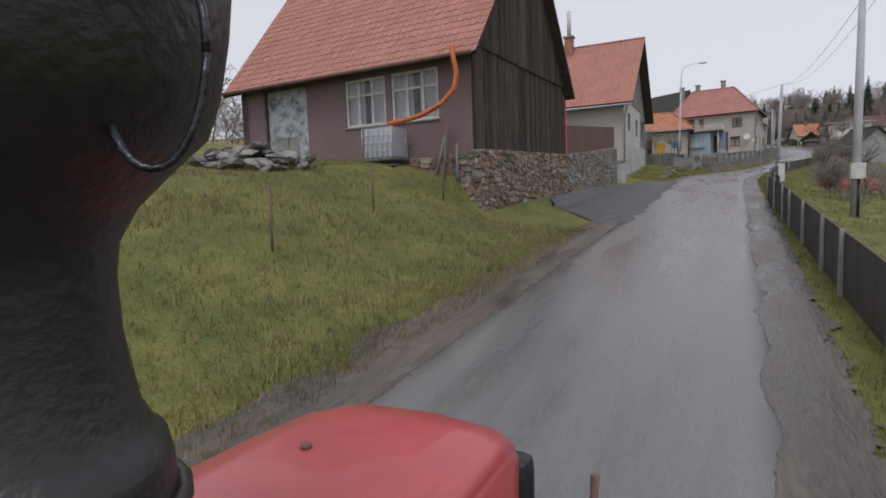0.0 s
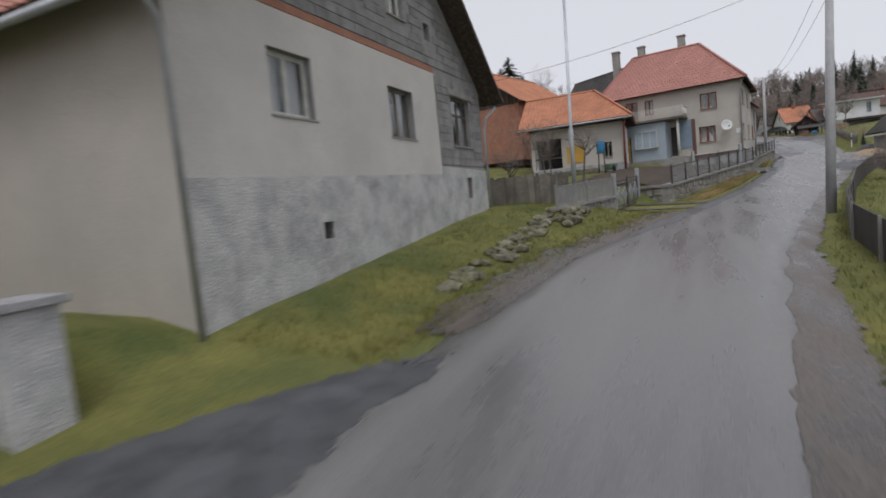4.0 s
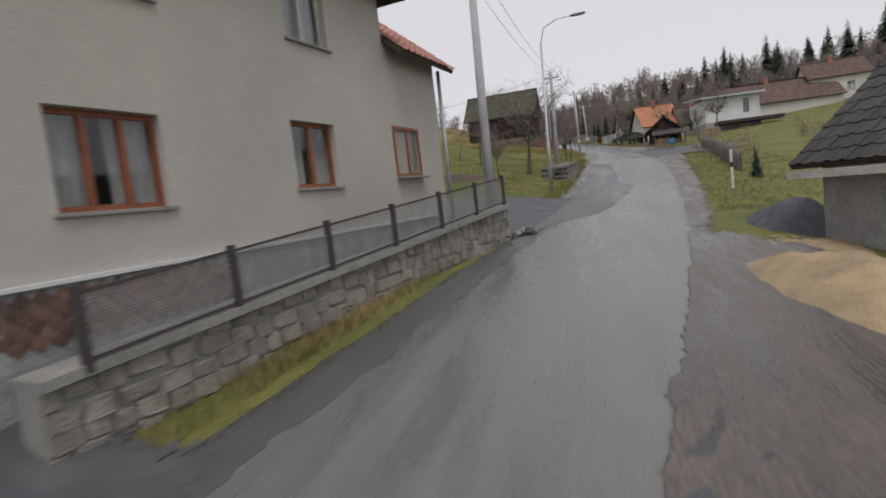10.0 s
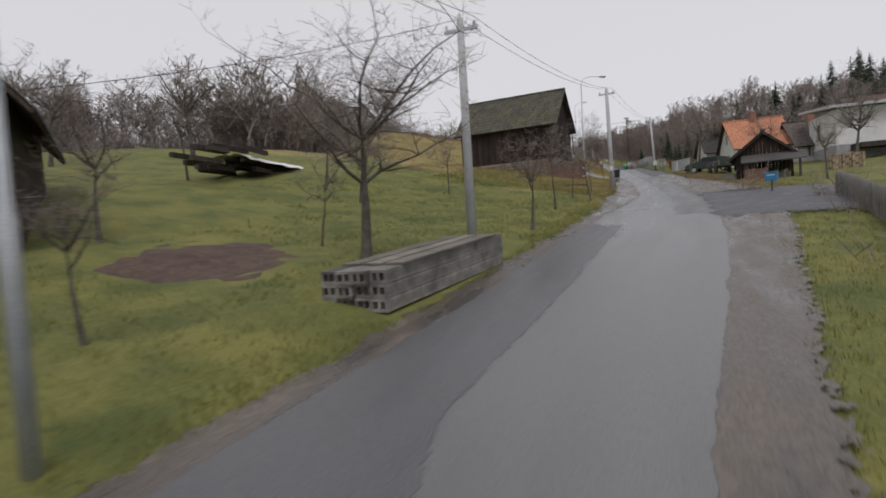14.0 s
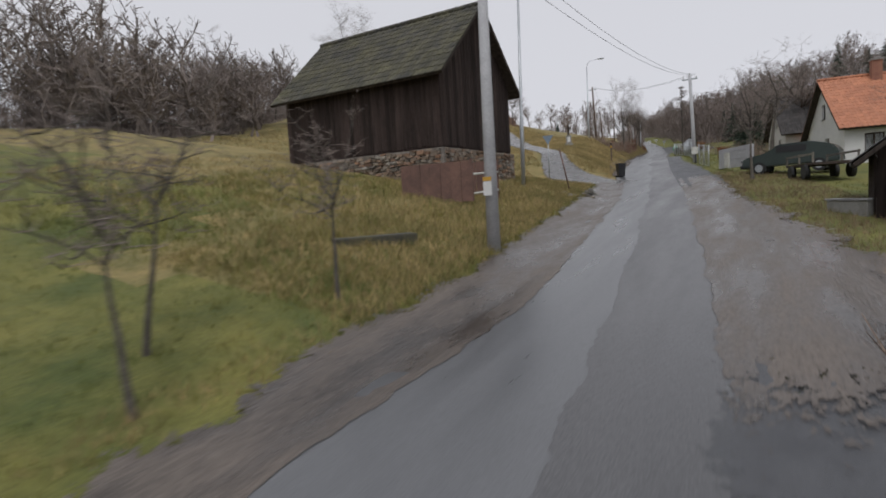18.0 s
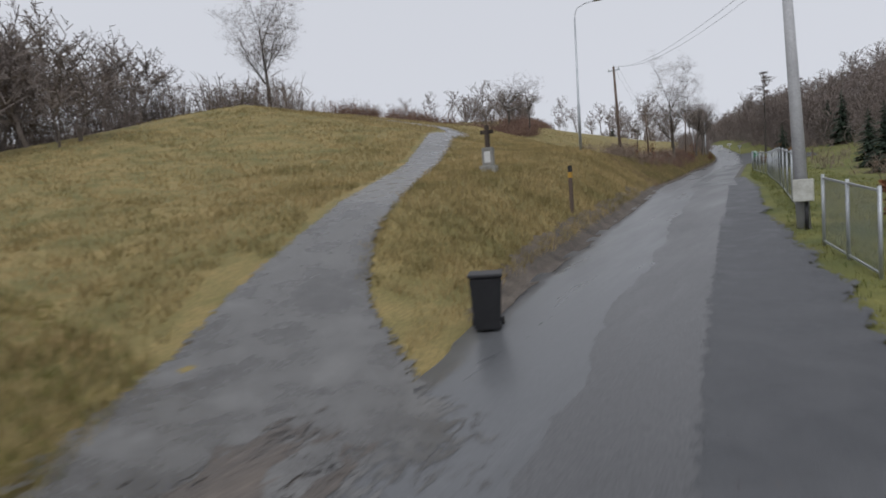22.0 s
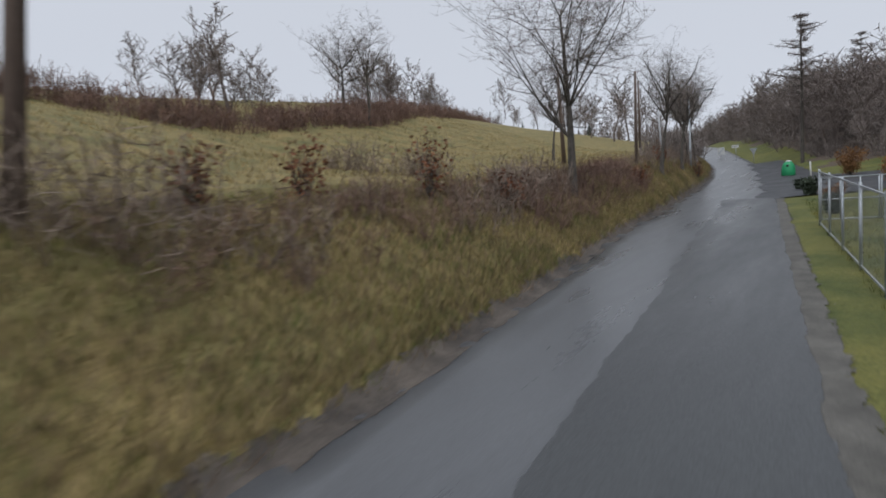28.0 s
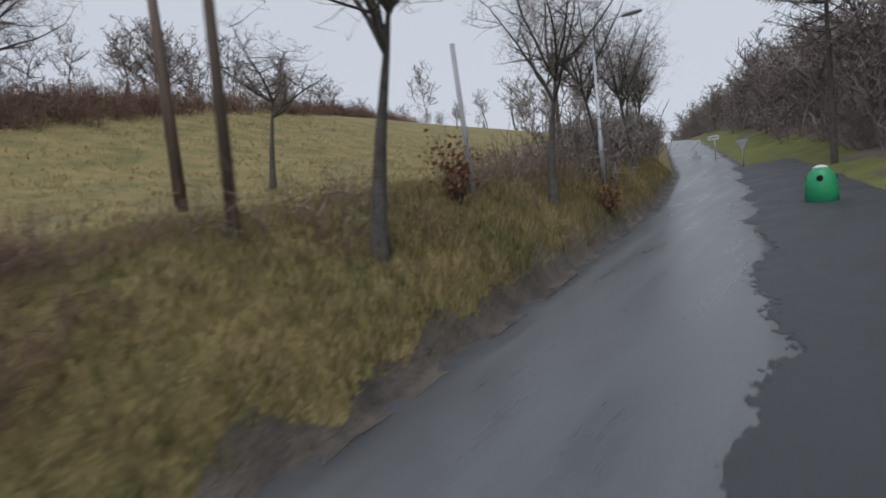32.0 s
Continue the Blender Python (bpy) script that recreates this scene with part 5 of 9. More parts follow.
def road_crack(pts, width, label, seed):
    """A thin open crack wandering along points in plan."""
    rows = []
    n = 60
    ys = np.linspace(pts[0][1], pts[-1][1], n)
    for i, y in enumerate(ys):
        x = float(np.interp(y, [p[1] for p in pts], [p[0] for p in pts])) + 0.035 * noise.noise((y * 2.3, seed, 0)) + 0.02 * noise.noise((y * 9, seed, 4))
        w = width * (0.25 + abs(noise.noise((y * 1.7, seed, 8))) * 1.6) * min(1, i / 8, (n - 1 - i) / 8)
        rows.append([(x + w * k, float(y), laid(x + w * k, float(y), 0.02)) for k in (-0.5, 0.0, 0.5)])
    me = grid_mesh("road_crack", rows)
    me.materials.append(M_BLACKTAR)
    return tagged(new("road_crack", me), label, "road crack", kind="structure")


M_BLACKTAR = mat("open_crack_in_asphalt", (0.03, 0.03, 0.032), (0.02, 0.02, 0.021), rough=0.9, scale=4, fine=50, bump=0.3)
road_crack([(-1.32, 218.6), (-1.28, 219.24), (-1.16, 219.92), (-1.14, 220.81), (-1.05, 221.7), (-1.02, 223.2)], 0.03, "jagged open crack along the hill road", 3)
road_crack([(-0.98, 222.2), (-0.86, 223.4), (-0.8, 225.0)], 0.018, "thin open crack along the hill road", 5)


def lane(name, pts, width, lift, material, label):
    """A lane along points in plan, lying on the land."""
    pts = [Vector((p[0], p[1], 0)) for p in pts]
    dense = []
    for i in range(len(pts) - 1):
        p0, p1, p2, p3 = pts[max(i - 1, 0)], pts[i], pts[i + 1], pts[min(i + 2, len(pts) - 1)]
        for k in range(10):
            t = k / 10
            dense.append(0.5 * (2 * p1 + (p2 - p0) * t + (2 * p0 - 5 * p1 + 4 * p2 - p3) * t * t + (3 * p1 - p0 - 3 * p2 + p3) * t ** 3))
    rows, edge = [], []
    for i in range(1, len(dense) - 1):
        d = (dense[i + 1] - dense[i - 1]).normalized()
        n = Vector((d.y, -d.x, 0))
        row = []
        for j in range(-1, 8):
            edge.append(0.0 if j in (-1, 7) else min(1.0, width(i / len(dense)) * min(j, 6 - j) / 6 / 0.5, i / 16))
            q = dense[i] + n * width(i / len(dense)) * (j / 6 - 0.5)
            row.append((q.x, q.y, laid(q.x, q.y, lift)))
        rows.append(row)
    me = grid_mesh(name, rows)
    me.attributes.new("edge", "FLOAT", "POINT").data.foreach_set("value", edge)
    me.materials.append(material)
    return tagged(new(name, me), label, "lane", kind="structure")


lane("road", [(8.2, 158.0), (6.3, 159.3), (3.8, 161.6), (2.2, 164.1), (0.85, 166.8), (-3.7, 173.75), (-9.3, 183), (-12.5, 188.2), (-13.5, 191.4), (-16.0, 193.2), (-20.6, 194.6), (-29, 195.5), (-44, 199)], lambda s: float(np.interp(s, [0, 0.08, 0.17, 0.25, 0.33, 0.45, 1], [5.6, 4.6, 3.0, 2.2, 1.85, 2.1, 2.1])), 0.034, M_LANE, "narrow grey lane winding up the grassy hill")

# ---- stone walls beside the first houses ----
M_PALE_STONE = mat("pale_wall_stone", (0.305, 0.285, 0.25), (0.165, 0.155, 0.125), rough=0.92, scale=2.0, fine=30, bump=0.7, rnd=0.14)


def rubble_wall(p, q, z0, z1, ht0, ht1, label, material, parts, seed, thick=0.4, row=0.2, wide=(0.22, 0.5), cap=None, proud=0.05):
    """A wall from p to q with its seen face on the right of its run."""
    M, L = frame_to(p, q)
    w = thing("stone_wall", label, "wall")
    bm = bmesh.new()
    hexa(bm, [M @ Vector(v) for v in ((0, 0.03, z0 - 0.3), (L, 0.03, z1 - 0.3), (L, thick, z1 - 0.3), (0, thick, z0 - 0.3), (0, 0.03, ht0), (L, 0.03, ht1), (L, thick, ht1), (0, thick, ht0))])
    part("core", bm, M_CONC if cap else M_MORTAR, w)
    stones(w, M, L, [(0, ht0), (L, ht1)], [(0, z0 - 0.1), (L, z1 - 0.1)], material, row, wide, parts, seed, proud)
    if cap:
        n = max(1, int(L / 1.9))
        for i in range(n):
            a, b = L * i / n, L * (i + 1) / n - 0.012
            za, zb = ht0 + (ht1 - ht0) * a / L, ht0 + (ht1 - ht0) * b / L
            bm = bmesh.new()
            hexa(bm, [M @ Vector(v) for v in ((a, -0.09, za + 0.003), (b, -0.09, zb + 0.003), (b, thick + 0.05, zb + 0.003), (a, thick + 0.05, za + 0.003), (a, -0.09, za + 0.11), (b, -0.09, zb + 0.11), (b, thick + 0.05, zb + 0.11), (a, thick + 0.05, za + 0.11))])
            part("coping", bm, cap, w)
    return w



rubble_wall((-8.9, 15.75), (-6.66, 16.25), 2.2, 1.5, 3.75, 3.9, "brown rubble stone wall at the yard's edge", M_STONE_RED, 90, 28, thick=0.3, row=0.17, wide=(0.12, 0.46), proud=0.028)
rubble_wall((-6.64, 16.3), (-6.25, 26.0), 1.5, 2.0, 3.95, 4.25, "brown rubble stone wall under the boarded house", M_STONE_RED, 260, 21, row=0.17, wide=(0.12, 0.46), proud=0.028)
rubble_wall((-6.42, 26.05), (-6.05, 38.7), 2.0, 2.85, 4.25, 5.3, "grey rubble stone retaining wall", M_STONE, 300, 22, row=0.2, wide=(0.14, 0.5), proud=0.022)
rubble_wall((-0.16, 63.85), (4.55, 78.3), 4.0, 5.0, 4.86, 5.85, "grey stone garden wall with concrete coping", M_PALE_STONE, 200, 23, row=0.24, wide=(0.2, 0.52), cap=M_CONC, proud=0.015)
rubble_wall((-1.5, 64.45), (-0.18, 63.87), 4.05, 4.0, 4.88, 4.86, "short grey stone return wall", M_PALE_STONE, 30, 24, row=0.26, wide=(0.25, 0.6), cap=M_CONC, proud=0.025)
rubble_wall((4.95, 82.2), (7.55, 93.6), 5.2, 6.0, 6.15, 7.0, "long grey stone block wall with coping", M_PALE_STONE, 200, 25, row=0.2, wide=(0.24, 0.5), cap=M_CONC, proud=0.015)
rubble_wall((-3.7, 55.5), (-2.1, 60.2), 3.6, 3.8, 4.45, 4.65, "low pale stone wall", M_CONC, 60, 26, row=0.3, wide=(0.3, 0.6), cap=M_CONC, proud=0.03)

# brown sheet fence on the retaining wall, its pillar and the red pipe
fen = thing("fence", "brown corrugated sheet fence on the stone wall", "fence", (-6.55, 26.3, 4.25))
for i in range(7):
    a, b = i / 7, (i + 1) / 7
    p = Vector((-6.62 + 0.35 * a, 26.4 + 12.5 * a, 4.27 + 1.08 * a))
    q = Vector((-6.62 + 0.35 * b, 26.4 + 12.5 * b, 4.27 + 1.08 * b))
    M, L = frame_to(p, q)
    bm = bmesh.new()
    n = 18
    cols = []
    for k in range(2 * n + 1):
        u, zk = L * k / (2 * n) * 0.998, p.z + (q.z - p.z) * k / (2 * n)
        o = -0.025 if k % 4 in (0, 1) else 0.0
        cols.append([bm.verts.new(M @ Vector(v)) for v in ((u, o, zk), (u, o, zk + 1.38), (u, o + 0.015, zk + 1.38), (u, o + 0.015, zk))])
    for c, d in zip(cols, cols[1:]):
        for a_ in range(4):
            bm.faces.new((c[a_], d[a_], d[(a_ + 1) % 4], c[(a_ + 1) % 4]))
    o = part("panel", bm, M_BROWN_SHEET, fen)
    o.matrix_basis = Matrix.Translation((6.55, -26.3, -4.25))
pil = thing("gate_pillar", "square pale concrete gate pillar beside the wall", "pillar", (-5.9, 39.3, 2.85))
part("shaft", nbox(-0.3, 0.3, -0.32, 0.32, -0.1, 1.55, None, bevel=0.02), M_LIMEWASH, pil)
part("cap", nbox(-0.38, 0.38, -0.4, 0.4, 1.552, 1.66, None, bevel=0.02), M_CEMENT, pil)
bm = bmesh.new()
tube(bm, [(-6.7, 25.2, 7.3), (-6.45, 25.65, 6.95), (-6.36, 25.85, 6.6), (-6.33, 25.9, 2.75), (-6.1, 25.9, 2.55)], 0.07, 10)
solid("drainpipe", bm, M_REDPIPE, "faded red drainpipe standing against the stone wall", "drainpipe")


# ---- chain-link and mesh fences ----
def lattice(bm, M, L, h, zs, step, r):
    """Crossed wires filling a panel; zs: (z at 0, z at L)."""
    def wire(a, b):
        a, b = Vector(a), Vector(b)
        d = (b - a).normalized()
        n = Vector((0, 1, 0))
        s = d.cross(n) * r
        v = [bm.verts.new(M @ q) for q in (a - s, b - s, b + s, a + s)]
        bm.faces.new(v)
    z = lambda u: zs[0] + (zs[1] - zs[0]) * u / L
    u = -h
    while u < L:
        a, b = max(u, 0), min(u + h, L)
        if b > a + 0.01:
            wire((a, 0, z(a) + (a - u)), (b, 0, z(b) + (b - u)))
            wire((a, 0.004, z(a) + h - (a - u)), (b, 0.004, z(b) + h - (b - u)))
        u += step


def mesh_fence(p, q, z0, z1, h, n, label, post_mat, wire_mat, post=0.04, step=0.11, rail=True, r=0.006, round_post=False, group=""):
    f = thing("fence", label, "fence", group=group)
    M, L = frame_to(p, q)
    for i in range(n + 1):
        u = L * i / n
        z = z0 + (z1 - z0) * i / n
        if round_post:
            part("post", ntube([M @ Vector((u, 0, z - 0.25)), M @ Vector((u, 0, z + h + 0.06))], post, 8), post_mat, f)
        else:
            part("post", nbox(u - post, u + post, -post, post, z - 0.05, z + h + 0.06, M), post_mat, f)
    for i in range(n):
        a, b = L * i / n + post, L * (i + 1) / n - post
        za, zb = z0 + (z1 - z0) * i / n, z0 + (z1 - z0) * (i + 1) / n
        bm = bmesh.new()
        lattice(bm, M @ pose(a, 0.0, 0), b - a, h - 0.1, (za + 0.06, zb + 0.06), step, r)
        part("mesh_panel", bm, wire_mat, f)
        if rail:
            for k in (0.05, h - 0.03):
                bm = bmesh.new()
                hexa(bm, [M @ Vector(v) for v in ((a, -0.015, za + k), (b, -0.015, zb + k), (b, 0.015, zb + k), (a, 0.015, za + k), (a, -0.015, za + k + 0.035), (b, -0.015, zb + k + 0.035), (b, 0.015, zb + k + 0.035), (a, 0.015, za + k + 0.035))])
                part("rail", bm, post_mat, f)
    return f


mesh_fence((-0.05, 64.1), (4.5, 78.1), 4.97, 5.96, 0.82, 8, "grey chain-link fence panels on the garden wall", M_DKFENCE, M_WIRE, step=0.07, r=0.009)
mesh_fence((5.1, 82.6), (7.5, 93.4), 6.26, 7.1, 0.72, 6, "grey chain-link fence on the long block wall", M_DKFENCE, M_WIRE, step=0.07, r=0.009)
mesh_fence((-3.6, 55.6), (-2.2, 60.0), 4.56, 4.75, 0.75, 2, "grey woven mesh panel on the low wall", M_CONC, M_WIRE, step=0.05, r=0.011)


def diamond_gate(p, q, z0, z1, h, label):
    g = thing("metal_gate", label, "gate")
    M, L = frame_to(p, q)
    for u, z in ((0, z0), (L, z1)):
        part("post", nbox(u - 0.08, u + 0.08, -0.08, 0.08, z - 0.2, z + h + 0.35, M, bevel=0.01), M_GALV, g)
    for s in (0, 1):
        a, b = 0.12 + s * L / 2, L / 2 - 0.03 + s * (L / 2 - 0.1)
        za, zb = z0 + (z1 - z0) * a / L, z0 + (z1 - z0) * b / L
        bm = bmesh.new()
        for u in (a, b):
            box(bm, u - 0.025, u + 0.025, -0.02, 0.02, min(za, zb) + 0.08, max(za, zb) + h, M)
        for k in (0.1, 0.24, h - 0.2, h - 0.04):
            hexa(bm, [M @ Vector(v) for v in ((a, -0.018, za + k), (b, -0.018, zb + k), (b, 0.018, zb + k), (a, 0.018, za + k), (a, -0.018, za + k + 0.035), (b, -0.018, zb + k + 0.035), (b, 0.018, zb + k + 0.035), (a, 0.018, za + k + 0.035))])
        leaf = part("gate_leaf", bm, M_DKFENCE, g)
        bm = bmesh.new()
        lattice(bm, M @ pose(a + 0.02, 0.012, 0), b - a - 0.04, h - 0.3, (za + 0.15, zb + 0.15), 0.06, 0.004)
        part("mesh_panel", bm, M_WIRE, leaf)
        for k in (0.28, 0.74):
            u = a + (b - a) * k
            z = za + (zb - za) * k + h * 0.52
            bm = bmesh.new()
            r = h * 0.27
            for j in range(5):
                t0, t1 = -1 + j * 0.4 + 0.03, -1 + (j + 1) * 0.4 - 0.03
                pts = [(t0, -1), (t1, -1), (t1, 1), (t0, 1)]
                vs = [Vector((u + (x - y) * r * 0.55, -0.03, z + (x + y) * r * 0.55)) for x, y in pts]
                vb = [v + Vector((0, 0.02, 0)) for v in vs]
                hexa(bm, [M @ v for v in vs] + [M @ v for v in vb])
            part("diamond_plate", bm, M_GALV, leaf)
    return g


diamond_gate((-2.2, 60.4), (-1.6, 64.3), 3.95, 4.2, 1.35, "wire driveway gate with pale diamond plates")
diamond_gate((0.9, 79.3), (4.0, 81.6), 5.5, 5.75, 1.2, "grey steel driveway gate with pale diamond plates")

# wooden fence behind the low wall
wf = thing("fence", "grey weathered board fence between the houses", "fence", (-6, 56, 4.6))
for i in range(34):
    u = i / 33
    x, y = -6.3 + 2.6 * u, 56.4 + 1.6 * math.sin(u * 1.5)
    o = part("board", nbox(-0.06, 0.06, -0.012, 0.012, 0, 1.25 + 0.06 * math.sin(i * 2.3)), M_WOOD_GR, wf)
    o.matrix_basis = pose(x + 6, y - 56, 0.0 + 0.02 * (i % 3), 0, (i % 5) - 2, 8)


# ---- house 4 and the barn behind ----
def small_house():
    W, D, zb = 6.3, 6.0, 6.0
    h = thing("house", "small pale plastered house with an orange hipped roof", "house", (-9.6, 75.2, zb), 3)
    eave, t = 3.5, 0.35
    for w, holes in (("front", [(0.25, 0.8, 1.9, 2.1), (5.0, 1.2, 0.55, 1.0)]), ("right", [(1.6, 1.4, 1.0, 1.1)]), ("back", []), ("left", [])):
        M, L = side(W, D, w)
        bm = bmesh.new()
        if w in ("front", "back"):
            wall_mesh(bm, M, L, [(0, eave), (L, eave)], holes, t)
        else:
            wall_mesh(bm, M @ pose(t, 0, 0), L - 2 * t, [(0, eave), (L - 2 * t, eave)], [(a - t, b, c, e) for a, b, c, e in holes], t)
        part("wall", bm, M_PLASTER if w == "front" else M_WHITE, h)
        for u, z, w_, hh in holes:
            if w_ > 1.5:
                part("bay_post", nbox(u + 0.9, u + 1.02, 0.1, 0.22, z, z + hh, M), M_WOOD_DK, h)
                part("bay_rail", nbox(u, u + w_, 0.12, 0.2, z + 0.7, z + 0.82, M), M_WOOD_DK, h)
                continue
            window(h, M, u, z, w_, hh, M_FRAME_WH if w == "right" else M_WOOD_GR, bars=(4, 5) if w == "right" else (2, 1), curtain=False)
    part("plinth", nbox(-0.04, W + 0.04, -0.05, D, -0.4, 0.75), M_CEMENT, h)
    part("eaves_board", nbox(-0.1, W + 0.1, -0.1, D + 0.1, eave + 0.002, eave + 0.28), M_WOOD_DK, h)
    part("shutter", nbox(2.5, 3.7, -0.05, -0.004, 1.05, 2.2), M_YELLOW, h, "ochre yellow board")
    ov = 0.7
    run, ris = D / 2 + ov, 2.5
    Lv = math.hypot(run, ris)
    z0 = eave + 0.2
    hip = 2.6
    slopes = [((-ov, -ov, z0), (1, 0, 0), (0, run, ris), W + 2 * ov, Lv, lambda v: (0, W + 2 * ov - hip * v / Lv), (0, W + 2 * ov, 0, W + 2 * ov - hip)),
              ((W + ov, D + ov, z0), (-1, 0, 0), (0, -run, ris), W + 2 * ov, Lv, lambda v: (hip * v / Lv, W + 2 * ov), (0, W + 2 * ov, hip, W + 2 * ov))]
    Lh = math.hypot(hip, ris)
    slopes.append(((W + ov, -ov, z0), (0, 1, 0), (-hip, 0, ris), D + 2 * ov, Lh, lambda v: (run * v / Lh, D + 2 * ov - run * v / Lh), (0, D + 2 * ov, run - 0.01, run + 0.01)))
    for k, (O, U, V, Lu, Ls, fn, sl) in enumerate(slopes):
        bm = bmesh.new()
        slab(bm, O, U, V, *sl, Ls, 0.1)
        r = part("roof", bm, M_WOOD_DK, h)
        tile_field("t", r, O, U, V, Lu, Ls, M_TILE_OR, urange=fn, parts=60, seed=30 + k)
    rb = bmesh.new()
    b_ = (W + ov - hip, D / 2, z0 + ris + 0.05)
    tube(rb, [(-ov, D / 2, z0 + ris + 0.05), b_], 0.1, 8)
    tube(rb, [b_, (W + ov, -ov, z0 + 0.05)], 0.1, 8)
    tube(rb, [b_, (W + ov, D + ov, z0 + 0.05)], 0.1, 8)
    part("ridge", rb, M_TILE_OR, h)
    part("downpipe", ntube([(W + 0.3, -0.35, eave + 0.15), (W + 0.1, -0.13, eave - 0.2), (W + 0.05, -0.1, -0.2)], 0.075, 10), M_REDPIPE, h, "faded red downpipe")
    part("gutter", ntube([(-ov, -ov - 0.05, eave + 0.12), (W + ov, -ov - 0.05, eave + 0.12)], 0.06, 8), M_GALV, h)
    return h


small_house()
yg = thing("yard_gate", "ochre yellow panelled gate between two houses", "gate", (-4.4, 82.0, 6.9), -9)
for k in range(3):
    part("panel", nbox(0.04, 0.92, -0.03, 0.0, 0.05 + 0.6 * k, 0.6 + 0.6 * k, None, bevel=0.008), M_YELLOW, yg)
for x in (0.0, 0.96):
    part("gate_post", nbox(x - 0.04, x + 0.04, 0.003, 0.083, -0.8, 1.9), M_WOOD_DK, yg)


def brick_barn():
    W, D, zb = 9.5, 11.0, 8.2
    h = thing("barn", "old brick and timber barn with an orange tiled roof", "barn", (-21.2, 84, zb), -15)
    eave, rise, t = 5.0, 3.3, 0.35
    for w in ("front", "right", "back", "left"):
        M, L = side(W, D, w)
        bm = bmesh.new()
        tops = [(0, eave), (L / 2, eave + rise), (L, eave)] if w in ("front", "back") else [(0, eave), (L, eave)]
        if w in ("front", "back"):
            wall_mesh(bm, M, L, tops, [(2.6, 0.3, 2.6, 2.6)] if w == "front" else [], t)
        else:
            wall_mesh(bm, M @ pose(t, 0, 0), L - 2 * t, [(0, eave), (L - 2 * t, eave)], [], t)
        part("wall", bm, M_BRICK, h)
    M, L = side(W, D, "front")
    boards(h, M, L, [(0, eave + 0.02), (L / 2, eave + rise), (L, eave + 0.02)], eave - 0.3, M_WOOD_DK, 0.24, seed=33)
    gable_roof(h, W, D, eave, rise, 0.6, 0.6, "y", M_TILE_OR)
    return h


brick_barn()


# ---- the dark timber barn by the lane ----
def timber_barn():
    W, D, zb = 7.9, 6.0, 11.2
    ang = -1.5
    h = thing("barn", "large black-brown boarded barn with a mossy shingle roof", "barn", (-4.0, 146.2, zb), ang)
    eave, rise, t = 5.35, 2.75, 0.25
    for w in ("front", "right", "back", "left"):
        M, L = side(W, D, w)
        bm = bmesh.new()
        if w in ("front", "back"):
            wall_mesh(bm, M, L, [(0, eave), (L, eave)], [], t)
            boards(h, M, L, [(0, eave), (L, eave)], 2.5, M_WOOD_BARN, 0.24, seed=41)
        else:
            wall_mesh(bm, M @ pose(t, 0, 0), L - 2 * t, [(0, eave + t * rise / (L / 2)), (L / 2 - t, eave + rise), (L - 2 * t, eave + t * rise / (L / 2))], [], t)
            boards(h, M, L, [(0, eave), (L / 2, eave + rise), (L, eave)], 2.5, M_WOOD_BARN, 0.22, seed=42)
        part("wall", bm, M_WOOD_BARN, h)
    pl = part("stone_base", nbox(-0.12, W + 0.12, -0.12, D + 0.12, -0.5, 2.4), M_MORTAR, h)
    for w in ("front", "right"):
        M, L = side(W, D, w)
        stones(pl, M @ pose(0, -0.15, 0), L, [(0, 2.4), (L, 2.4)], [(0, -0.2), (L, -0.2)], M_STONE_RED, 0.13, (0.15, 0.42), 200, 44, 0.06)
    gable_roof(h, W, D, eave, rise, 0.5, 0.45, "x", M_MOSS, tw=0.3, tl=0.4, parts=(100, 0))
    return h


timber_barn()


# ---- low dark-roofed outbuilding at the lay-by ----
def outbuilding():
    W, D, zb = 4.2, 4.6, 4.9
    h = thing("outbuilding", "low grey outbuilding with a dark shingle roof", "outbuilding", (14.05, 90.8, zb), -62)
    eave, rise, t = 2.62, 1.75, 0.3
    for w in ("front", "right", "back", "left"):
        M, L = side(W, D, w)
        bm = bmesh.new()
        if w in ("front", "back"):
            wall_mesh(bm, M, L, [(0, eave), (L, eave)], [(2.6, 0.6, 0.9, 1.2)] if w == "front" else [], t)
        else:
            wall_mesh(bm, M @ pose(t, 0, 0), L - 2 * t, [(0, eave + t * rise / (L / 2)), (L / 2 - t, eave + rise), (L - 2 * t, eave + t * rise / (L / 2))], [], t)
        part("wall", bm, M_CEMENT, h)
    window(h, Matrix.Identity(4), 2.6, 0.6, 0.9, 1.2, M_WOOD_DK, curtain=False)
    gable_roof(h, W, D, eave, rise, 0.45, 0.3, "x", M_TILE_DK, tw=0.3, tl=0.36, parts=(120, 0))
    bm = bmesh.new()
    box(bm, -0.3, W + 0.3, -0.52, -0.47, eave - 0.48, eave - 0.33)
    part("fascia", bm, M_FRAME_WH, h)
    return h


outbuilding()


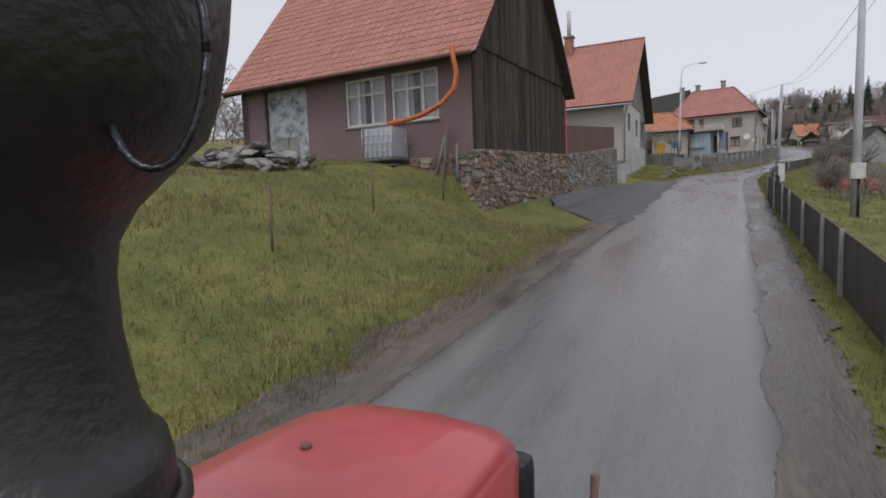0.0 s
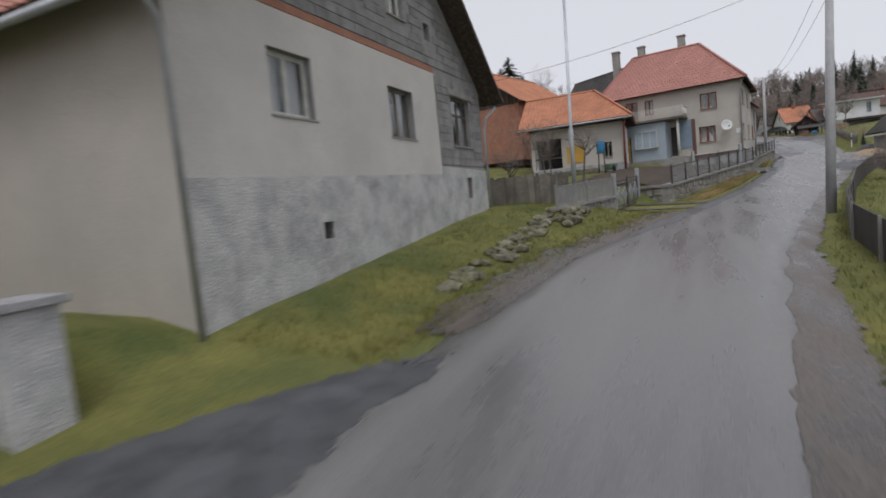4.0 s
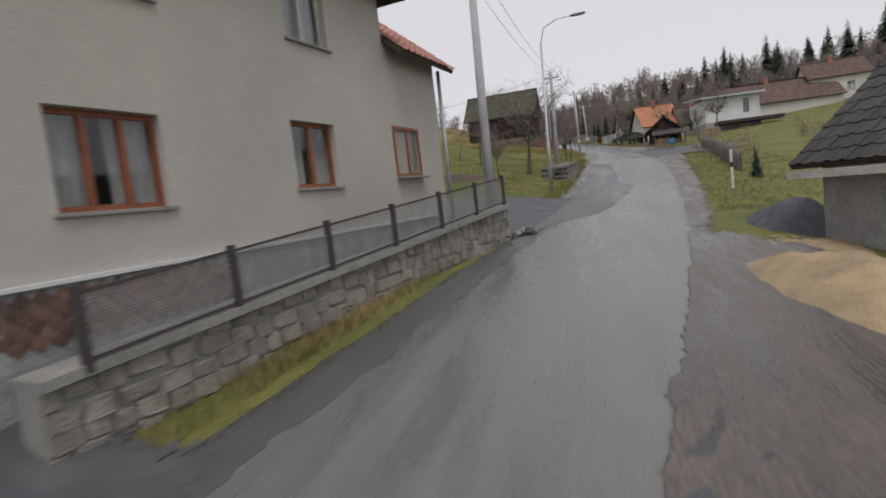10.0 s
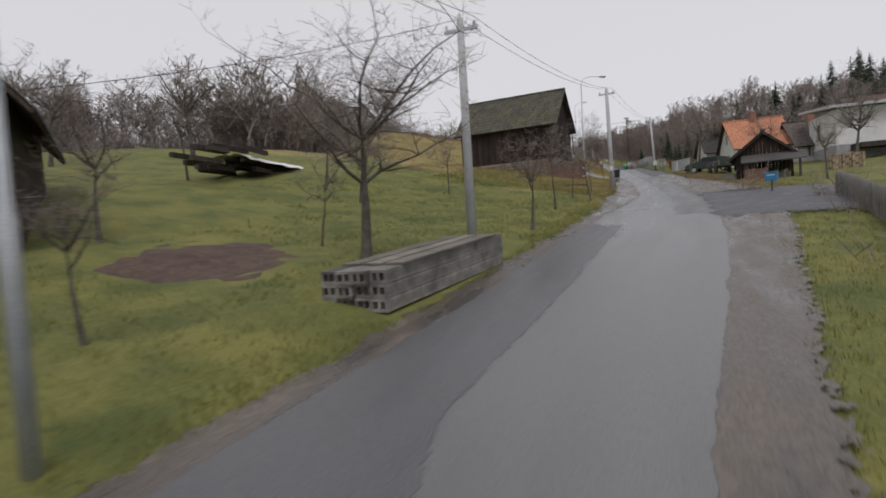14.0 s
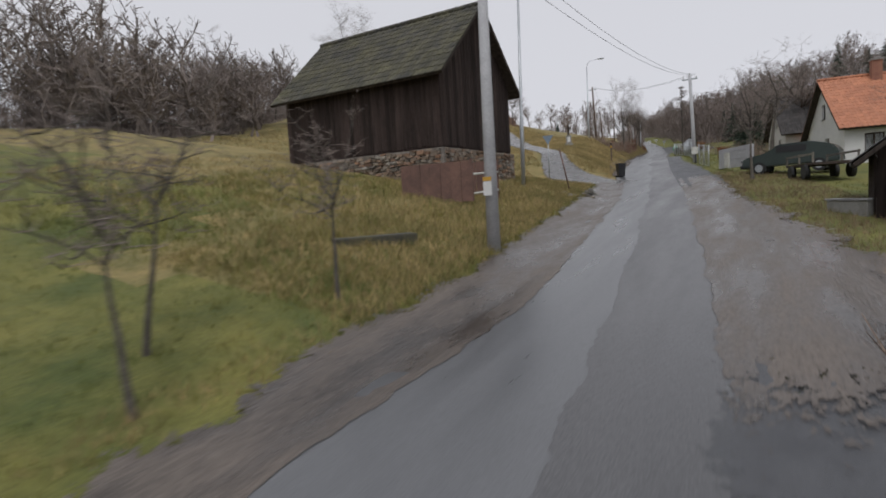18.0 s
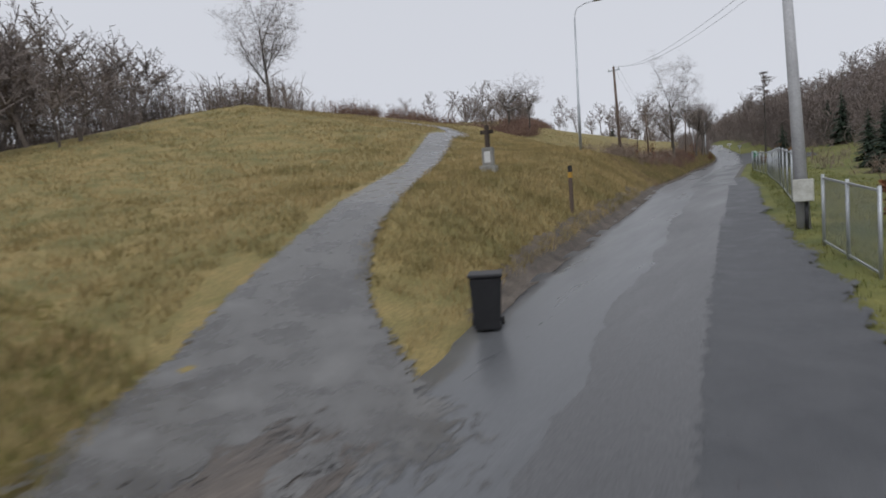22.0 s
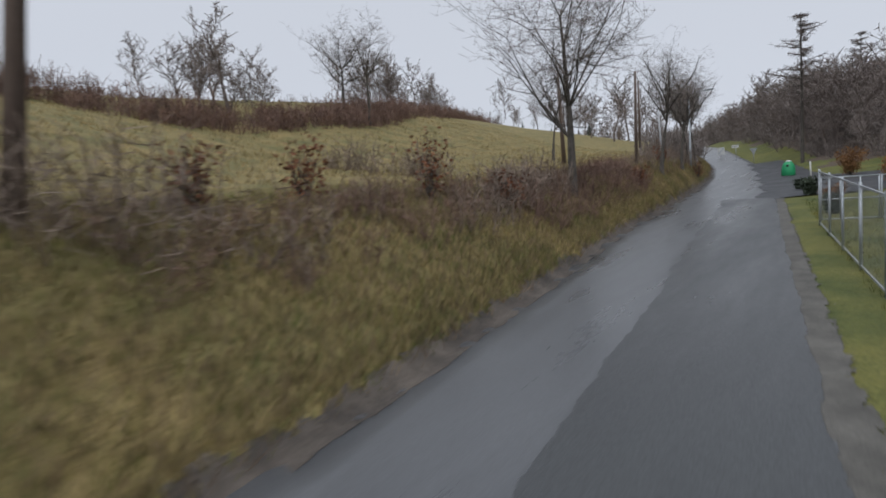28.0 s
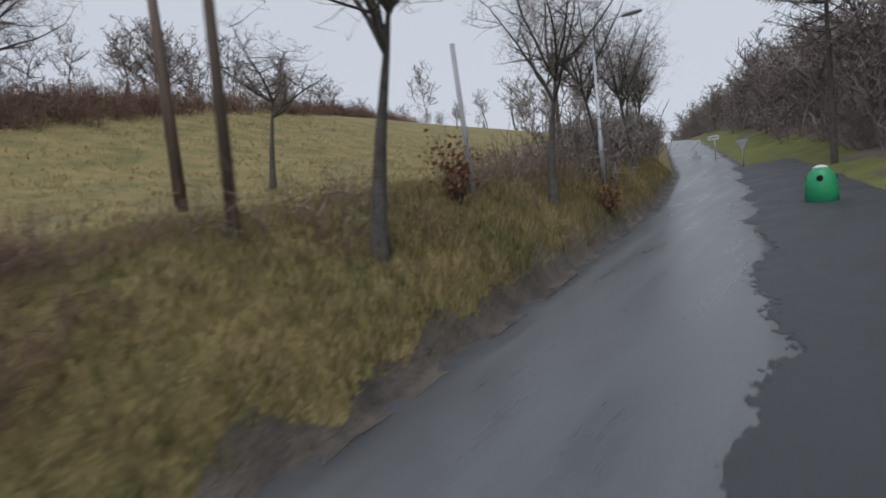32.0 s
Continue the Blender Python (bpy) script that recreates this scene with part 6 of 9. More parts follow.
# ---- farmstead beyond: white house with an orange roof, shed, modern house ----
def white_house(at, ang, W, D, eave, rise, wall_m, roof_m, label, wins, axis="x", gw=()):
    h = thing("house", label, "house", at, ang)
    t = 0.35
    for w in ("front", "right", "back", "left"):
        M, L = side(W, D, w)
        bm = bmesh.new()
        holes = wins if w == "front" else gw if w == "left" else []
        if w in ("front", "back"):
            wall_mesh(bm, M, L, [(0, eave), (L, eave)], holes, t)
        else:
            wall_mesh(bm, M @ pose(t, 0, 0), L - 2 * t, [(0, eave + t * rise / (L / 2)), (L / 2 - t, eave + rise), (L - 2 * t, eave + t * rise / (L / 2))], [(a - t, b, c, e) for a, b, c, e in holes], t)
        part("wall", bm, wall_m, h)
        for u, z, w_, hh in holes:
            window(h, M, u, z, w_, hh, M_FRAME_WH if wall_m != M_WHITE else M_WOOD_DK, bars=(2, 1))
    gable_roof(h, W, D, eave, rise, 0.45, 0.35, "x", roof_m, parts=(40, 0))
    ch = part("chimney", nbox(W * 0.45, W * 0.45 + 0.5, D / 2 - 0.6, D / 2 - 0.1, eave + rise - 0.6, eave + rise + 0.9), M_BRICK, h)
    part("chimney_cap", nbox(W * 0.45 - 0.06, W * 0.45 + 0.56, D / 2 - 0.66, D / 2 - 0.04, eave + rise + 0.903, eave + rise + 1.0), M_CONC, ch)
    return h


white_house((17.95, 165.3, 11.75), 8, 5.0, 8.6, 2.7, 3.0, M_WHITE, M_TILE_OR, "white farmhouse with a steep orange tiled roof", [(0.9, 1.0, 0.9, 1.2), (3.0, 1.0, 0.9, 1.2)], gw=[(2.0, 1.0, 0.9, 1.3), (4.6, 1.0, 0.9, 1.3), (3.85, 3.5, 0.8, 0.9)])
white_house((15.5, 174.4, 12.5), 10, 7, 5.6, 2.7, 2.5, M_CREAM, M_TILE_DK, "cream gabled cottage behind bare trees", [], gw=[(1.2, 1.0, 0.8, 1.2), (3.4, 1.0, 0.8, 1.2), (2.4, 3.2, 0.7, 0.8)])
white_house((23.0, 164.2, 11.9), 8, 4.0, 6.6, 2.1, 2.4, M_CREAM, mat("grey_brown_roof", (0.115, 0.09, 0.078), (0.075, 0.06, 0.053), rnd=0.25), "low plastered wing with a grey-brown roof", [(0.8, 0.9, 0.8, 1.1)])
white_house((28.8, 168.5, 12.6), 4, 16, 8, 3.2, 3.0, M_CREAM, mat("brown_weathered_roof", (0.14, 0.085, 0.07), (0.09, 0.06, 0.05), rnd=0.25), "long farm building with a brown roof", [])


def open_shed():
    h = thing("shed", "black-brown timber shed with a lean-to roof in front", "shed", (16.45, 144.6, 10.4), -6)
    W, D, eave, rise = 3.2, 4.4, 1.75, 1.3
    for x, y in ((0.1, 0.1), (W - 0.1, 0.1), (0.1, D - 0.1), (W - 0.1, D - 0.1), (0.55, -1.15), (1.75, -1.15), (W + 0.35, -1.15)):
        part("post", nbox(x - 0.07, x + 0.07, y - 0.07, y + 0.07, -0.4, eave if y > 0 else 1.12), M_WOOD_DK, h)
    M, L = side(W, D, "front")
    boards(h, M, 0.9, [(0, eave), (0.9, eave)], -0.3, M_WOOD_BARN, 0.2, seed=51)
    boards(h, M, L, [(0, eave + 0.02), (L / 2, eave + rise), (L, eave + 0.02)], eave - 0.25, M_WOOD_BARN, 0.22, seed=52)
    for w in ("left", "back", "right"):
        M, L = side(W, D, w)
        boards(h, M, L, [(0, eave), (L, eave)], -0.3, M_WOOD_BARN, 0.22, seed=53)
    gable_roof(h, W, D, eave, rise, 0.45, 0.35, "y", M_TILE_DK, tw=0.32, tl=0.4)
    bm = bmesh.new()
    hexa(bm, [(0.3, -1.4, 1.12), (W + 0.7, -1.4, 1.12), (W + 0.7, -0.05, 1.66), (0.3, -0.05, 1.66), (0.3, -1.4, 1.18), (W + 0.7, -1.4, 1.18), (W + 0.7, -0.05, 1.72), (0.3, -0.05, 1.72)])
    part("lean_to_roof", bm, M_TILE_DK, h)
    boards(h, pose(0.5, -1.2, 0), 1.3, [(0, 0.72), (1.3, 0.72)], -0.3, MATS["rusty_sheet"], 0.16, seed=54)
    for i in range(9):
        part("stored_board", nbox(1.9 + 0.13 * i, 2.0 + 0.13 * i, -0.9, -0.8, -0.2, 0.5 + 0.06 * (i * 5 % 4), pose(0, 0, 0, 6, 0, 0)), M_WOOD_GR, h)
    return h


open_shed()
low = thing("garden_wall", "low pale concrete wall beside the dark shed", "wall", (15.6, 146.1, 10.45), -62)
part("wall_body", nbox(0, 1.5, 0, 0.22, -0.3, 0.55, None, bevel=0.02), M_CONC, low)
part("coping", nbox(-0.04, 1.54, -0.03, 0.25, 0.553, 0.6, None, bevel=0.01), M_CEMENT, low)
pb = thing("post_box", "bright blue post box on a thin post in the lawn", "post box", (16.95, 131.7, land(16.95, 131.7)), -20)
part("post", ntube([(0, 0, -0.2), (0, 0, 0.5)], 0.03, 8), M_DKFENCE, pb)
part("box", nbox(-0.25, 0.25, -0.15, 0.15, 0.5, 0.88, None, bevel=0.02), M_BLUE, pb)
part("lid", nbox(-0.27, 0.27, -0.17, 0.17, 0.882, 0.92, None, bevel=0.01), M_BLUE, pb)
part("slot", nbox(-0.16, 0.16, -0.156, -0.15, 0.76, 0.79), M_WHITE, pb)


def modern_house():
    h = thing("house", "white flat-roofed modern house on the slope", "house", (24.9, 158.5, 13.2), 6)
    W, D, H = 6.6, 7, 3.0
    for w, holes in (("front", [(4.6, 0.9, 0.7, 1.7)]), ("right", []), ("back", []), ("left", [(2, 0.9, 1.2, 1.4)])):
        M, L = side(W, D, w)
        bm = bmesh.new()
        wall_mesh(bm, M if w in ("front", "back") else M @ pose(0.3, 0, 0), L if w in ("front", "back") else L - 0.6, [(0, H), (L if w in ("front", "back") else L - 0.6, H)], holes if w == "front" else [(a - 0.3, b, c, e) for a, b, c, e in holes], 0.3)
        part("wall", bm, M_WHITE, h)
        for u, z, w_, hh in holes:
            window(h, M, u, z, w_, hh, M_BLUE if w == "front" else M_DKFENCE, bars=(1, 1))
    part("plinth", nbox(-0.02, W + 0.02, -0.02, D, -3.5, -0.002), M_CEMENT, h)
    bm = bmesh.new()
    hexa(bm, [(-0.7, -0.8, H + 0.02), (W + 0.5, -0.8, H + 0.02), (W + 0.5, D + 0.5, H + 0.75), (-0.7, D + 0.5, H + 0.75), (-0.7, -0.8, H + 0.25), (W + 0.5, -0.8, H + 0.25), (W + 0.5, D + 0.5, H + 0.95), (-0.7, D + 0.5, H + 0.95)])
    part("roof", bm, M_GALV, h)
    part("terrace", nbox(1.0, W + 2.0, -2.2, -0.03, -0.5, -0.1), M_WOOD_DK, h)
    return h


modern_house()
white_house((41.5, 172, land(43, 174)), -3, 7.5, 7, 20.9 - 2.4 - land(43, 174), 2.4, M_CREAM, MATS["brown_weathered_roof"], "pale house with a brown roof high on the slope", [(2.0, 1.2, 1.0, 1.2), (4.6, 1.2, 1.0, 1.2)])


# ---- second dark barn behind the garden ----
def stone_barn():
    W, D, zb = 9.4, 9, 8.5
    h = thing("barn", "dark boarded barn on a grey stone base", "barn", (-7.6, 102.8, zb), 55)
    eave, rise, t = 4.9, 5.6, 0.3
    for w in ("front", "right", "back", "left"):
        M, L = side(W, D, w)
        bm = bmesh.new()
        tops = [(0, eave), (L / 2, eave + rise), (L, eave)]
        if w in ("front", "back"):
            wall_mesh(bm, M, L, tops, [(6.6, 0.2, 0.9, 1.8)] if w == "front" else [], t)
        else:
            wall_mesh(bm, M @ pose(t, 0, 0), L - 2 * t, [(0, eave), (L - 2 * t, eave)], [], t)
        part("wall", bm, M_BLOCK if w == "front" else M_WOOD_DK, h)
    M, L = side(W, D, "front")
    boards(h, M, L, [(0, eave + 0.02), (L / 2, eave + rise), (L, eave + 0.02)], 2.1, M_WOOD_BARN, 0.24, seed=61)
    stones(h, M, L, [(0, 2.0), (6.55, 2.0), (6.58, 0.1), (7.52, 0.1), (7.55, 2.0), (L, 2.0)], [(0, -0.1), (L, -0.1)], M_BLOCK, 0.3, (0.4, 0.7), 60, 62, 0.03)
    part("leaning_board", nbox(7.7, 8.1, -0.35, -0.3, 0.1, 2.4, pose(0, 0, 0, -6)), M_CONC, h)
    gable_roof(h, W, D, eave, rise, 0.7, 0.6, "y", M_TILE_DK)
    return h


stone_barn()
for W_, at_ in ((1.7, (2.7, 103.2, 7.35)),):
    w = thing("well_slab", "low grey concrete well with a plank cover", "well", at_, 12)
    part("ring", nbox(-W_ / 2, W_ / 2, -0.6, 0.6, -0.2, 0.35, None, bevel=0.03), M_CONC, w)
    for i in range(5):
        part("plank", nbox(-W_ / 2 - 0.05, W_ / 2 + 0.05, -0.62 + i * 0.25, -0.39 + i * 0.25, 0.352, 0.4), M_WOOD_GR, w)

# ---- poles, lamps and wires ----


def gz(x, y):
    return land(x, y)


def utility_pole(x, y, top, lean=(0, 0), material=M_POLE, r=(0.15, 0.1), arm=True, label="round grey concrete utility pole", box_z=None):
    z = gz(x, y) - 0.15
    p = thing("utility_pole", label, "utility pole", (x, y, z))
    h = top - z
    part("shaft", ntube([(0, 0, -0.3), (lean[0] * 0.5, lean[1] * 0.5, h * 0.5), (lean[0], lean[1], h)], [r[0], (r[0] + r[1]) / 2, r[1]], 12), material, p)
    if arm:
        part("crossarm", nbox(lean[0] - 0.5, lean[0] + 0.5, lean[1] - 0.04, lean[1] + 0.04, h - 0.35, h - 0.26), M_GALV, p)
        for s in (-0.42, 0, 0.42):
            bm = bmesh.new()
            lathe(bm, [(0.03, 0), (0.05, 0.05), (0.035, 0.08), (0.05, 0.11), (0.02, 0.16)], 10, Matrix.Translation((lean[0] + s, lean[1], h - 0.26 if s else h)))
            part("insulator", bm, M_WHITE, p)
    if box_z:
        part("meter_box", nbox(-0.2, 0.2, -0.3, -0.12, box_z - z, box_z - z + 0.5, None, bevel=0.02), M_FRAME_WH, p, "white cable box")
        part("cable_conduit", ntube([(0.05, -0.16, 0), (0.05, -0.16, box_z - z)], 0.04, 8), M_BLACK, p)
    return Vector((x + lean[0], y + lean[1], top))


def street_lamp(x, y, top, reach, head_z, lean=(0, 0)):
    z = gz(x, y) - 0.1
    h = top - z
    p = thing("street_lamp", "slim galvanised street lamp with a curved arm", "street lamp", (x, y, z), group="street lamps along the road")
    part("pole", ntube([(0, 0, -0.3), (lean[0] * .3, lean[1] * .3, h * 0.35), (lean[0] * .35, lean[1] * .35, h * 0.36), (lean[0], lean[1], h)], [0.085, 0.085, 0.06, 0.045], 12), M_GALV, p)
    hz = head_z - z
    part("arm", ntube([(lean[0], lean[1], h), (lean[0] + reach[0] * 0.12, lean[1] + reach[1] * 0.12, h + (hz - h) * 0.7), (lean[0] + reach[0] * 0.5, lean[1] + reach[1] * 0.5, hz - 0.02), (lean[0] + reach[0], lean[1] + reach[1], hz)], 0.022, 8), M_GALV, p)
    m = Matrix.Translation((lean[0] + reach[0], lean[1] + reach[1], hz)) @ Euler((0, 0, math.atan2(reach[1], reach[0]))).to_matrix().to_4x4()
    bm = bmesh.new()
    lathe(bm, [(0.02, -0.35), (0.09, -0.3), (0.13, -0.1), (0.14, 0.15), (0.1, 0.32), (0.02, 0.36)], 12, m @ pose(0.2, 0, 0, 0, 90, 0) @ Matrix.Diagonal((0.55, 1, 1, 1)))
    part("lamp_head", bm, M_GALV, p)


PT = [utility_pole(4.0, 22, 8.2, material=M_POLE, box_z=2.6, arm=False),
      utility_pole(4.6, 56.0, 11.0, (0.25, 0.2), arm=False),
      utility_pole(6.95, 94.5, 13.4, (0.1, 0.0), arm=False),
      utility_pole(7.75, 116.8, 14.8, (0.1, 0), label="round concrete utility pole in the orchard"),
      utility_pole(9.0, 139.1, 16.9, (-0.1, 0.3), label="square-topped concrete utility pole with a sticker"),
      utility_pole(9.95, 171.4, 19.6, (-0.3, 0.6), box_z=13.95),
      utility_pole(-4.9, 202.6, 25.7, (-0.6, 0.9), M_WOOD_POLE, (0.14, 0.09), label="leaning brown timber utility pole"),
      utility_pole(-11.6, 233, 26.2, (-0.2, 0), M_WOOD_POLE, (0.14, 0.09), label="brown timber utility pole in the meadow")]
utility_pole(-6.45, 230.9, 24.9, (0.1, 0), M_WOOD_POLE, (0.09, 0.06), arm=False, label="thin dark timber pole by the bank")
utility_pole(-16, 262, 31, (0, 0), M_WOOD_POLE, (0.14, 0.09), label="brown timber utility pole in the meadow")
st = thing("pole_sticker", "white paper notice stuck round the pole", "notice", (9.0, 139.1, 11.65))
part("paper", nbox(-0.1, 0.1, -0.17, -0.165, 0, 0.3), M_WHITE, st)
part("tape", nbox(-0.1, 0.1, -0.172, -0.168, 0.31, 0.4), M_YELLOW, st)
street_lamp(-3.33, 57.5, 13.0, (1.6, 0.1), 13.9, (0.2, 0))
street_lamp(8.0, 104.9, 13.9, (1.5, -0.2), 14.8, (0.15, 0))
street_lamp(5.5, 149.8, 19.7, (1.4, 1.4), 20.5, (0.1, 0.1))
street_lamp(-1.5, 186.1, 24.6, (1.2, 0.1), 25.2, (0.05, 0))
street_lamp(-7.2, 246, 25.5, (1.2, 0), 26.0)


def cable(a, b, sag, side_=0.0):
    bm = bmesh.new()
    pts = []
    for i in range(13):
        t = i / 12
        p = a.lerp(b, t)
        pts.append((p.x + side_, p.y, p.z - 4 * sag * t * (1 - t)))
    tube(bm, pts, 0.008, 4, caps=False)
    solid("overhead_wire", bm, M_BLACK, "thin black overhead wire between the poles", "wire", group="overhead wires", kind="")


for a, b in zip(PT, PT[1:]):
    cable(a, b, (b - a).length * 0.02)
    if (b - a).length < 45:
        cable(a, b, (b - a).length * 0.022, 0.4)
cable(PT[2], Vector((4.4, 83, 11.2)), 0.25)
cable(PT[1], Vector((-5.8, 55, 9.2)), 0.3)
cable(PT[3], Vector((0.5, 107, 12)), 0.3)

# ---- fences on the right of the road ----


def plank_fence(pts, h, label, material, w=0.9):
    f = thing("fence", label, "fence")
    for (p, q) in zip(pts, pts[1:]):
        M, L = frame_to(p, q)
        n = max(1, round(L / w))
        for i in range(n):
            a, b = L * i / n, L * (i + 1) / n
            m = M @ Vector(((a + b) / 2, 0, 0))
            z0, z1 = gz(*(M @ Vector((a, 0, 0)))[:2]), gz(*(M @ Vector((b, 0, 0)))[:2])
            bm = bmesh.new()
            hexa(bm, [M @ Vector(v) for v in ((a + 0.01, 0, z0), (b - 0.01, 0, z1), (b - 0.01, 0.025, z1), (a + 0.01, 0.025, z0), (a + 0.01, 0, z0 + h), (b - 0.01, 0, z1 + h), (b - 0.01, 0.025, z1 + h), (a + 0.01, 0.025, z0 + h))])
            part("panel", bm, material, f)
            if i % 3 == 0:
                part("post", nbox(a - 0.05, a + 0.05, -0.06, -0.005, z0 - 0.1, z0 + h + 0.05, M), M_CONC, f)
    return f


plank_fence([(1.75, 24.6), (1.72, 17), (1.7, 10), (1.75, 2), (1.6, -10)], 0.95, "dark brown panel fence along the road", M_DKFENCE)
plank_fence([(3.3, 39.6), (2.6, 34), (2.2, 29.5), (2.1, 24.7)], 0.95, "dark brown panel fence with concrete posts", M_DKFENCE)
gp = thing("gate_pillar", "square white-plastered pillar with a cap", "pillar", (3.5, 40.3, gz(3.5, 40.3)))
part("shaft", nbox(-0.2, 0.2, -0.2, 0.2, -0.2, 1.15, None, bevel=0.015), M_WHITE, gp)
part("cap", nbox(-0.27, 0.27, -0.27, 0.27, 1.152, 1.24, None, bevel=0.02), M_CEMENT, gp)
plank_fence([(5.65, 58.4), (4.85, 55), (4.1, 51), (3.9, 46), (3.6, 41)], 0.8, "dark weathered garden fence", M_DKFENCE)
plank_fence([(10.9, 76.6), (9.0, 71), (7.2, 65), (5.75, 58.7)], 0.8, "dark weathered garden fence", M_DKFENCE)
plank_fence([(18.9, 129), (18.3, 122), (17.6, 116), (16.9, 110.5), (16.5, 107)], 0.85, "dark weathered picket fence round a garden", M_WOOD_DK, w=0.14)

FG = "wire fence along the hill road"
zz = lambda x, y: gz(x, y)
for (p, q, n) in (((9.6, 174.6), (8.3, 183.5), 4), ((8.3, 183.5), (7.0, 192.8), 4), ((7.0, 192.8), (5.7, 202.3), 4), ((5.7, 202.3), (3.65, 211), 4), ((3.65, 211), (2.35, 219.8), 4)):
    mesh_fence(p, q, zz(*p), zz(*q), 1.55, n, "pale galvanised wire mesh fence with steel posts", M_GALV, M_GALV, post=0.03, step=0.13, rail=True, r=0.008, round_post=True, group=FG)
for (p, q, n) in (((11.2, 166.6), (10.4, 169.3), 2),):
    mesh_fence(p, q, zz(*p), zz(*q), 1.3, n, "galvanised wire mesh panel", M_GALV, M_GALV, post=0.03, step=0.1, r=0.008, round_post=True, group=FG)
ga = thing("metal_gate", "pale galvanised double gate beside the fence", "gate", (2.35, 220.2, zz(2.35, 220.2)), 20)
for s in (0, 1):
    bm = bmesh.new()
    for u in (0.02 + s * 1.5, 0.5 + s * 1.5, 1.0 + s * 1.5, 1.46 + s * 1.5):
        tube(bm, [(u, 0, 0.1), (u, 0, 1.35)], 0.02, 6)
    for k in (0.12, 0.7, 1.33):
        tube(bm, [(0.02 + s * 1.5, 0, k), (1.46 + s * 1.5, 0, k)], 0.02, 6)
    part("gate_leaf", bm, M_GALV, ga)
bw = thing("block_wall", "low pale concrete block wall with a meter niche", "wall", (11.9, 164.2, zz(11.9, 164.2)), -62)
for i in range(7):
    for j in range(5):
        part("block", nbox(i * 0.5 + 0.006, i * 0.5 + 0.494, 0, 0.2, j * 0.22 + 0.005, j * 0.22 + 0.215), M_POLE, bw)
part("meter_box", nbox(0.9, 1.35, -0.12, -0.002, 0.0, 0.85, None, bevel=0.015), M_FRAME_WH, bw)

# ---- wheelie bin ----
bn = thing("wheelie_bin", "black plastic wheelie bin at the lane's mouth", "bin", (6.6, 163.05, gz(6.6, 163.05) - 0.02), 31)
bm = bmesh.new()
hexa(bm, [(-0.23, -0.25, 0.06), (0.23, -0.25, 0.06), (0.23, 0.22, 0.06), (-0.23, 0.22, 0.06), (-0.29, -0.33, 0.98), (0.29, -0.33, 0.98), (0.29, 0.33, 0.98), (-0.29, 0.33, 0.98)])
bmesh.ops.bevel(bm, geom=list(bm.edges), offset=0.02, segments=2, affect="EDGES")
part("body", bm, M_BLACK, bn)
part("lid", nbox(-0.31, 0.31, -0.36, 0.36, 0.985, 1.05, None, bevel=0.025), M_BLACK, bn)
part("handle", ntube([(-0.25, 0.4, 1.0), (0.25, 0.4, 1.0)], 0.018, 8), M_BLACK, bn)
for s in (-0.27, 0.27):
    part("wheel", ntube([(s - 0.03, 0.27, 0.1), (s + 0.03, 0.27, 0.1)], 0.1, 14), M_RUBBER, bn)
bn.matrix_basis = bn.matrix_basis @ Matrix.Diagonal((0.8, 0.8, 0.82, 1))

# ---- yield sign seen from behind, leaning stake ----
sg = thing("road_sign", "grey back of a triangular road sign on a post", "road sign", (4.5, 156.0, gz(4.5, 156.0) - 0.1), 6)
part("post", ntube([(0, 0, 0), (0, 0, 2.4)], 0.025, 10), M_GALV, sg)
bm = bmesh.new()
tri = [(-0.28, 2.45), (0.28, 2.45), (0, 1.98)]
a = [bm.verts.new((x, -0.05, z)) for x, z in tri]
b = [bm.verts.new((x, -0.035, z)) for x, z in tri]
bm.faces.new(a), bm.faces.new(b[::-1])
for i in range(3):
    bm.faces.new((a[i], b[i], b[(i + 1) % 3], a[(i + 1) % 3]))
part("plate", bm, M_SIGNBLUE, sg)
solid("stake", ntube([(6.8, 151.9, 11.8), (6.45, 151.8, 13.6)], 0.03, 6), M_RUST, "thin leaning rusty stake in the grass", "stake")
mk = thing("marker_post", "brown wooden snow marker post with a yellow band", "marker post", (3.95, 172.2, gz(3.95, 172.2) - 0.1))
part("shaft", nbox(-0.045, 0.045, -0.045, 0.045, -0.2, 1.5), M_WOOD_POLE, mk)
part("band", nbox(-0.048, 0.048, -0.048, 0.048, 1.15, 1.32), M_YELLOW, mk)
part("tip", nbox(-0.047, 0.047, -0.047, 0.047, 1.33, 1.52), M_BLACK, mk)

# ---- wayside cross ----
sh = thing("wayside_cross", "dark weathered stone wayside cross on the grass", "wayside cross", (0.2, 173.6, gz(0.2, 173.6) - 0.1), 20)
part("plinth", nbox(-0.3, 0.3, -0.25, 0.25, -0.3, 0.3, None, bevel=0.03), M_STONE, sh)
part("pedestal", nbox(-0.2, 0.2, -0.17, 0.17, 0.302, 0.95, None, bevel=0.03), M_CONC, sh)
part("plaque", nbox(-0.11, 0.11, -0.185, -0.172, 0.4, 0.8), M_WHITE, sh)
part("shaft", nbox(-0.08, 0.08, -0.07, 0.07, 0.953, 1.75, None, bevel=0.02), M_WOOD_DK, sh)
part("crossbar", nbox(-0.24, 0.24, -0.06, 0.06, 1.45, 1.58, None, bevel=0.02), M_WOOD_DK, sh)

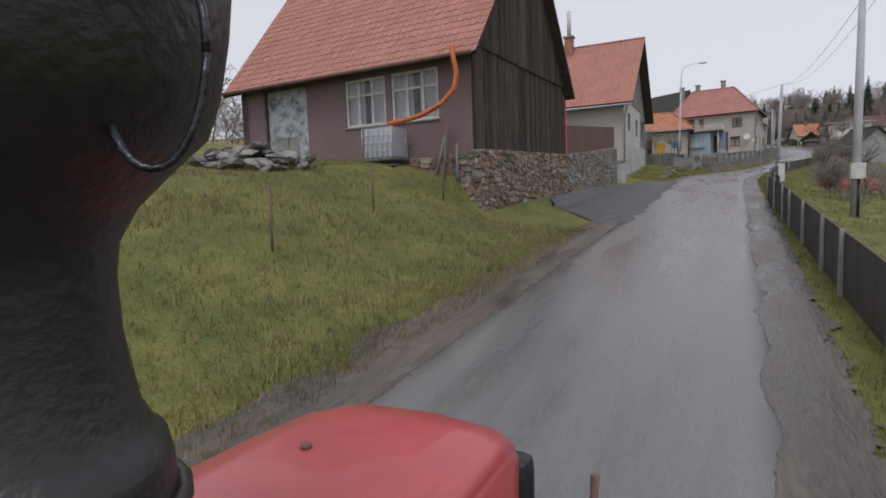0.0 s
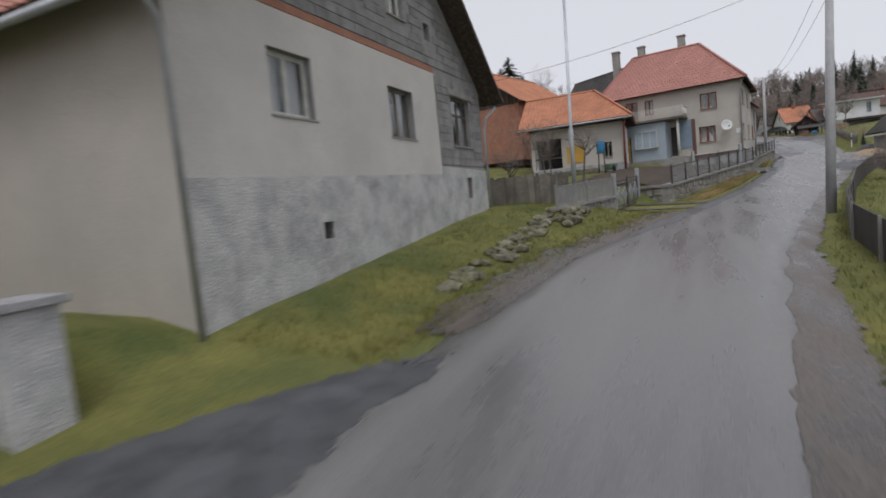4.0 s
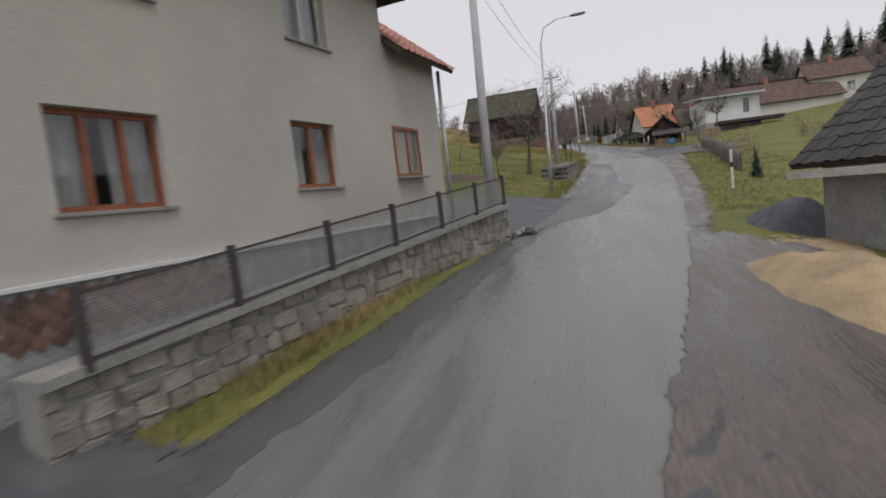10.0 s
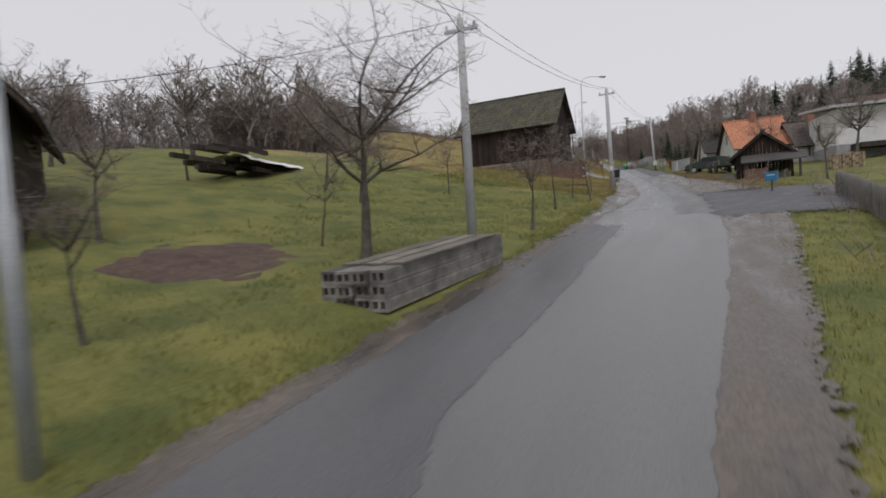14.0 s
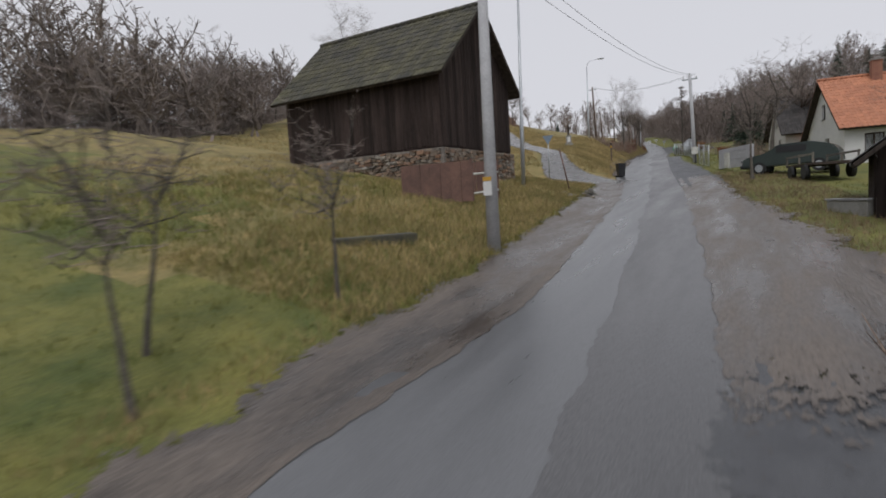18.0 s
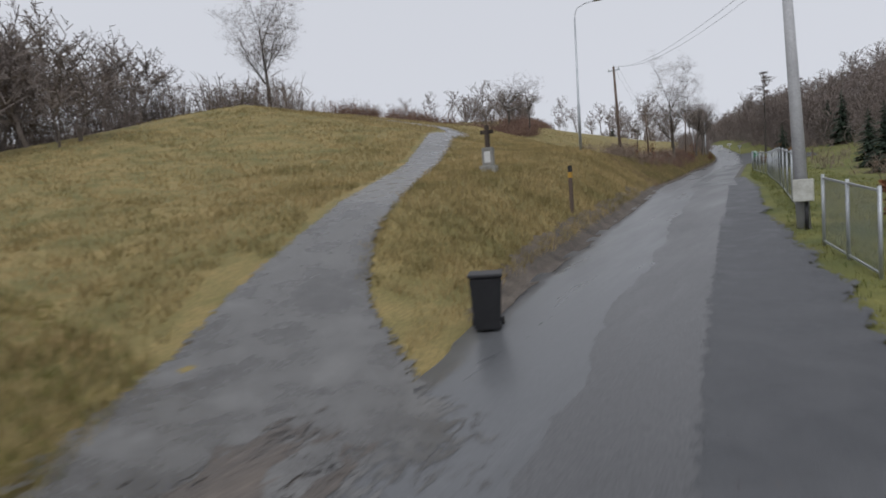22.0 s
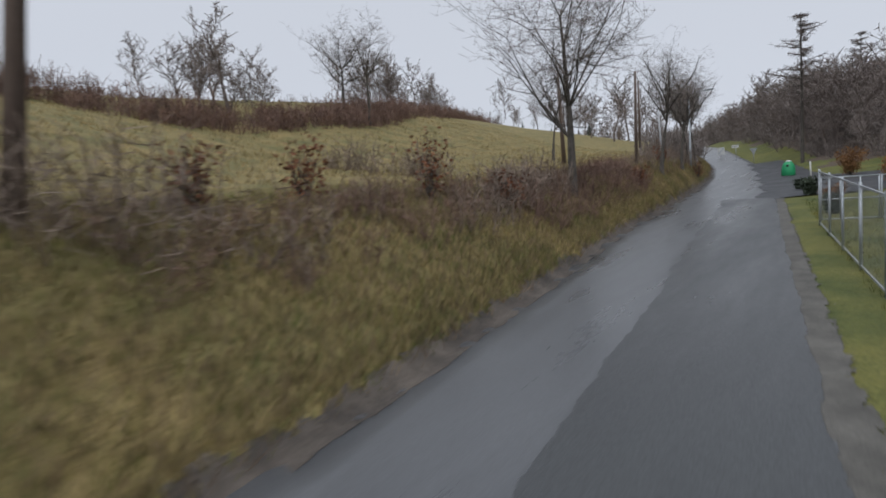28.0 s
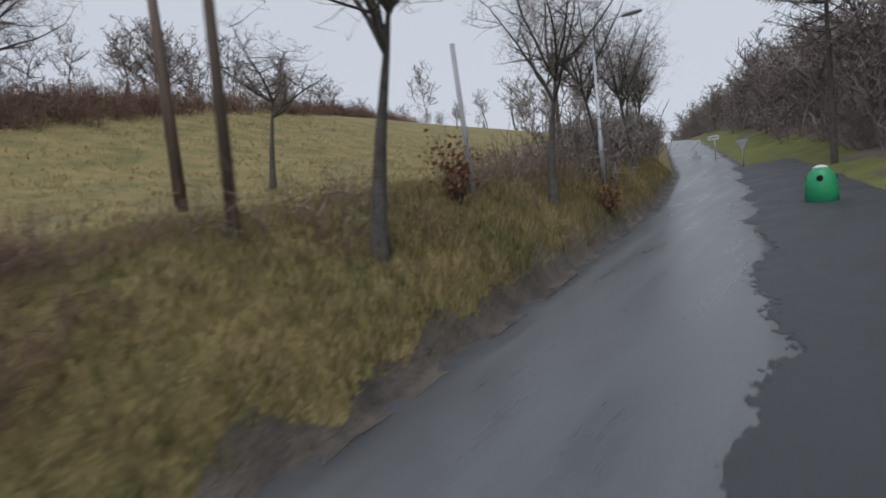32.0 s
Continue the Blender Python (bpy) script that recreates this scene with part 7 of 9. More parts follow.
# ---- rusty sheet enclosure below the barn ----
rb_ = thing("sheet_enclosure", "rust-brown sheet metal enclosure with pale rails", "enclosure", (3.9, 143.2, gz(5.2, 144) - 0.15), 3)
for k in range(7):
    part("sheet", nbox(0.0 + k * 0.36, 0.35 + k * 0.36, -0.02 - 0.012 * (k % 2), 0.0, 0, 1.25), M_RUST, rb_)
for k in range(6):
    part("sheet", nbox(-0.02, 0.0, 0.02 + k * 0.36, 0.36 + k * 0.36, 0, 1.25), M_RUST, rb_)
    part("sheet", nbox(0.02 + k * 0.42, 0.42 + k * 0.42, 2.2, 2.22, 0, 1.35), M_RUST, rb_)
for k in (0.22, 0.82):
    part("rail", ntube([(2.5, 0.0, k), (2.5, 2.2, k + 0.12)], 0.035, 8), M_FRAME_WH, rb_)
part("post", nbox(2.46, 2.54, -0.04, 0.04, 0, 1.3), M_RUST, rb_)

# mossy slab in the grass
ms = thing("mossy_slab", "moss-grown concrete slab lying in the grass", "slab", (6.9, 137.6, gz(6.9, 137.6)), 55)
part("slab", nbox(-0.9, 0.9, -0.25, 0.25, -0.15, 0.14, None, bevel=0.04), M_MOSS, ms)

# ---- stack of hollow concrete beams ----
bs = thing("beam_stack", "stack of weathered hollow concrete beams", "beams", (7.15, 110.45, gz(7.9, 110.6) - 0.12), -6)
bs.matrix_basis = bs.matrix_basis @ pose(0, 0, 0, 4.2, 0, 0)
for i in range(4):
    for j in range(3):
        bm = bmesh.new()
        x0, z0 = i * 0.37, j * 0.25
        e = 0.03 * ((i * 3 + j * 5) % 4)
        for u0, u1, w0, w1 in ((0, 0.35, 0, 0.05), (0, 0.35, 0.19, 0.24), (0, 0.05, 0.05, 0.19), (0.15, 0.20, 0.05, 0.19), (0.30, 0.35, 0.05, 0.19)):
            box(bm, x0 + u0, x0 + u1, e, 5.0 + e, z0 + w0, z0 + w1)
        part("beam", bm, M_OLDCONC, bs)
for i in range(3):
    part("moss_plank", nbox(0.1 + i * 0.5, 0.5 + i * 0.5, 0.6, 4.7, 0.752, 0.79), M_WOOD_GR, bs)


# ---- heaps ----
def heap(name, x, y, rx, ry, h, material, label, category, seed, rough=0.1):
    bm = bmesh.new()
    n, m = 26, 9
    rings = []
    for j in range(m):
        t = j / (m - 1)
        ring = []
        for k in range(n):
            a = 2 * math.pi * k / n
            s = (1 - t) * (1 + 0.18 * noise.noise((math.cos(a) * 1.5 + seed, math.sin(a) * 1.5, 0.5)))
            px, py = x + math.cos(a) * rx * s, y + math.sin(a) * ry * s
            hh = h * (1 - (1 - t) ** 1.6) + rough * noise.noise((px * 2.2, py * 2.2, seed)) * (0.3 + t) * h * 1.5
            ring.append(bm.verts.new((px, py, gz(px, py) - 0.06 + max(hh, 0.0))))
        rings.append(ring)
    for r, s in zip(rings, rings[1:]):
        for k in range(n):
            f = bm.faces.new((r[k], r[(k + 1) % n], s[(k + 1) % n], s[k]))
            f.smooth = True
    return solid(name, bm, material, label, category)


heap("sand_heap", 13.1, 86.9, 1.4, 2.5, 0.46, M_SAND, "spread heap of yellow building sand", "sand heap", 3, 0.22)
heap("gravel_heap", 14.3, 92.6, 1.2, 1.8, 0.6, M_GRAVEL, "dark grey gravel heap beside the road", "gravel heap", 5, 0.25)
heap("gravel_heap", 4.0, 97.0, 1.3, 0.8, 0.3, M_GRAVEL, "low heap of dark gravel by the side lane", "gravel heap", 6, 0.25)
heap("soil_bed", 2.0, 112.7, 3.0, 2.5, 0.16, M_REDSOIL, "dug reddish-brown soil bed in the lawn", "soil bed", 7, 0.5)


def loose_stones(name, x, y, rx, ry, n, size, material, label, category, seed, pile=0.0):
    rng = random.Random(seed)
    t = thing(name, label, category, (x, y, gz(x, y)))
    for i in range(n):
        a, r = rng.uniform(0, 6.28), math.sqrt(rng.random())
        px, py = x + math.cos(a) * rx * r, y + math.sin(a) * ry * r
        s = size * rng.uniform(0.5, 1.4)
        bm = bmesh.new()
        bmesh.ops.create_icosphere(bm, subdivisions=1, radius=s)
        flat = 0.4 if pile > 0.3 else 0.55
        for v in bm.verts:
            v.co = Vector((v.co.x * 1.2, v.co.y, v.co.z * flat)) * rng.uniform(0.75, 1.15)
        o = part("stone", bm, material, t)
        o.matrix_basis = pose(px - x, py - y, gz(px, py) - gz(x, y) + pile * (1 - r) + s * (0.25 if pile > 0.06 else 0.08), rng.uniform(-25, 25), rng.uniform(-25, 25), rng.uniform(0, 360))
    return t


loose_stones("rubble_heap", -11.6, 11.8, 1.8, 1.5, 60, 0.3, M_OLDCONC, "heap of broken grey concrete rubble on grass", "rubble heap", 71, 0.45)
loose_stones("stone_edge", -3.75, 50.6, 0.32, 5.0, 90, 0.19, M_MOSSTONE, "row of sunken mossy edging stones in the verge", "stones", 72, -0.05)
loose_stones("stone_edge", -3.1, 55.8, 0.4, 1.8, 30, 0.2, M_MOSSTONE, "loose stones at the wall's foot", "stones", 73, 0.1)
loose_stones("verge_stones", 7.6, 150.6, 0.7, 1.4, 22, 0.12, M_STONE, "muddy stones round a roadside drain", "stones", 74, 0.05)

# culvert pipes at the drives
for x, y, d in ((5.0, 78.6, 0.2), (7.9, 94.3, 0.2), (7.7, 151.7, 0.2)):
    c = thing("culvert", "culvert mouth in the roadside ditch, painted dark for the shade in its hole", "culvert", (x, y, gz(x, y)), 10)
    bm = bmesh.new()
    lathe(bm, [(0.2, 0), (0.24, 0.02), (0.24, 0.7), (0.2, 0.72), (0.18, 0.7), (0.18, 0.02)], 18, pose(0, 0.4, -0.16, 90, 0, 0))
    # near-black colour on the whole pipe paints the shade of its hole
    part("pipe", bm, M_DARK, c)
    for k in range(6):
        a = k * 0.62
        bm = bmesh.new()
        bmesh.ops.create_icosphere(bm, subdivisions=1, radius=0.12 + 0.03 * (k % 3))
        o = part("stone", bm, M_STONE, c)
        o.matrix_basis = pose(0.3 * math.cos(a), 0.05 * (k % 2) - 0.2, -0.16 + 0.26 * math.sin(a), k * 20, k * 33, k * 50) @ Matrix.Diagonal((1.2, 0.9, 0.7, 1))

# ---- yard things at the mauve house ----
ib = thing("water_tank", "white plastic water tank in a steel cage", "water tank", (-9.8, 15.75, 3.62), -3)
part("tank", nbox(-0.55, 0.55, -0.48, 0.48, 0.18, 1.14, None, bevel=0.06), M_IBC, ib)
for i in range(7):
    u = -0.58 + 1.16 * i / 6
    part("cage_bar", ntube([(u, -0.52, 0.12), (u, -0.52, 1.16)], 0.012, 6), M_GALV, ib)
for k in (0.14, 0.4, 0.65, 0.9, 1.15):
    part("cage_hoop", ntube([(-0.58, -0.525, k), (0.58, -0.525, k), (0.58, 0.5, k), (-0.58, 0.5, k), (-0.58, -0.525, k)], 0.012, 6), M_GALV, ib)
part("filler_cap", ntube([(0.1, 0, 1.14), (0.1, 0, 1.2)], 0.1, 14), M_BLACK, ib)
pl_ = thing("pallet_stack", "rough stack of weathered wooden pallets", "pallets", (-9.8, 15.75, 2.75), -3)
for j in range(3):
    for i in range(5):
        part("board", nbox(-0.6, 0.6, -0.5 + i * 0.23, -0.38 + i * 0.23, 0.22 + j * 0.29, 0.25 + j * 0.29), M_WOOD_GR, pl_)
    for u in (-0.55, 0, 0.45):
        part("block", nbox(u, u + 0.12, -0.48, 0.48, 0.1 + j * 0.29 - (0.3 if j == 0 else 0), 0.215 + j * 0.29), M_WOOD_DK, pl_)
bm = bmesh.new()
hp = [Vector(p) for p in ((-7.25, 15.65, 7.05), (-7.2, 15.6, 6.7), (-7.12, 15.62, 6.2), (-7.2, 15.6, 5.75), (-7.6, 15.55, 5.35), (-8.3, 15.5, 5.05), (-9.0, 15.55, 4.95), (-9.7, 15.7, 4.92))]
dn = []
for i in range(len(hp) - 1):
    for k in range(8):
        dn.append(hp[i].lerp(hp[i + 1], k / 8))
tube(bm, dn, [0.085 if i % 2 else 0.07 for i in range(len(dn))], 10)
solid("drain_hose", bm, M_ORANGE, "orange corrugated hose from gutter to tank", "hose")
solid("gutter_pipe", ntube([(-12.3, 15.6, 3.3), (-10.9, 15.3, 3.2)], 0.07, 8), M_FRAME_WH, "white plastic pipe lying by the wall", "pipe")
bm = bmesh.new()
for k in range(5):
    bmesh.ops.create_icosphere(bm, subdivisions=2, radius=0.34, matrix=Matrix.Translation((-17.2 + k * 0.42, 15.2 + 0.3 * (k % 2), gz(-16.5, 15.2) + 0.22)) @ Matrix.Diagonal((1.1, 0.8, 0.8, 1)))
solid("plastic_sheet", bm, M_BLACK, "crumpled black plastic sheeting on the grass", "plastic sheet")
for i, (x, y) in enumerate(((-7.2, 10.9), (-7.1, 14.4), (-6.6, 6.9), (-7.3, 17.2))):
    solid("stake", ntube([(x, y, gz(x, y) - 0.2), (x + 0.03 * i, y, gz(x, y) + 1.05)], 0.022, 6), M_RUST, "rusty iron fence stake in the grass", "stake", group="rusty stakes on the slope")
lg = thing("timber_props", "leaning old timber props at the wall", "timber", (-7.9, 15.9, gz(-7.9, 15.9)))
for i, (a, b) in enumerate((((0, -0.4, -0.2), (0.1, 0.3, 1.4)), ((0.4, -0.6, -0.2), (0.15, 0.2, 1.5)), ((0.8, -0.5, -0.2), (0.5, 0.2, 0.9)))):
    part("prop", ntube([a, b], 0.05, 7), M_WOOD_GR, lg)

# ---- garden things by the small house ----
wp = thing("water_pump", "old garden hand pump with a blue barrel", "pump", (-4.6, 74.0, gz(-4.6, 74.0)))
bm = bmesh.new()
lathe(bm, [(0.22, 0), (0.26, 0.08), (0.26, 0.7), (0.22, 0.8)], 16, Matrix.Translation((0, 0, 1.35)))
part("barrel", bm, M_BLUE, wp, "blue plastic barrel")
for s in (-0.2, 0.2):
    part("leg", ntube([(s, 0, -0.1), (s * 0.8, 0, 1.35)], 0.04, 8), M_WOOD_DK, wp)
part("shelf", nbox(-0.3, 0.3, -0.25, 0.25, 1.3, 1.348), M_WOOD_GR, wp)
bp = thing("brick_pile", "piles of old bricks and timber in the yard", "brick pile", (-12, 68.5, gz(-12, 68.5)))
rng = random.Random(80)
for i in range(60):
    o = part("brick", nbox(-0.14, 0.14, -0.07, 0.07, 0, 0.075), M_BRICK, bp)
    o.matrix_basis = pose(rng.uniform(-2.4, 2.4), rng.uniform(-0.5, 0.5), rng.choice((0, 0.08, 0.16, 0.24)), 0, 0, rng.uniform(-20, 20))

rubble_wall((-10.6, 70.9), (-4.75, 74.1), 5.8, 6.0, 6.35, 6.5, "low mossy terrace wall in the garden", M_MOSSTONE, 60, 29, thick=0.35, row=0.18, wide=(0.2, 0.5), proud=0.04)
wbar = thing("wheelbarrow", "pale green wheelbarrow tipped up in the garden", "wheelbarrow", (-4.05, 74.3, gz(-4.05, 74.3) + 0.08), -60)
bm = bmesh.new()
hexa(bm, [(-0.25, -0.2, 0.1), (0.25, -0.2, 0.1), (0.25, 0.2, 0.1), (-0.25, 0.2, 0.1), (-0.5, -0.33, 0.52), (0.42, -0.33, 0.48), (0.42, 0.33, 0.48), (-0.5, 0.33, 0.52)])
bmesh.ops.bevel(bm, geom=list(bm.edges), offset=0.03, segments=2, affect="EDGES")
part("tray", bm, mat("pale_green_enamel", (0.22, 0.36, 0.27), (0.16, 0.27, 0.2), rough=0.5, scale=4, fine=30, bump=0.1), wbar)
part("wheel", ntube([(0.5, -0.05, 0.17), (0.5, 0.05, 0.17)], 0.18, 16), M_RUBBER, wbar)
for s_ in (-0.24, 0.24):
    part("handle", ntube([(0.5, s_ * 0.3, 0.17), (-0.1, s_, 0.12), (-0.95, s_ * 1.1, 0.5)], 0.02, 6), M_RUST, wbar)
    part("leg", ntube([(-0.25, s_, 0.18), (-0.3, s_, -0.1)], 0.018, 6), M_RUST, wbar)

# ---- woodpile and mailbox at the farm ----
wd = thing("firewood_stack", "stack of split firewood against the farm building", "firewood", (22.5, 148.5, gz(22.5, 148.5)))
for i in range(11):
    for j in range(6):
        r = 0.075 + 0.02 * ((i * 7 + j * 3) % 3)
        part("log", ntube([(i * 0.19, 0, 0.1 + j * 0.17), (i * 0.19 + 0.02, 0.5, 0.1 + j * 0.17)], r, 7), M_SAND if (i + j) % 3 else M_WOOD_GR, wd)


# ---- parked car ----
def car():
    c = thing("car", "dark green parked estate car with a pale bonnet cover", "car", (15.35, 160.4, gz(15.35, 160.4)), -14)
    prof = [(-2.0, 0.35), (-2.05, 0.62), (-1.9, 0.85), (-1.0, 0.95), (-0.45, 1.38), (0.9, 1.42), (1.75, 1.2), (2.0, 0.9), (2.05, 0.4)]
    bm = bmesh.new()
    ringL = [bm.verts.new((x, -0.8, z)) for x, z in prof]
    ringR = [bm.verts.new((x, 0.8, z)) for x, z in prof]
    for i in range(len(prof)):
        bm.faces.new((ringL[i], ringL[(i + 1) % len(prof)], ringR[(i + 1) % len(prof)], ringR[i]))
    bm.faces.new(ringL[::-1]), bm.faces.new(ringR)
    bmesh.ops.bevel(bm, geom=list(bm.edges), offset=0.06, segments=2, affect="EDGES")
    part("body", bm, mat("dark_green_car_paint", (0.035, 0.05, 0.045), (0.03, 0.043, 0.04), rough=0.35, coat=0.4, bump=0), c)
    part("bonnet_sheet", nbox(-1.85, -0.98, -0.7, 0.7, 0.93, 0.99, pose(0, 0, 0, 0, -5, 0), bevel=0.02), M_WHITE, c)
    bm = bmesh.new()
    hexa(bm, [(-0.95, -0.62, 0.99), (-0.95, 0.62, 0.99), (-0.9, 0.62, 1.0), (-0.9, -0.62, 1.0), (-0.53, -0.55, 1.365), (-0.53, 0.55, 1.365), (-0.47, 0.55, 1.37), (-0.47, -0.55, 1.37)])
    # pale base colour stands in for sky reflected by the glass
    part("windscreen", bm, mat("windscreen_painted_reflection", (0.30, 0.33, 0.35), (0.22, 0.25, 0.27), rough=0.08, bump=0), c)
    part("bumper", nbox(-2.12, -1.98, -0.78, 0.78, 0.32, 0.5, None, bevel=0.03), M_BLACK, c)
    for s in (-0.815, 0.805):
        part("side_window", nbox(-0.5, 0.75, s, s + 0.01, 0.98, 1.3), M_BLACK, c)
    for x in (-1.25, 1.25):
        for s in (-0.82, 0.64):
            w = part("wheel", ntube([(x, s, 0.3), (x, s + 0.18, 0.3)], 0.3, 18), M_RUBBER, c)
            part("rim", ntube([(x, s - 0.005, 0.3), (x, s + 0.185, 0.3)], 0.18, 14), M_GALV, w)
    for s in (-0.6, 0.6):
        part("headlight", nbox(-2.08, -2.0, s - 0.14, s + 0.14, 0.62, 0.76), M_GLASS, c)
    return c


car()
tr_ = thing("farm_trailer", "low dark farm trailer with wooden rails", "trailer", (16.2, 156.2, gz(16.2, 156.2)), -75)
part("deck", nbox(-1.6, 1.6, -0.8, 0.8, 0.55, 0.65), M_WOOD_DK, tr_)
for x in (-1.5, 0, 1.5):
    for s in (-0.78, 0.78):
        part("stanchion", nbox(x - 0.03, x + 0.03, s - 0.03, s + 0.03, 0.65, 1.05), M_WOOD_GR, tr_)
for s in (-0.78, 0.78):
    part("rail", nbox(-1.6, 1.6, s - 0.02, s + 0.02, 0.95, 1.03), M_WOOD_GR, tr_)
for x in (-0.8, 0.8):
    for s in (-0.9, 0.72):
        part("wheel", ntube([(x, s, 0.3), (x, s + 0.18, 0.3)], 0.3, 16), M_RUBBER, tr_)

# ---- green bottle bank at the junction ----
bk = thing("bottle_bank", "green fibreglass bottle bank with a pale cap", "bottle bank", (-0.95, 247.2, gz(-0.95, 247.2) - 0.05))
bm = bmesh.new()
lathe(bm, [(0.55, 0.02), (0.62, 0.1), (0.63, 0.55), (0.58, 0.95), (0.46, 1.25), (0.3, 1.42), (0.12, 1.5)], 24)
bk.scale = (0.7, 0.7, 0.74)
part("shell", bm, M_GREEN, bk)
bm = bmesh.new()
lathe(bm, [(0.3, 1.425), (0.26, 1.5), (0.12, 1.56), (0.02, 1.58)], 20)
part("cap", bm, M_WHITE, bk)
for a in (0.5, 2.6, 4.7):
    part("hatch", ntube([(math.cos(a) * 0.5, math.sin(a) * 0.5, 1.05), (math.cos(a) * 0.62, math.sin(a) * 0.62, 1.02)], 0.12, 14), M_BLACK, bk)
def sign_post(x, y, top, label):
    q = thing("road_sign", label, "road sign", (x, y, gz(x, y)), -8)
    part("post", ntube([(0, 0, -0.2), (0, 0, top)], 0.03, 8), M_GALV, q)
    return q


q = sign_post(-5.3, 263.0, 1.5, "grey back of a triangular road sign on its post")
bm = bmesh.new()
tri_ = [(-0.34, 1.58), (0.34, 1.58), (0.05, 1.0), (-0.05, 1.0)]
va = [bm.verts.new((x, -0.05, z)) for x, z in tri_]
vb = [bm.verts.new((x, -0.035, z)) for x, z in tri_]
bm.faces.new(va[::-1]), bm.faces.new(vb)
for i in range(4):
    bm.faces.new((va[i], va[(i + 1) % 4], vb[(i + 1) % 4], vb[i]))
part("plate", bm, M_GALV, q)
q = sign_post(-7.85, 269.0, 1.75, "white direction plate on a thin post")
part("plate", nbox(-0.42, 0.3, -0.05, -0.035, 1.45, 1.75), M_WHITE, q)
part("arrow_bar", nbox(-0.3, 0.18, -0.056, -0.051, 1.57, 1.63), M_BLACK, q)
q = sign_post(-10.8, 277.0, 1.2, "white place-end board with a dark diagonal bar")
part("plate", nbox(-0.4, 0.4, -0.05, -0.035, 0.3, 1.2), M_WHITE, q)
part("diagonal_bar", nbox(-0.45, 0.45, -0.056, -0.051, -0.03, 0.03, pose(0, 0, 0.75, 0, -45, 0)), M_SIGNBLUE, q)
solid("stake", ntube([(1.1, 236.4, gz(1.1, 236.4) - 0.1), (1.06, 236.4, gz(1.1, 236.4) + 1.35)], 0.04, 8), M_FRAME_WH, "white painted stake beside the hedge", "stake")
solid("marker_post", ntube([(-6.75, 237.0, gz(-6.75, 237.0) - 0.2), (-6.95, 237.0, 23.6)], 0.055, 10), M_POLE, "short white post on the bank", "post")
solid("stake", ntube([(16.5, 108.7, gz(16.5, 108.7) - 0.1), (16.45, 108.7, 7.6)], 0.05, 7), M_WOOD_GR, "pale wooden stake at the garden", "stake")
sbin = thing("covered_heap", "heap under faded red sheeting in the garden", "covered heap", (6.9, 40.5, gz(6.9, 40.5)))
bm = bmesh.new()
bmesh.ops.create_icosphere(bm, subdivisions=3, radius=1.0, matrix=Matrix.Diagonal((1.7, 1.0, 0.75, 1)))
for v in bm.verts:
    v.co += Vector((0, 0, 0.12 * noise.noise(v.co * 2.0)))
part("sheeting", bm, mat("faded_red_sheeting", (0.36, 0.07, 0.06), (0.27, 0.06, 0.05), rough=0.6), sbin)

# white marker stake on the verge
wm = thing("marker_stake", "white-painted wooden marker stake with a black band", "marker stake", (14.6, 100.3, gz(14.6, 100.3)))
part("shaft", nbox(-0.04, 0.04, -0.04, 0.04, -0.2, 1.35), M_FRAME_WH, wm)
part("band", nbox(-0.043, 0.043, -0.043, 0.043, 0.72, 0.9), M_BLACK, wm)
part("cap", nbox(-0.042, 0.042, -0.042, 0.042, 1.352, 1.42), M_WOOD_GR, wm)

# timber pile under white sheeting in the meadow
tp = thing("timber_pile", "pile of old dark timber under white sheeting in the meadow", "timber pile", (-8.6, 126.5, gz(-8.6, 126.5) - 0.12), 104)
rng = random.Random(88)
for i in range(34):
    a = rng.uniform(-6.6, 4.2)
    part("beam", nbox(a, a + rng.uniform(1.6, 3.2), -0.9 + 0.12 * (i % 8) * 2, -0.7 + 0.12 * (i % 8) * 2, 0.25 * (i // 8), 0.22 + 0.25 * (i // 8), pose(0, 0, 0, 0, 0, rng.uniform(-5, 5))), M_WOOD_DK, tp)
rows = [[(-2.9 + 0.68 * i, -1.2 + 0.28 * j, 0.88 + 0.12 * noise.noise((i * 0.7, j * 0.9, 3)) - 0.03 * max(0, abs(j - 4.5) - 1) ** 2) for i in range(12)] for j in range(9)]
sheet = grid_mesh("sheet", rows)
sheet.materials.append(M_WHITE)
part("white_sheet", sheet, None, tp)



# ---- plants ----
def mesh_np(name, V, F, material=None, smooth=False):
    """A mesh from arrays of points and of faces of one size."""
    V, F = np.asarray(V, float), np.asarray(F, int)
    k = F.shape[1]
    me = bpy.data.meshes.new(name)
    me.vertices.add(len(V))
    me.vertices.foreach_set("co", V.ravel())
    me.loops.add(F.size)
    me.loops.foreach_set("vertex_index", F.ravel())
    me.polygons.add(len(F))
    me.polygons.foreach_set("loop_start", np.arange(0, F.size, k))
    if smooth:
        me.polygons.foreach_set("use_smooth", np.ones(len(F), bool))
    me.update(calc_edges=True)
    if material:
        me.materials.append(material)
    return me


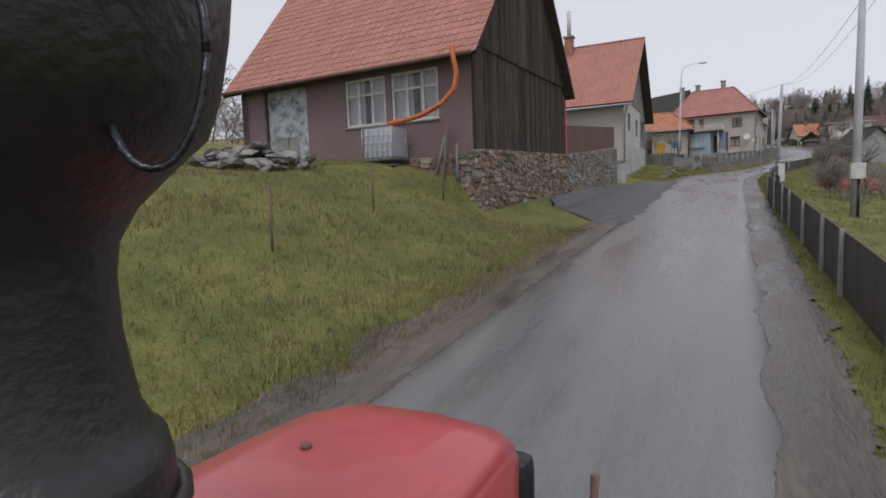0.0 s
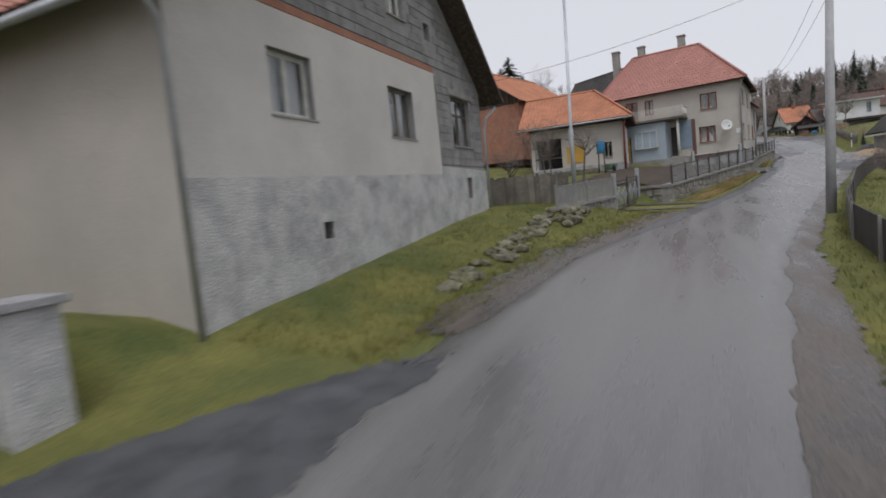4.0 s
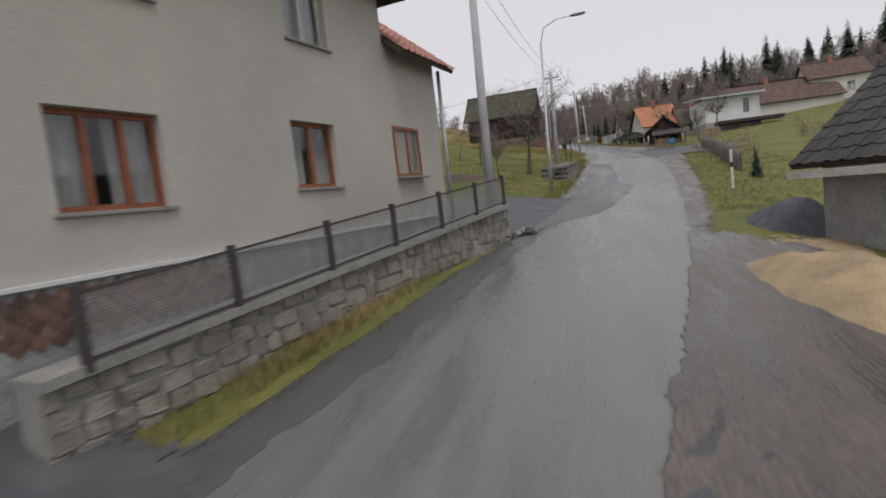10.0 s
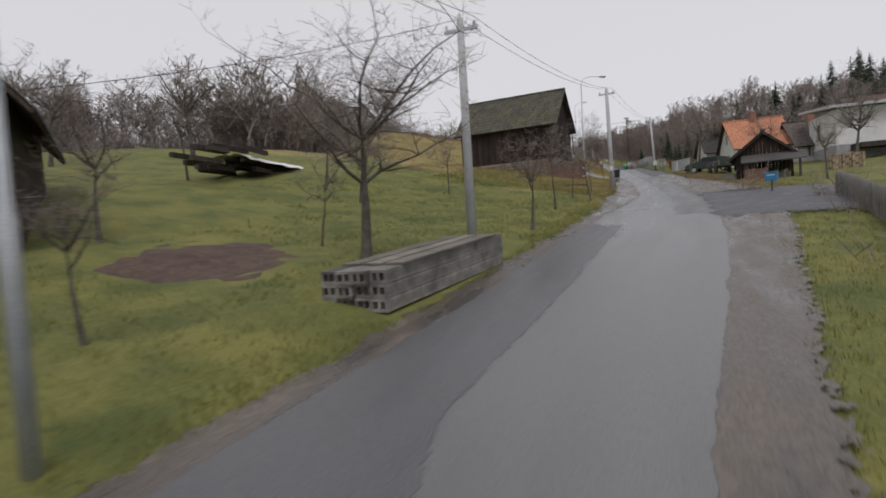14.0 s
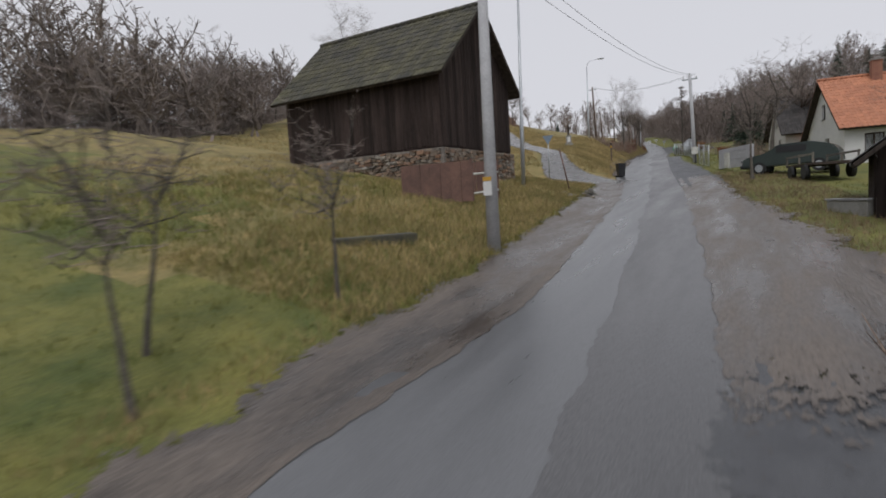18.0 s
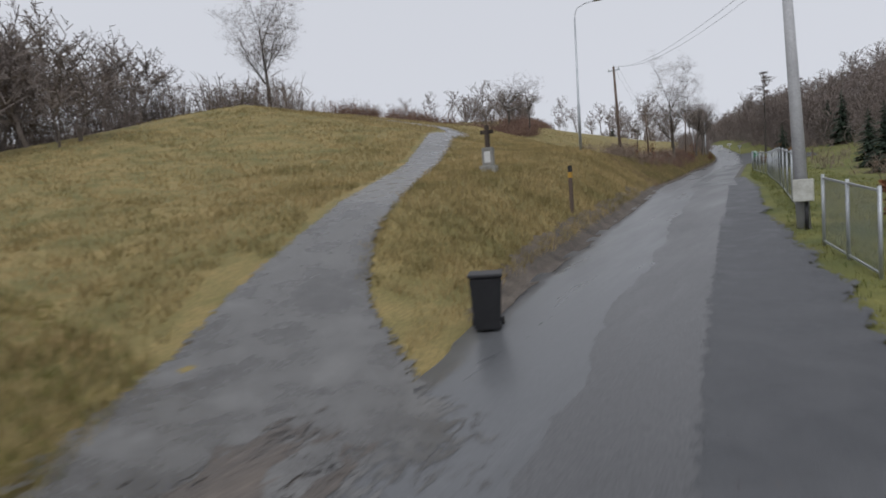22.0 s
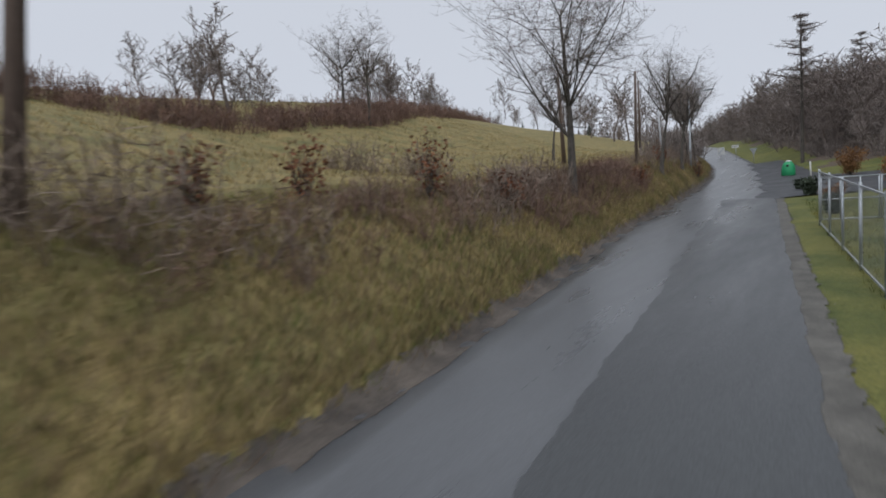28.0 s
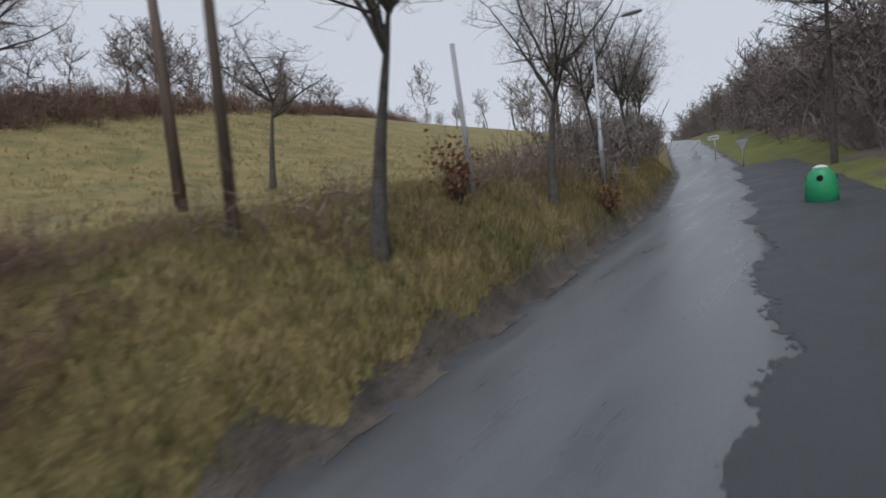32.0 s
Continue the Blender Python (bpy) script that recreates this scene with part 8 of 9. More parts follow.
def seg_arrays(segs, n):
    """Frusta from rows of x0 y0 z0 x1 y1 z1 r0 r1."""
    S = np.array(segs, float)
    a, b = S[:, 0:3], S[:, 3:6]
    d = b - a
    d /= np.linalg.norm(d, axis=1, keepdims=True) + 1e-9
    ref = np.where(np.abs(d[:, 2:3]) > 0.9, [[1.0, 0, 0]], [[0, 0, 1.0]])
    u = np.cross(d, ref)
    u /= np.linalg.norm(u, axis=1, keepdims=True) + 1e-9
    v = np.cross(d, u)
    ang = 2 * np.pi * np.arange(n) / n
    ring = np.cos(ang)[None, :, None] * u[:, None] + np.sin(ang)[None, :, None] * v[:, None]
    lo = a[:, None] + ring * S[:, 6][:, None, None]
    hi = b[:, None] + ring * S[:, 7][:, None, None]
    V = np.concatenate([lo, hi], 1).reshape(-1, 3)
    base = (np.arange(len(S)) * 2 * n)[:, None]
    k = np.arange(n)
    F = np.stack([base + k, base + (k + 1) % n, base + n + (k + 1) % n, base + n + k], -1).reshape(-1, 4)
    return V, F


def grow(seed, H, r0, lean=0.0, fork=0.32, limbs=7, sub=6, twigs=6, up=0.55, fine=True, curve=0.25, droop=0.0, lead=0.25, low=0.5, stout=0.75):
    """A bare tree: trunk, limbs, branches and twigs as tapered segments."""
    rng = random.Random(seed)
    wood, thin = [], []

    def arm(p, d, length, r, steps, store, wob, lift):
        pts = [(p.copy(), r)]
        for i in range(steps):
            d = (d + Vector((rng.uniform(-wob, wob), rng.uniform(-wob, wob), rng.uniform(-wob, wob) + lift))).normalized()
            q = p + d * (length / steps)
            r2 = r * (1 - 0.75 * (i + 1) / steps)
            store.append((*p, *q, pts[-1][1], r2))
            p = q
            pts.append((p.copy(), r2))
        return pts

    top = H * (fork + lead)
    trunk = arm(Vector((0, 0, -0.2)), Vector((lean, lean * 0.5, 1)), top + 0.2, r0, 6, wood, 0.07, 0.05)
    wood[0] = (*wood[0][:6], r0 * 1.35, wood[0][7])
    for i in range(limbs):
        k = rng.uniform(low, 1.0) if i else 1.0
        f = fork / (fork + lead)
        idx = min(len(trunk) - 1, max(2, int(len(trunk) * (f + (1 - f) * k))))
        p, r = trunk[idx]
        a = i * 2.4 + rng.uniform(-0.4, 0.4)
        e = rng.uniform(up * 0.6, up * 1.3)
        d = Vector((math.cos(a), math.sin(a), e * 1.6)).normalized()
        limb = arm(p, d, H * rng.uniform(0.35, 0.52), max(r * stout, r0 * 0.44 * stout), 5, wood, curve, 0.06 - droop)
        for j in range(sub):
            m = rng.randint(1, len(limb) - 1)
            p2, r2 = limb[m]
            d2 = Vector((rng.uniform(-1, 1), rng.uniform(-1, 1), rng.uniform(-0.2, 0.9))).normalized()
            br = arm(p2, d2, H * rng.uniform(0.13, 0.25), max(r2 * 0.6, 0.012), 4, wood if fine else thin, 0.2, 0.05 - droop)
            for t in range(twigs):
                p3, r3 = br[rng.randint(1, len(br) - 1)]
                d3 = Vector((rng.uniform(-1, 1), rng.uniform(-1, 1), rng.uniform(-0.3, 0.9))).normalized()
                tw = arm(p3, d3, H * rng.uniform(0.06, 0.12), max(min(r3 * 0.6, 0.012), 0.006), 2, thin, 0.2, 0.03 - droop)
                if fine:
                    for s in range(3):
                        p4, r4 = tw[-1 - (s % 2)]
                        d4 = Vector((rng.uniform(-1, 1), rng.uniform(-1, 1), rng.uniform(-0.2, 0.8))).normalized()
                        thin.append((*p4, *(p4 + d4 * H * rng.uniform(0.03, 0.07)), 0.006, 0.003))
    return wood, thin


TREES = {}


def tree_variant(key, *a, **k):
    if key not in TREES:
        wood, thin = grow(*a, **k)
        TREES[key] = (mesh_np("trunk", *seg_arrays(wood, 6), M_BARK, True), mesh_np("crown", *seg_arrays(thin, 3), M_TWIG))
    return TREES[key]


def tree(key, x, y, scale=1.0, turn=0.0, label="bare winter fruit tree in the grass", z=None, group="", name="tree", squash=1.0):
    t = thing(name, label, "tree", group=group)
    t.matrix_basis = Matrix.Translation((x, y, (gz(x, y) if z is None else z) - 0.05)) @ Euler((0, 0, turn)).to_matrix().to_4x4() @ Matrix.Diagonal((scale, scale, scale * squash, 1))
    part("trunk", TREES[key][0], None, t)
    part("crown", TREES[key][1], None, t)
    return t


tree_variant("orchard", 101, 5.0, 0.13, 0.06, 0.3, 7, 6, 6, 0.6)
tree_variant("orchard2", 102, 4.6, 0.1, -0.08, 0.25, 6, 6, 6, 0.75)
tree_variant("small", 103, 3.0, 0.05, 0.05, 0.35, 5, 5, 5, 0.7)
tree_variant("big", 104, 8.0, 0.24, 0.05, 0.3, 9, 7, 7, 0.7, curve=0.3)
tree_variant("spread", 110, 7.0, 0.17, 0.05, 0.2, 10, 8, 7, 0.42, curve=0.26, low=0.2, stout=0.6)
tree_variant("lime", 105, 9.0, 0.2, 0.03, 0.3, 10, 8, 7, 0.95, curve=0.2)
tree_variant("lime2", 106, 9.0, 0.18, -0.04, 0.28, 10, 8, 7, 0.85, curve=0.22)
tree_variant("bank", 131, 8.5, 0.17, 0.04, 0.2, 16, 9, 8, 0.75, curve=0.16, lead=0.55, low=0.0, stout=0.36)
tree_variant("bush", 108, 2.4, 0.03, 0.0, 0.02, 14, 7, 6, 0.9)

G1 = "bare fruit trees in the orchard"
for i, (k, x, y, s, tu) in enumerate((("spread", 6.15, 113.6, 0.95, 0.3), ("orchard2", 5.3, 107.2, 0.62, 1.0), ("orchard", 1.9, 120.5, 0.75, 2.0), ("small", 3.4, 115.6, 0.9, 0.4), ("orchard", -2.0, 112.5, 0.8, 3.0),
                                      ("orchard2", 8.5, 120.6, 0.72, 4.0), ("small", 8.0, 126.6, 1.2, 5.0), ("small", 7.8, 131.8, 1.0, 1.5), ("small", 8.4, 134.6, 0.9, 2.5), ("orchard", -4.4, 127, 0.8, 0.8),
                                      ("orchard2", -9, 122, 0.9, 1.8), ("orchard", -12, 116, 1.0, 2.8), ("big", -15, 128, 0.8, 3.4), ("small", -0.5, 124, 1.1, 0.2), ("orchard2", -6, 133, 0.9, 0.6),
                                      ("small", 1.5, 130, 1.1, 2.2), ("orchard", -18, 121, 1.1, 1.2), ("small", 8.9, 131.0, 1.05, 3.3))):
    tree(k, x, y, s, tu, group=G1)
for k, x, y, s, tu in (("orchard2", -7.5, 70.5, 0.8, 0.3), ("orchard", -4.8, 68, 0.7, 1.1), ("small", -6.2, 66.2, 1.1, 2.0), ("orchard2", -10.5, 64, 0.9, 2.7), ("orchard", -7.0, 60.6, 0.65, 0.5), ("small", -9, 73.2, 1.2, 3.9)):
    tree(k, x, y, s, tu, "bare garden fruit tree near the small house", group="bare garden trees")
for k, x, y, s, tu in (("orchard", 6.5, 47, 0.6, 0.1), ("orchard2", 7.5, 52, 0.65, 1.1), ("orchard", 6.0, 42, 0.5, 2.2), ("orchard2", 8.5, 57, 0.7, 3.1), ("bush", 4.4, 29, 0.9, 0.0), ("bush", 5.2, 33, 1.0, 1.0), ("orchard", 7, 36, 0.6, 4.0), ("bush", 9.2, 68.5, 0.9, 2.0), ("bush", 10.2, 71, 0.8, 3.0), ("bush", 8.9, 65, 0.9, 3.0), ("bush", 13.2, 80.8, 1.1, 0.5), ("bush", 12.7, 78.9, 1.0, 1.5), ("bush", 14.0, 83.0, 1.0, 2.5)):
    tree(k, x, y, s, tu, "bare shrub in the garden behind the fence", group="bare garden shrubs", name="shrub" if k == "bush" else "tree")
for k, x, y, s, tu in (("orchard2", 20.6, 139.5, 0.75, 0.7), ("lime2", 13.7, 157.2, 0.5, 1.0), ("big", 24.5, 150.5, 0.7, 1.0), ("orchard", 14.6, 171, 1.3, 1.4), ("big", 17.0, 176.5, 0.9, 2.4), ("lime", 20, 186, 0.8, 0.2), ("big", 15.5, 184, 0.7, 4.0), ("orchard", 19, 152, 0.9, 2.0), ("big", 26.5, 163, 0.9, 5.0)):
    tree(k, x, y, s, tu, "bare tree by the farmstead", group="bare trees at the farm")
G2 = "roadside trees on the bank"
for k, x, y, s, tu in (("bank", -4.85, 218.9, 1.0, 0.2), ("lime", -5.65, 232.7, 0.72, 1.4), ("lime", -6.4, 240.2, 0.68, 2.0), ("lime2", -7.6, 247, 0.75, 3.0), ("lime", -8.6, 254, 0.75, 4.2), ("lime2", -11.6, 262, 0.8, 5.0), ("lime", -13.4, 270, 0.8, 0.9), ("lime2", -16, 280, 0.85, 1.9), ("orchard", -14.5, 237.5, 1.0, 1.9), ("lime", -19.5, 292, 0.85, 2.9)):
    tree(k, x, y, s, tu, "bare roadside tree on the grassy bank", group=G2)


def hill_z(x, y):
    e = max(cx(y) + le(y) - x, x - cx(y) - re_(y), 0)
    z = land(x, y)
    if e > 60:
        z += min(6, e * 0.02) * noise.noise((x * 0.02, y * 0.02, 0.3))
    return z


for k, x, y, s, tu in (("spread", -34.5, 236, 1.3, 0.4), ("orchard2", -30.2, 235, 1.75, 2.4), ("bank", -36.2, 191.3, 1.3, 1.0)):
    tree(k, x, y, s, tu, "tall bare oak on the hilltop", z=hill_z(x, y), group="hilltop trees")


def pine_variant(key, seed, H):
    """A tall slender larch: whorls of level limbs with drooping twigs."""
    rng = random.Random(seed)
    wood = [(0, 0, -0.2, 0.05, 0, H * 0.5, 0.17, 0.11), (0.05, 0, H * 0.5, 0, 0.05, H, 0.11, 0.02)]
    thin = []
    z = H * 0.42
    while z < H * 0.98:
        t = (z - H * 0.38) / (H * 0.6)
        for k in range(5):
            a = rng.uniform(0, 6.28)
            L = (3.3 * (1 - t) ** 0.6 + 0.4) * rng.uniform(0.5, 1.15)
            p = Vector((0.03, 0.02, z + rng.uniform(-0.15, 0.15)))
            d = Vector((math.cos(a), math.sin(a), rng.uniform(-0.1, 0.25)))
            for m in range(4):
                q = p + (d + Vector((0, 0, 0.05 * m))) * (L / 4)
                wood.append((*p, *q, 0.03 - 0.006 * m, 0.024 - 0.006 * m))
                for n in range(11):
                    c = p.lerp(q, rng.random())
                    e = c + Vector((rng.uniform(-1, 1), rng.uniform(-1, 1), rng.uniform(-0.7, 0.5))) * 0.42
                    thin.append((*c, *e, 0.018, 0.008))
                p = q
        z += H * 0.05
    TREES[key] = (mesh_np("trunk", *seg_arrays(wood, 6), M_BARK, True), mesh_np("crown", *seg_arrays(thin, 3), M_TWIG))


pine_variant("larch", 140, 13.5)
tree("larch", -0.9, 258, 0.95, 0.3, "tall slender bare larch by the junction", z=gz(-0.9, 258))
tree("larch", 3.2, 268, 0.7, 2.3, "slender bare larch behind the junction", z=gz(3.2, 268))


def bush_leafy(x, y, h, seed, label, material=M_SHRUBLEAF, n=420, z=None):
    rng = random.Random(seed)
    z = gz(x, y) if z is None else z
    b = thing("shrub", label, "shrub", (x, y, z))
    segs = []
    V, F = [], []
    for i in range(16):
        a, t = rng.uniform(0, 6.28), rng.uniform(0.1, 0.5)
        d = Vector((math.cos(a) * t, math.sin(a) * t, 1)).normalized()
        p = Vector((0, 0, -0.1))
        L = h * rng.uniform(0.6, 1.05)
        for s in range(4):
            q = p + (d + Vector((rng.uniform(-.2, .2), rng.uniform(-.2, .2), 0))).normalized() * L / 4
            segs.append((*p, *q, 0.016 - s * 0.003, 0.013 - s * 0.003))
            for _ in range(n // 64):
                c = p.lerp(q, rng.random()) + Vector((rng.gauss(0, 0.14), rng.gauss(0, 0.14), rng.gauss(0, 0.08))) * h * 0.6
                if s == 0:
                    continue
                u = Vector((rng.gauss(0, 1), rng.gauss(0, 1), rng.gauss(0, 1))).normalized() * rng.uniform(0.04, 0.075)
                w = u.cross(Vector((rng.gauss(0, 1), rng.gauss(0, 1), rng.gauss(0, 1)))).normalized() * rng.uniform(0.025, 0.045)
                k = len(V)
                V += [c - u, c + w, c + u, c - w]
                F.append((k, k + 1, k + 2, k + 3))
            p = q
    part("stem", mesh_np("stems", *seg_arrays(segs, 4), M_BARK), None, b)
    part("foliage", mesh_np("leaves", V, F, material), None, b)
    return b


for i, (x, y, h) in enumerate(((-4.9, 210.8, 1.9), (-5.3, 207.4, 1.5), (-5.0, 205.0, 1.3), (-4.1, 213.2, 1.3), (-6.6, 236.2, 1.7), (-4.9, 226.4, 1.3), (-6.2, 243.5, 1.4))):
    bush_leafy(x, y, h, 200 + i, "young tree holding rust-brown dead leaves")
M_JUNIPER = mat("juniper_needles", (0.075, 0.095, 0.06), (0.04, 0.052, 0.033), rough=0.9, scale=2, fine=30, bump=0.0, rnd=0.35)
M_THUJA = mat("orange_brown_thuja", (0.30, 0.15, 0.05), (0.17, 0.085, 0.035), rough=0.9, scale=2, fine=30, bump=0.0, rnd=0.35)
for i, (x, y, h, m) in enumerate(((1.45, 230.9, 0.95, M_JUNIPER), (0.75, 234.3, 0.7, M_JUNIPER), (2.4, 226.6, 1.0, M_THUJA), (11.8, 171.6, 1.2, M_SHRUBLEAF), (2.55, 223.2, 0.85, M_JUNIPER), (2.7, 243.0, 1.9, M_THUJA), (4.6, 236.5, 1.7, M_THUJA))):
    bush_leafy(x, y, h, 230 + i, "dense rounded garden shrub by the fence", m, 2600)

# bare scrub along the bank and the slopes: one mass each
def ribbons(seed, segs, least):
    """Cheap flat branches for far trees."""
    r = np.random.RandomState(seed)
    S = np.array(segs, float)
    a, b = S[:, 0:3], S[:, 3:6]
    w = np.cross(b - a, r.normal(0, 1, (len(S), 3)))
    w /= np.linalg.norm(w, axis=1, keepdims=True) + 1e-9
    r0, r1 = np.maximum(S[:, 6:7], least), np.maximum(S[:, 7:8], least * 0.7)
    V = np.stack([a - w * r0, a + w * r0, b + w * r1, b - w * r1], 1).reshape(-1, 3)
    return V, np.arange(len(V)).reshape(-1, 4)


def sketch_tree(seed, H, fork, limbs, up, least):
    """A far tree of few flat branches: trunk, limbs, branches and twigs."""
    r = random.Random(seed)
    out = []
    jit = lambda q: Vector((r.uniform(-q, q), r.uniform(-q, q), r.uniform(-q, q)))
    p, axis = Vector((0, 0, -0.3)), []
    for k in range(5):
        q = p + Vector((r.uniform(-0.06, 0.06), r.uniform(-0.06, 0.06), 0.18)) * H
        out.append((*p, *q, 0.02 * H * (1 - k / 6), 0.02 * H * (1 - (k + 1) / 6)))
        axis.append((p, q))
        p = q
    for i in range(limbs):
        k = fork + (0.98 - fork) * (i + 0.5) / limbs
        m = min(4, int(k * 5))
        b = axis[m][0].lerp(axis[m][1], k * 5 - m)
        a = i * 2.4 + r.uniform(-0.5, 0.5)
        d = Vector((math.cos(a), math.sin(a), up * r.uniform(0.7, 1.5))).normalized()
        L = H * (0.42 - 0.22 * k) * r.uniform(0.7, 1.25)
        for h in range(2):
            e = b + (d + jit(0.25)) * L * 0.55
            out.append((*b, *e, 0.008 * H * (1 - 0.4 * h), 0.005 * H * (1 - 0.4 * h)))
            for _ in range(4):
                c = b.lerp(e, r.uniform(0.2, 1))
                f = c + (d * 0.5 + jit(0.8) + Vector((0, 0, 0.25))) * L * 0.42
                out.append((*c, *f, 0.003 * H, 0.002 * H))
                for _ in range(3):
                    g = c.lerp(f, r.uniform(0.3, 1))
                    w = g + (jit(1.0) + Vector((0, 0, 0.2))) * L * 0.24
                    out.append((*g, *w, 0.001 * H, 0.001 * H))
            b = e
    return ribbons(seed, out, least)


def thicket(seed, H, R, stems, least):
    """A clump of many thin upright stems with side twigs."""
    r = random.Random(seed)
    out = []
    for _ in range(stems):
        a, q = r.uniform(0, 6.28), R * math.sqrt(r.random())
        p = Vector((math.cos(a) * q, math.sin(a) * q, -0.15))
        d = Vector((math.cos(a) * 0.35 * q / R + r.uniform(-.15, .15), math.sin(a) * 0.35 * q / R + r.uniform(-.15, .15), 1))
        L = H * r.uniform(0.5, 1.05) * (1 - 0.3 * q / R)
        for k in range(2):
            e = p + (d + Vector((r.uniform(-.2, .2), r.uniform(-.2, .2), 0))) * L * 0.5
            out.append((*p, *e, least * (1.6 - 0.5 * k), least * (1.2 - 0.5 * k)))
            for _ in range(5):
                c = p.lerp(e, r.random())
                f = c + Vector((r.uniform(-1, 1), r.uniform(-1, 1), r.uniform(-0.1, 1.1))) * H * 0.2
                out.append((*c, *f, least, least * 0.5))
            p = e
    return ribbons(seed, out, least * 0.6)


BUSHES = [thicket(150 + k, 2.2, 0.9, 16, 0.012) for k in range(4)]
BRUSH = [thicket(160 + k, 4.0, 1.8, 20, 0.026) for k in range(4)]
FAR = [sketch_tree(120, 9, 0.3, 13, 0.9, 0.034), sketch_tree(121, 9, 0.2, 12, 1.3, 0.034), sketch_tree(122, 10, 0.35, 13, 1.0, 0.034), sketch_tree(123, 8, 0.25, 14, 0.7, 0.034), sketch_tree(124, 11, 0.4, 12, 1.1, 0.036)]


def mass(name, protos, places, material, label, category, seed):
    rng = random.Random(seed)
    VV, FF, o = [], [], 0
    for x, y, z, s in places:
        V, F = protos[rng.randrange(len(protos))]
        a = rng.uniform(0, 6.28)
        R = np.array([[math.cos(a), -math.sin(a), 0], [math.sin(a), math.cos(a), 0], [0, 0, 1]])
        st = np.array([1, 1, rng.uniform(0.85, 1.15)])
        VV.append((V * s * st) @ R.T + (x, y, z))
        FF.append(F + o)
        o += len(V)
    me = mesh_np(name, np.concatenate(VV), np.concatenate(FF), material)
    return tagged(new(name, me), label, category, kind="stuff")


rng = random.Random(300)


def scatter(n, y0, y1, off, s0, s1, sink=0.3):
    """n places between y0 and y1, at off(y, rng) from the road's line, with sizes between s0 and s1."""
    out = []
    for _ in range(n):
        y = rng.uniform(y0, y1)
        x = cx(y) + off(y, rng)
        out.append((x, y, hill_z(x, y) - sink, rng.uniform(s0, s1)))
    return out


M_BRAMBLE = mat("red_brown_bramble", (0.25, 0.155, 0.115), (0.145, 0.095, 0.075), rough=0.95, scale=1.2, fine=20, bump=0.0, rnd=0.35)
M_BRUSH = mat("dark_winter_brush", (0.25, 0.212, 0.19), (0.16, 0.134, 0.12), rough=0.95, scale=0.4, fine=12, bump=0.0, rnd=0.3)
# the roadside bank: grey stems above, red-brown bramble at their feet
bank = lambda a, b: lambda y, r: le(y) - r.uniform(a, b)
mass("scrub", BUSHES, scatter(70, 205, 262, bank(1.6, 3.6), 0.25, 0.6, 0.1) + scatter(22, 198, 205, bank(2.4, 5.0), 0.5, 0.85, 0.1) + scatter(14, 212, 218, bank(1.9, 3.2), 0.5, 0.8, 0.1) + scatter(30, 240, 262, bank(1.6, 3.2), 0.4, 0.8, 0.1), M_SCRUB, "tangled bare scrub along the roadside bank", "scrub", 301)
mass("scrub", BUSHES, scatter(60, 203, 213, bank(1.6, 3.4), 0.2, 0.45, 0.1) + scatter(230, 213, 229, bank(0.9, 3.0), 0.22, 0.5, 0.1) + scatter(60, 229, 268, bank(1.2, 2.8), 0.2, 0.42, 0.1), M_BRAMBLE, "red-brown bramble tangle on the roadside bank", "scrub", 310)
mass("scrub", BUSHES, [(x + rng.gauss(0, 0.7), y + rng.gauss(0, 0.7), gz(x, y) - 0.1, rng.uniform(0.55, 0.85)) for x, y in [(-10.2, 217.5)] * 9 + [(-13.6, 216.0)] * 7], M_SCRUB, "round bare bushes on the crest of the bank", "scrub", 317)
mass("scrub", BRUSH, scatter(70, 246, 300, bank(1.6, 4.5), 0.5, 0.9), M_BRUSH, "dense roadside thicket at the bend", "scrub", 311)
# hedge with young trees on the hill's shoulder
hedge = lambda y: float(np.interp(y, [150, 178, 196, 206, 217, 226, 238, 248, 300, 380], [-56, -46, -38, -30, -25.5, -27.5, -31, -36, -58, -90]))
pl = [(hedge(y) - abs(q), y + p, hill_z(hedge(y) - abs(q), y + p) - 0.2, z) for y, p, q, z in [(rng.uniform(200, 300), rng.gauss(0, 1), rng.gauss(0, 2.6), rng.uniform(0.38, 0.62)) for _ in range(430)]]
mass("scrub", BRUSH, pl, M_BRAMBLE, "brown hedge scrub on the hill's shoulder", "scrub", 302)
pl = [(hedge(y) - 2 - abs(q), y, hill_z(hedge(y) - 2 - abs(q), y) - 0.3, z) for y, q, z in [(rng.choice((219, 222, 226, 243, 246, 249, 253, 262, 275)) + rng.gauss(0, 1.5), rng.gauss(0, 4), rng.uniform(0.38, 0.68)) for _ in range(42)]]
mass("woodland", FAR, pl, M_TWIG, "thin bare copse along the hilltop", "woodland", 303)
pl = [(x, y, hill_z(x, y) - 0.3, rng.uniform(0.35, 0.6)) for x, y in [(rng.gauss(-38, 3), rng.gauss(190.5, 4)) for _ in range(16)]]
mass("scrub", BRUSH, [(x, y, z, q * 1.9) for x, y, z, q in pl], M_TWIG, "bare bushes round the tall tree on the hill", "scrub", 312)
pl = [(x, y, hill_z(x, y) - 0.3, rng.uniform(0.3, 0.6)) for x, y in [(rng.uniform(-120, -58), rng.uniform(200, 330)) for _ in range(120)]]
mass("woodland", FAR, pl, M_TWIG, "far bare trees on the hill's crest", "woodland", 313)
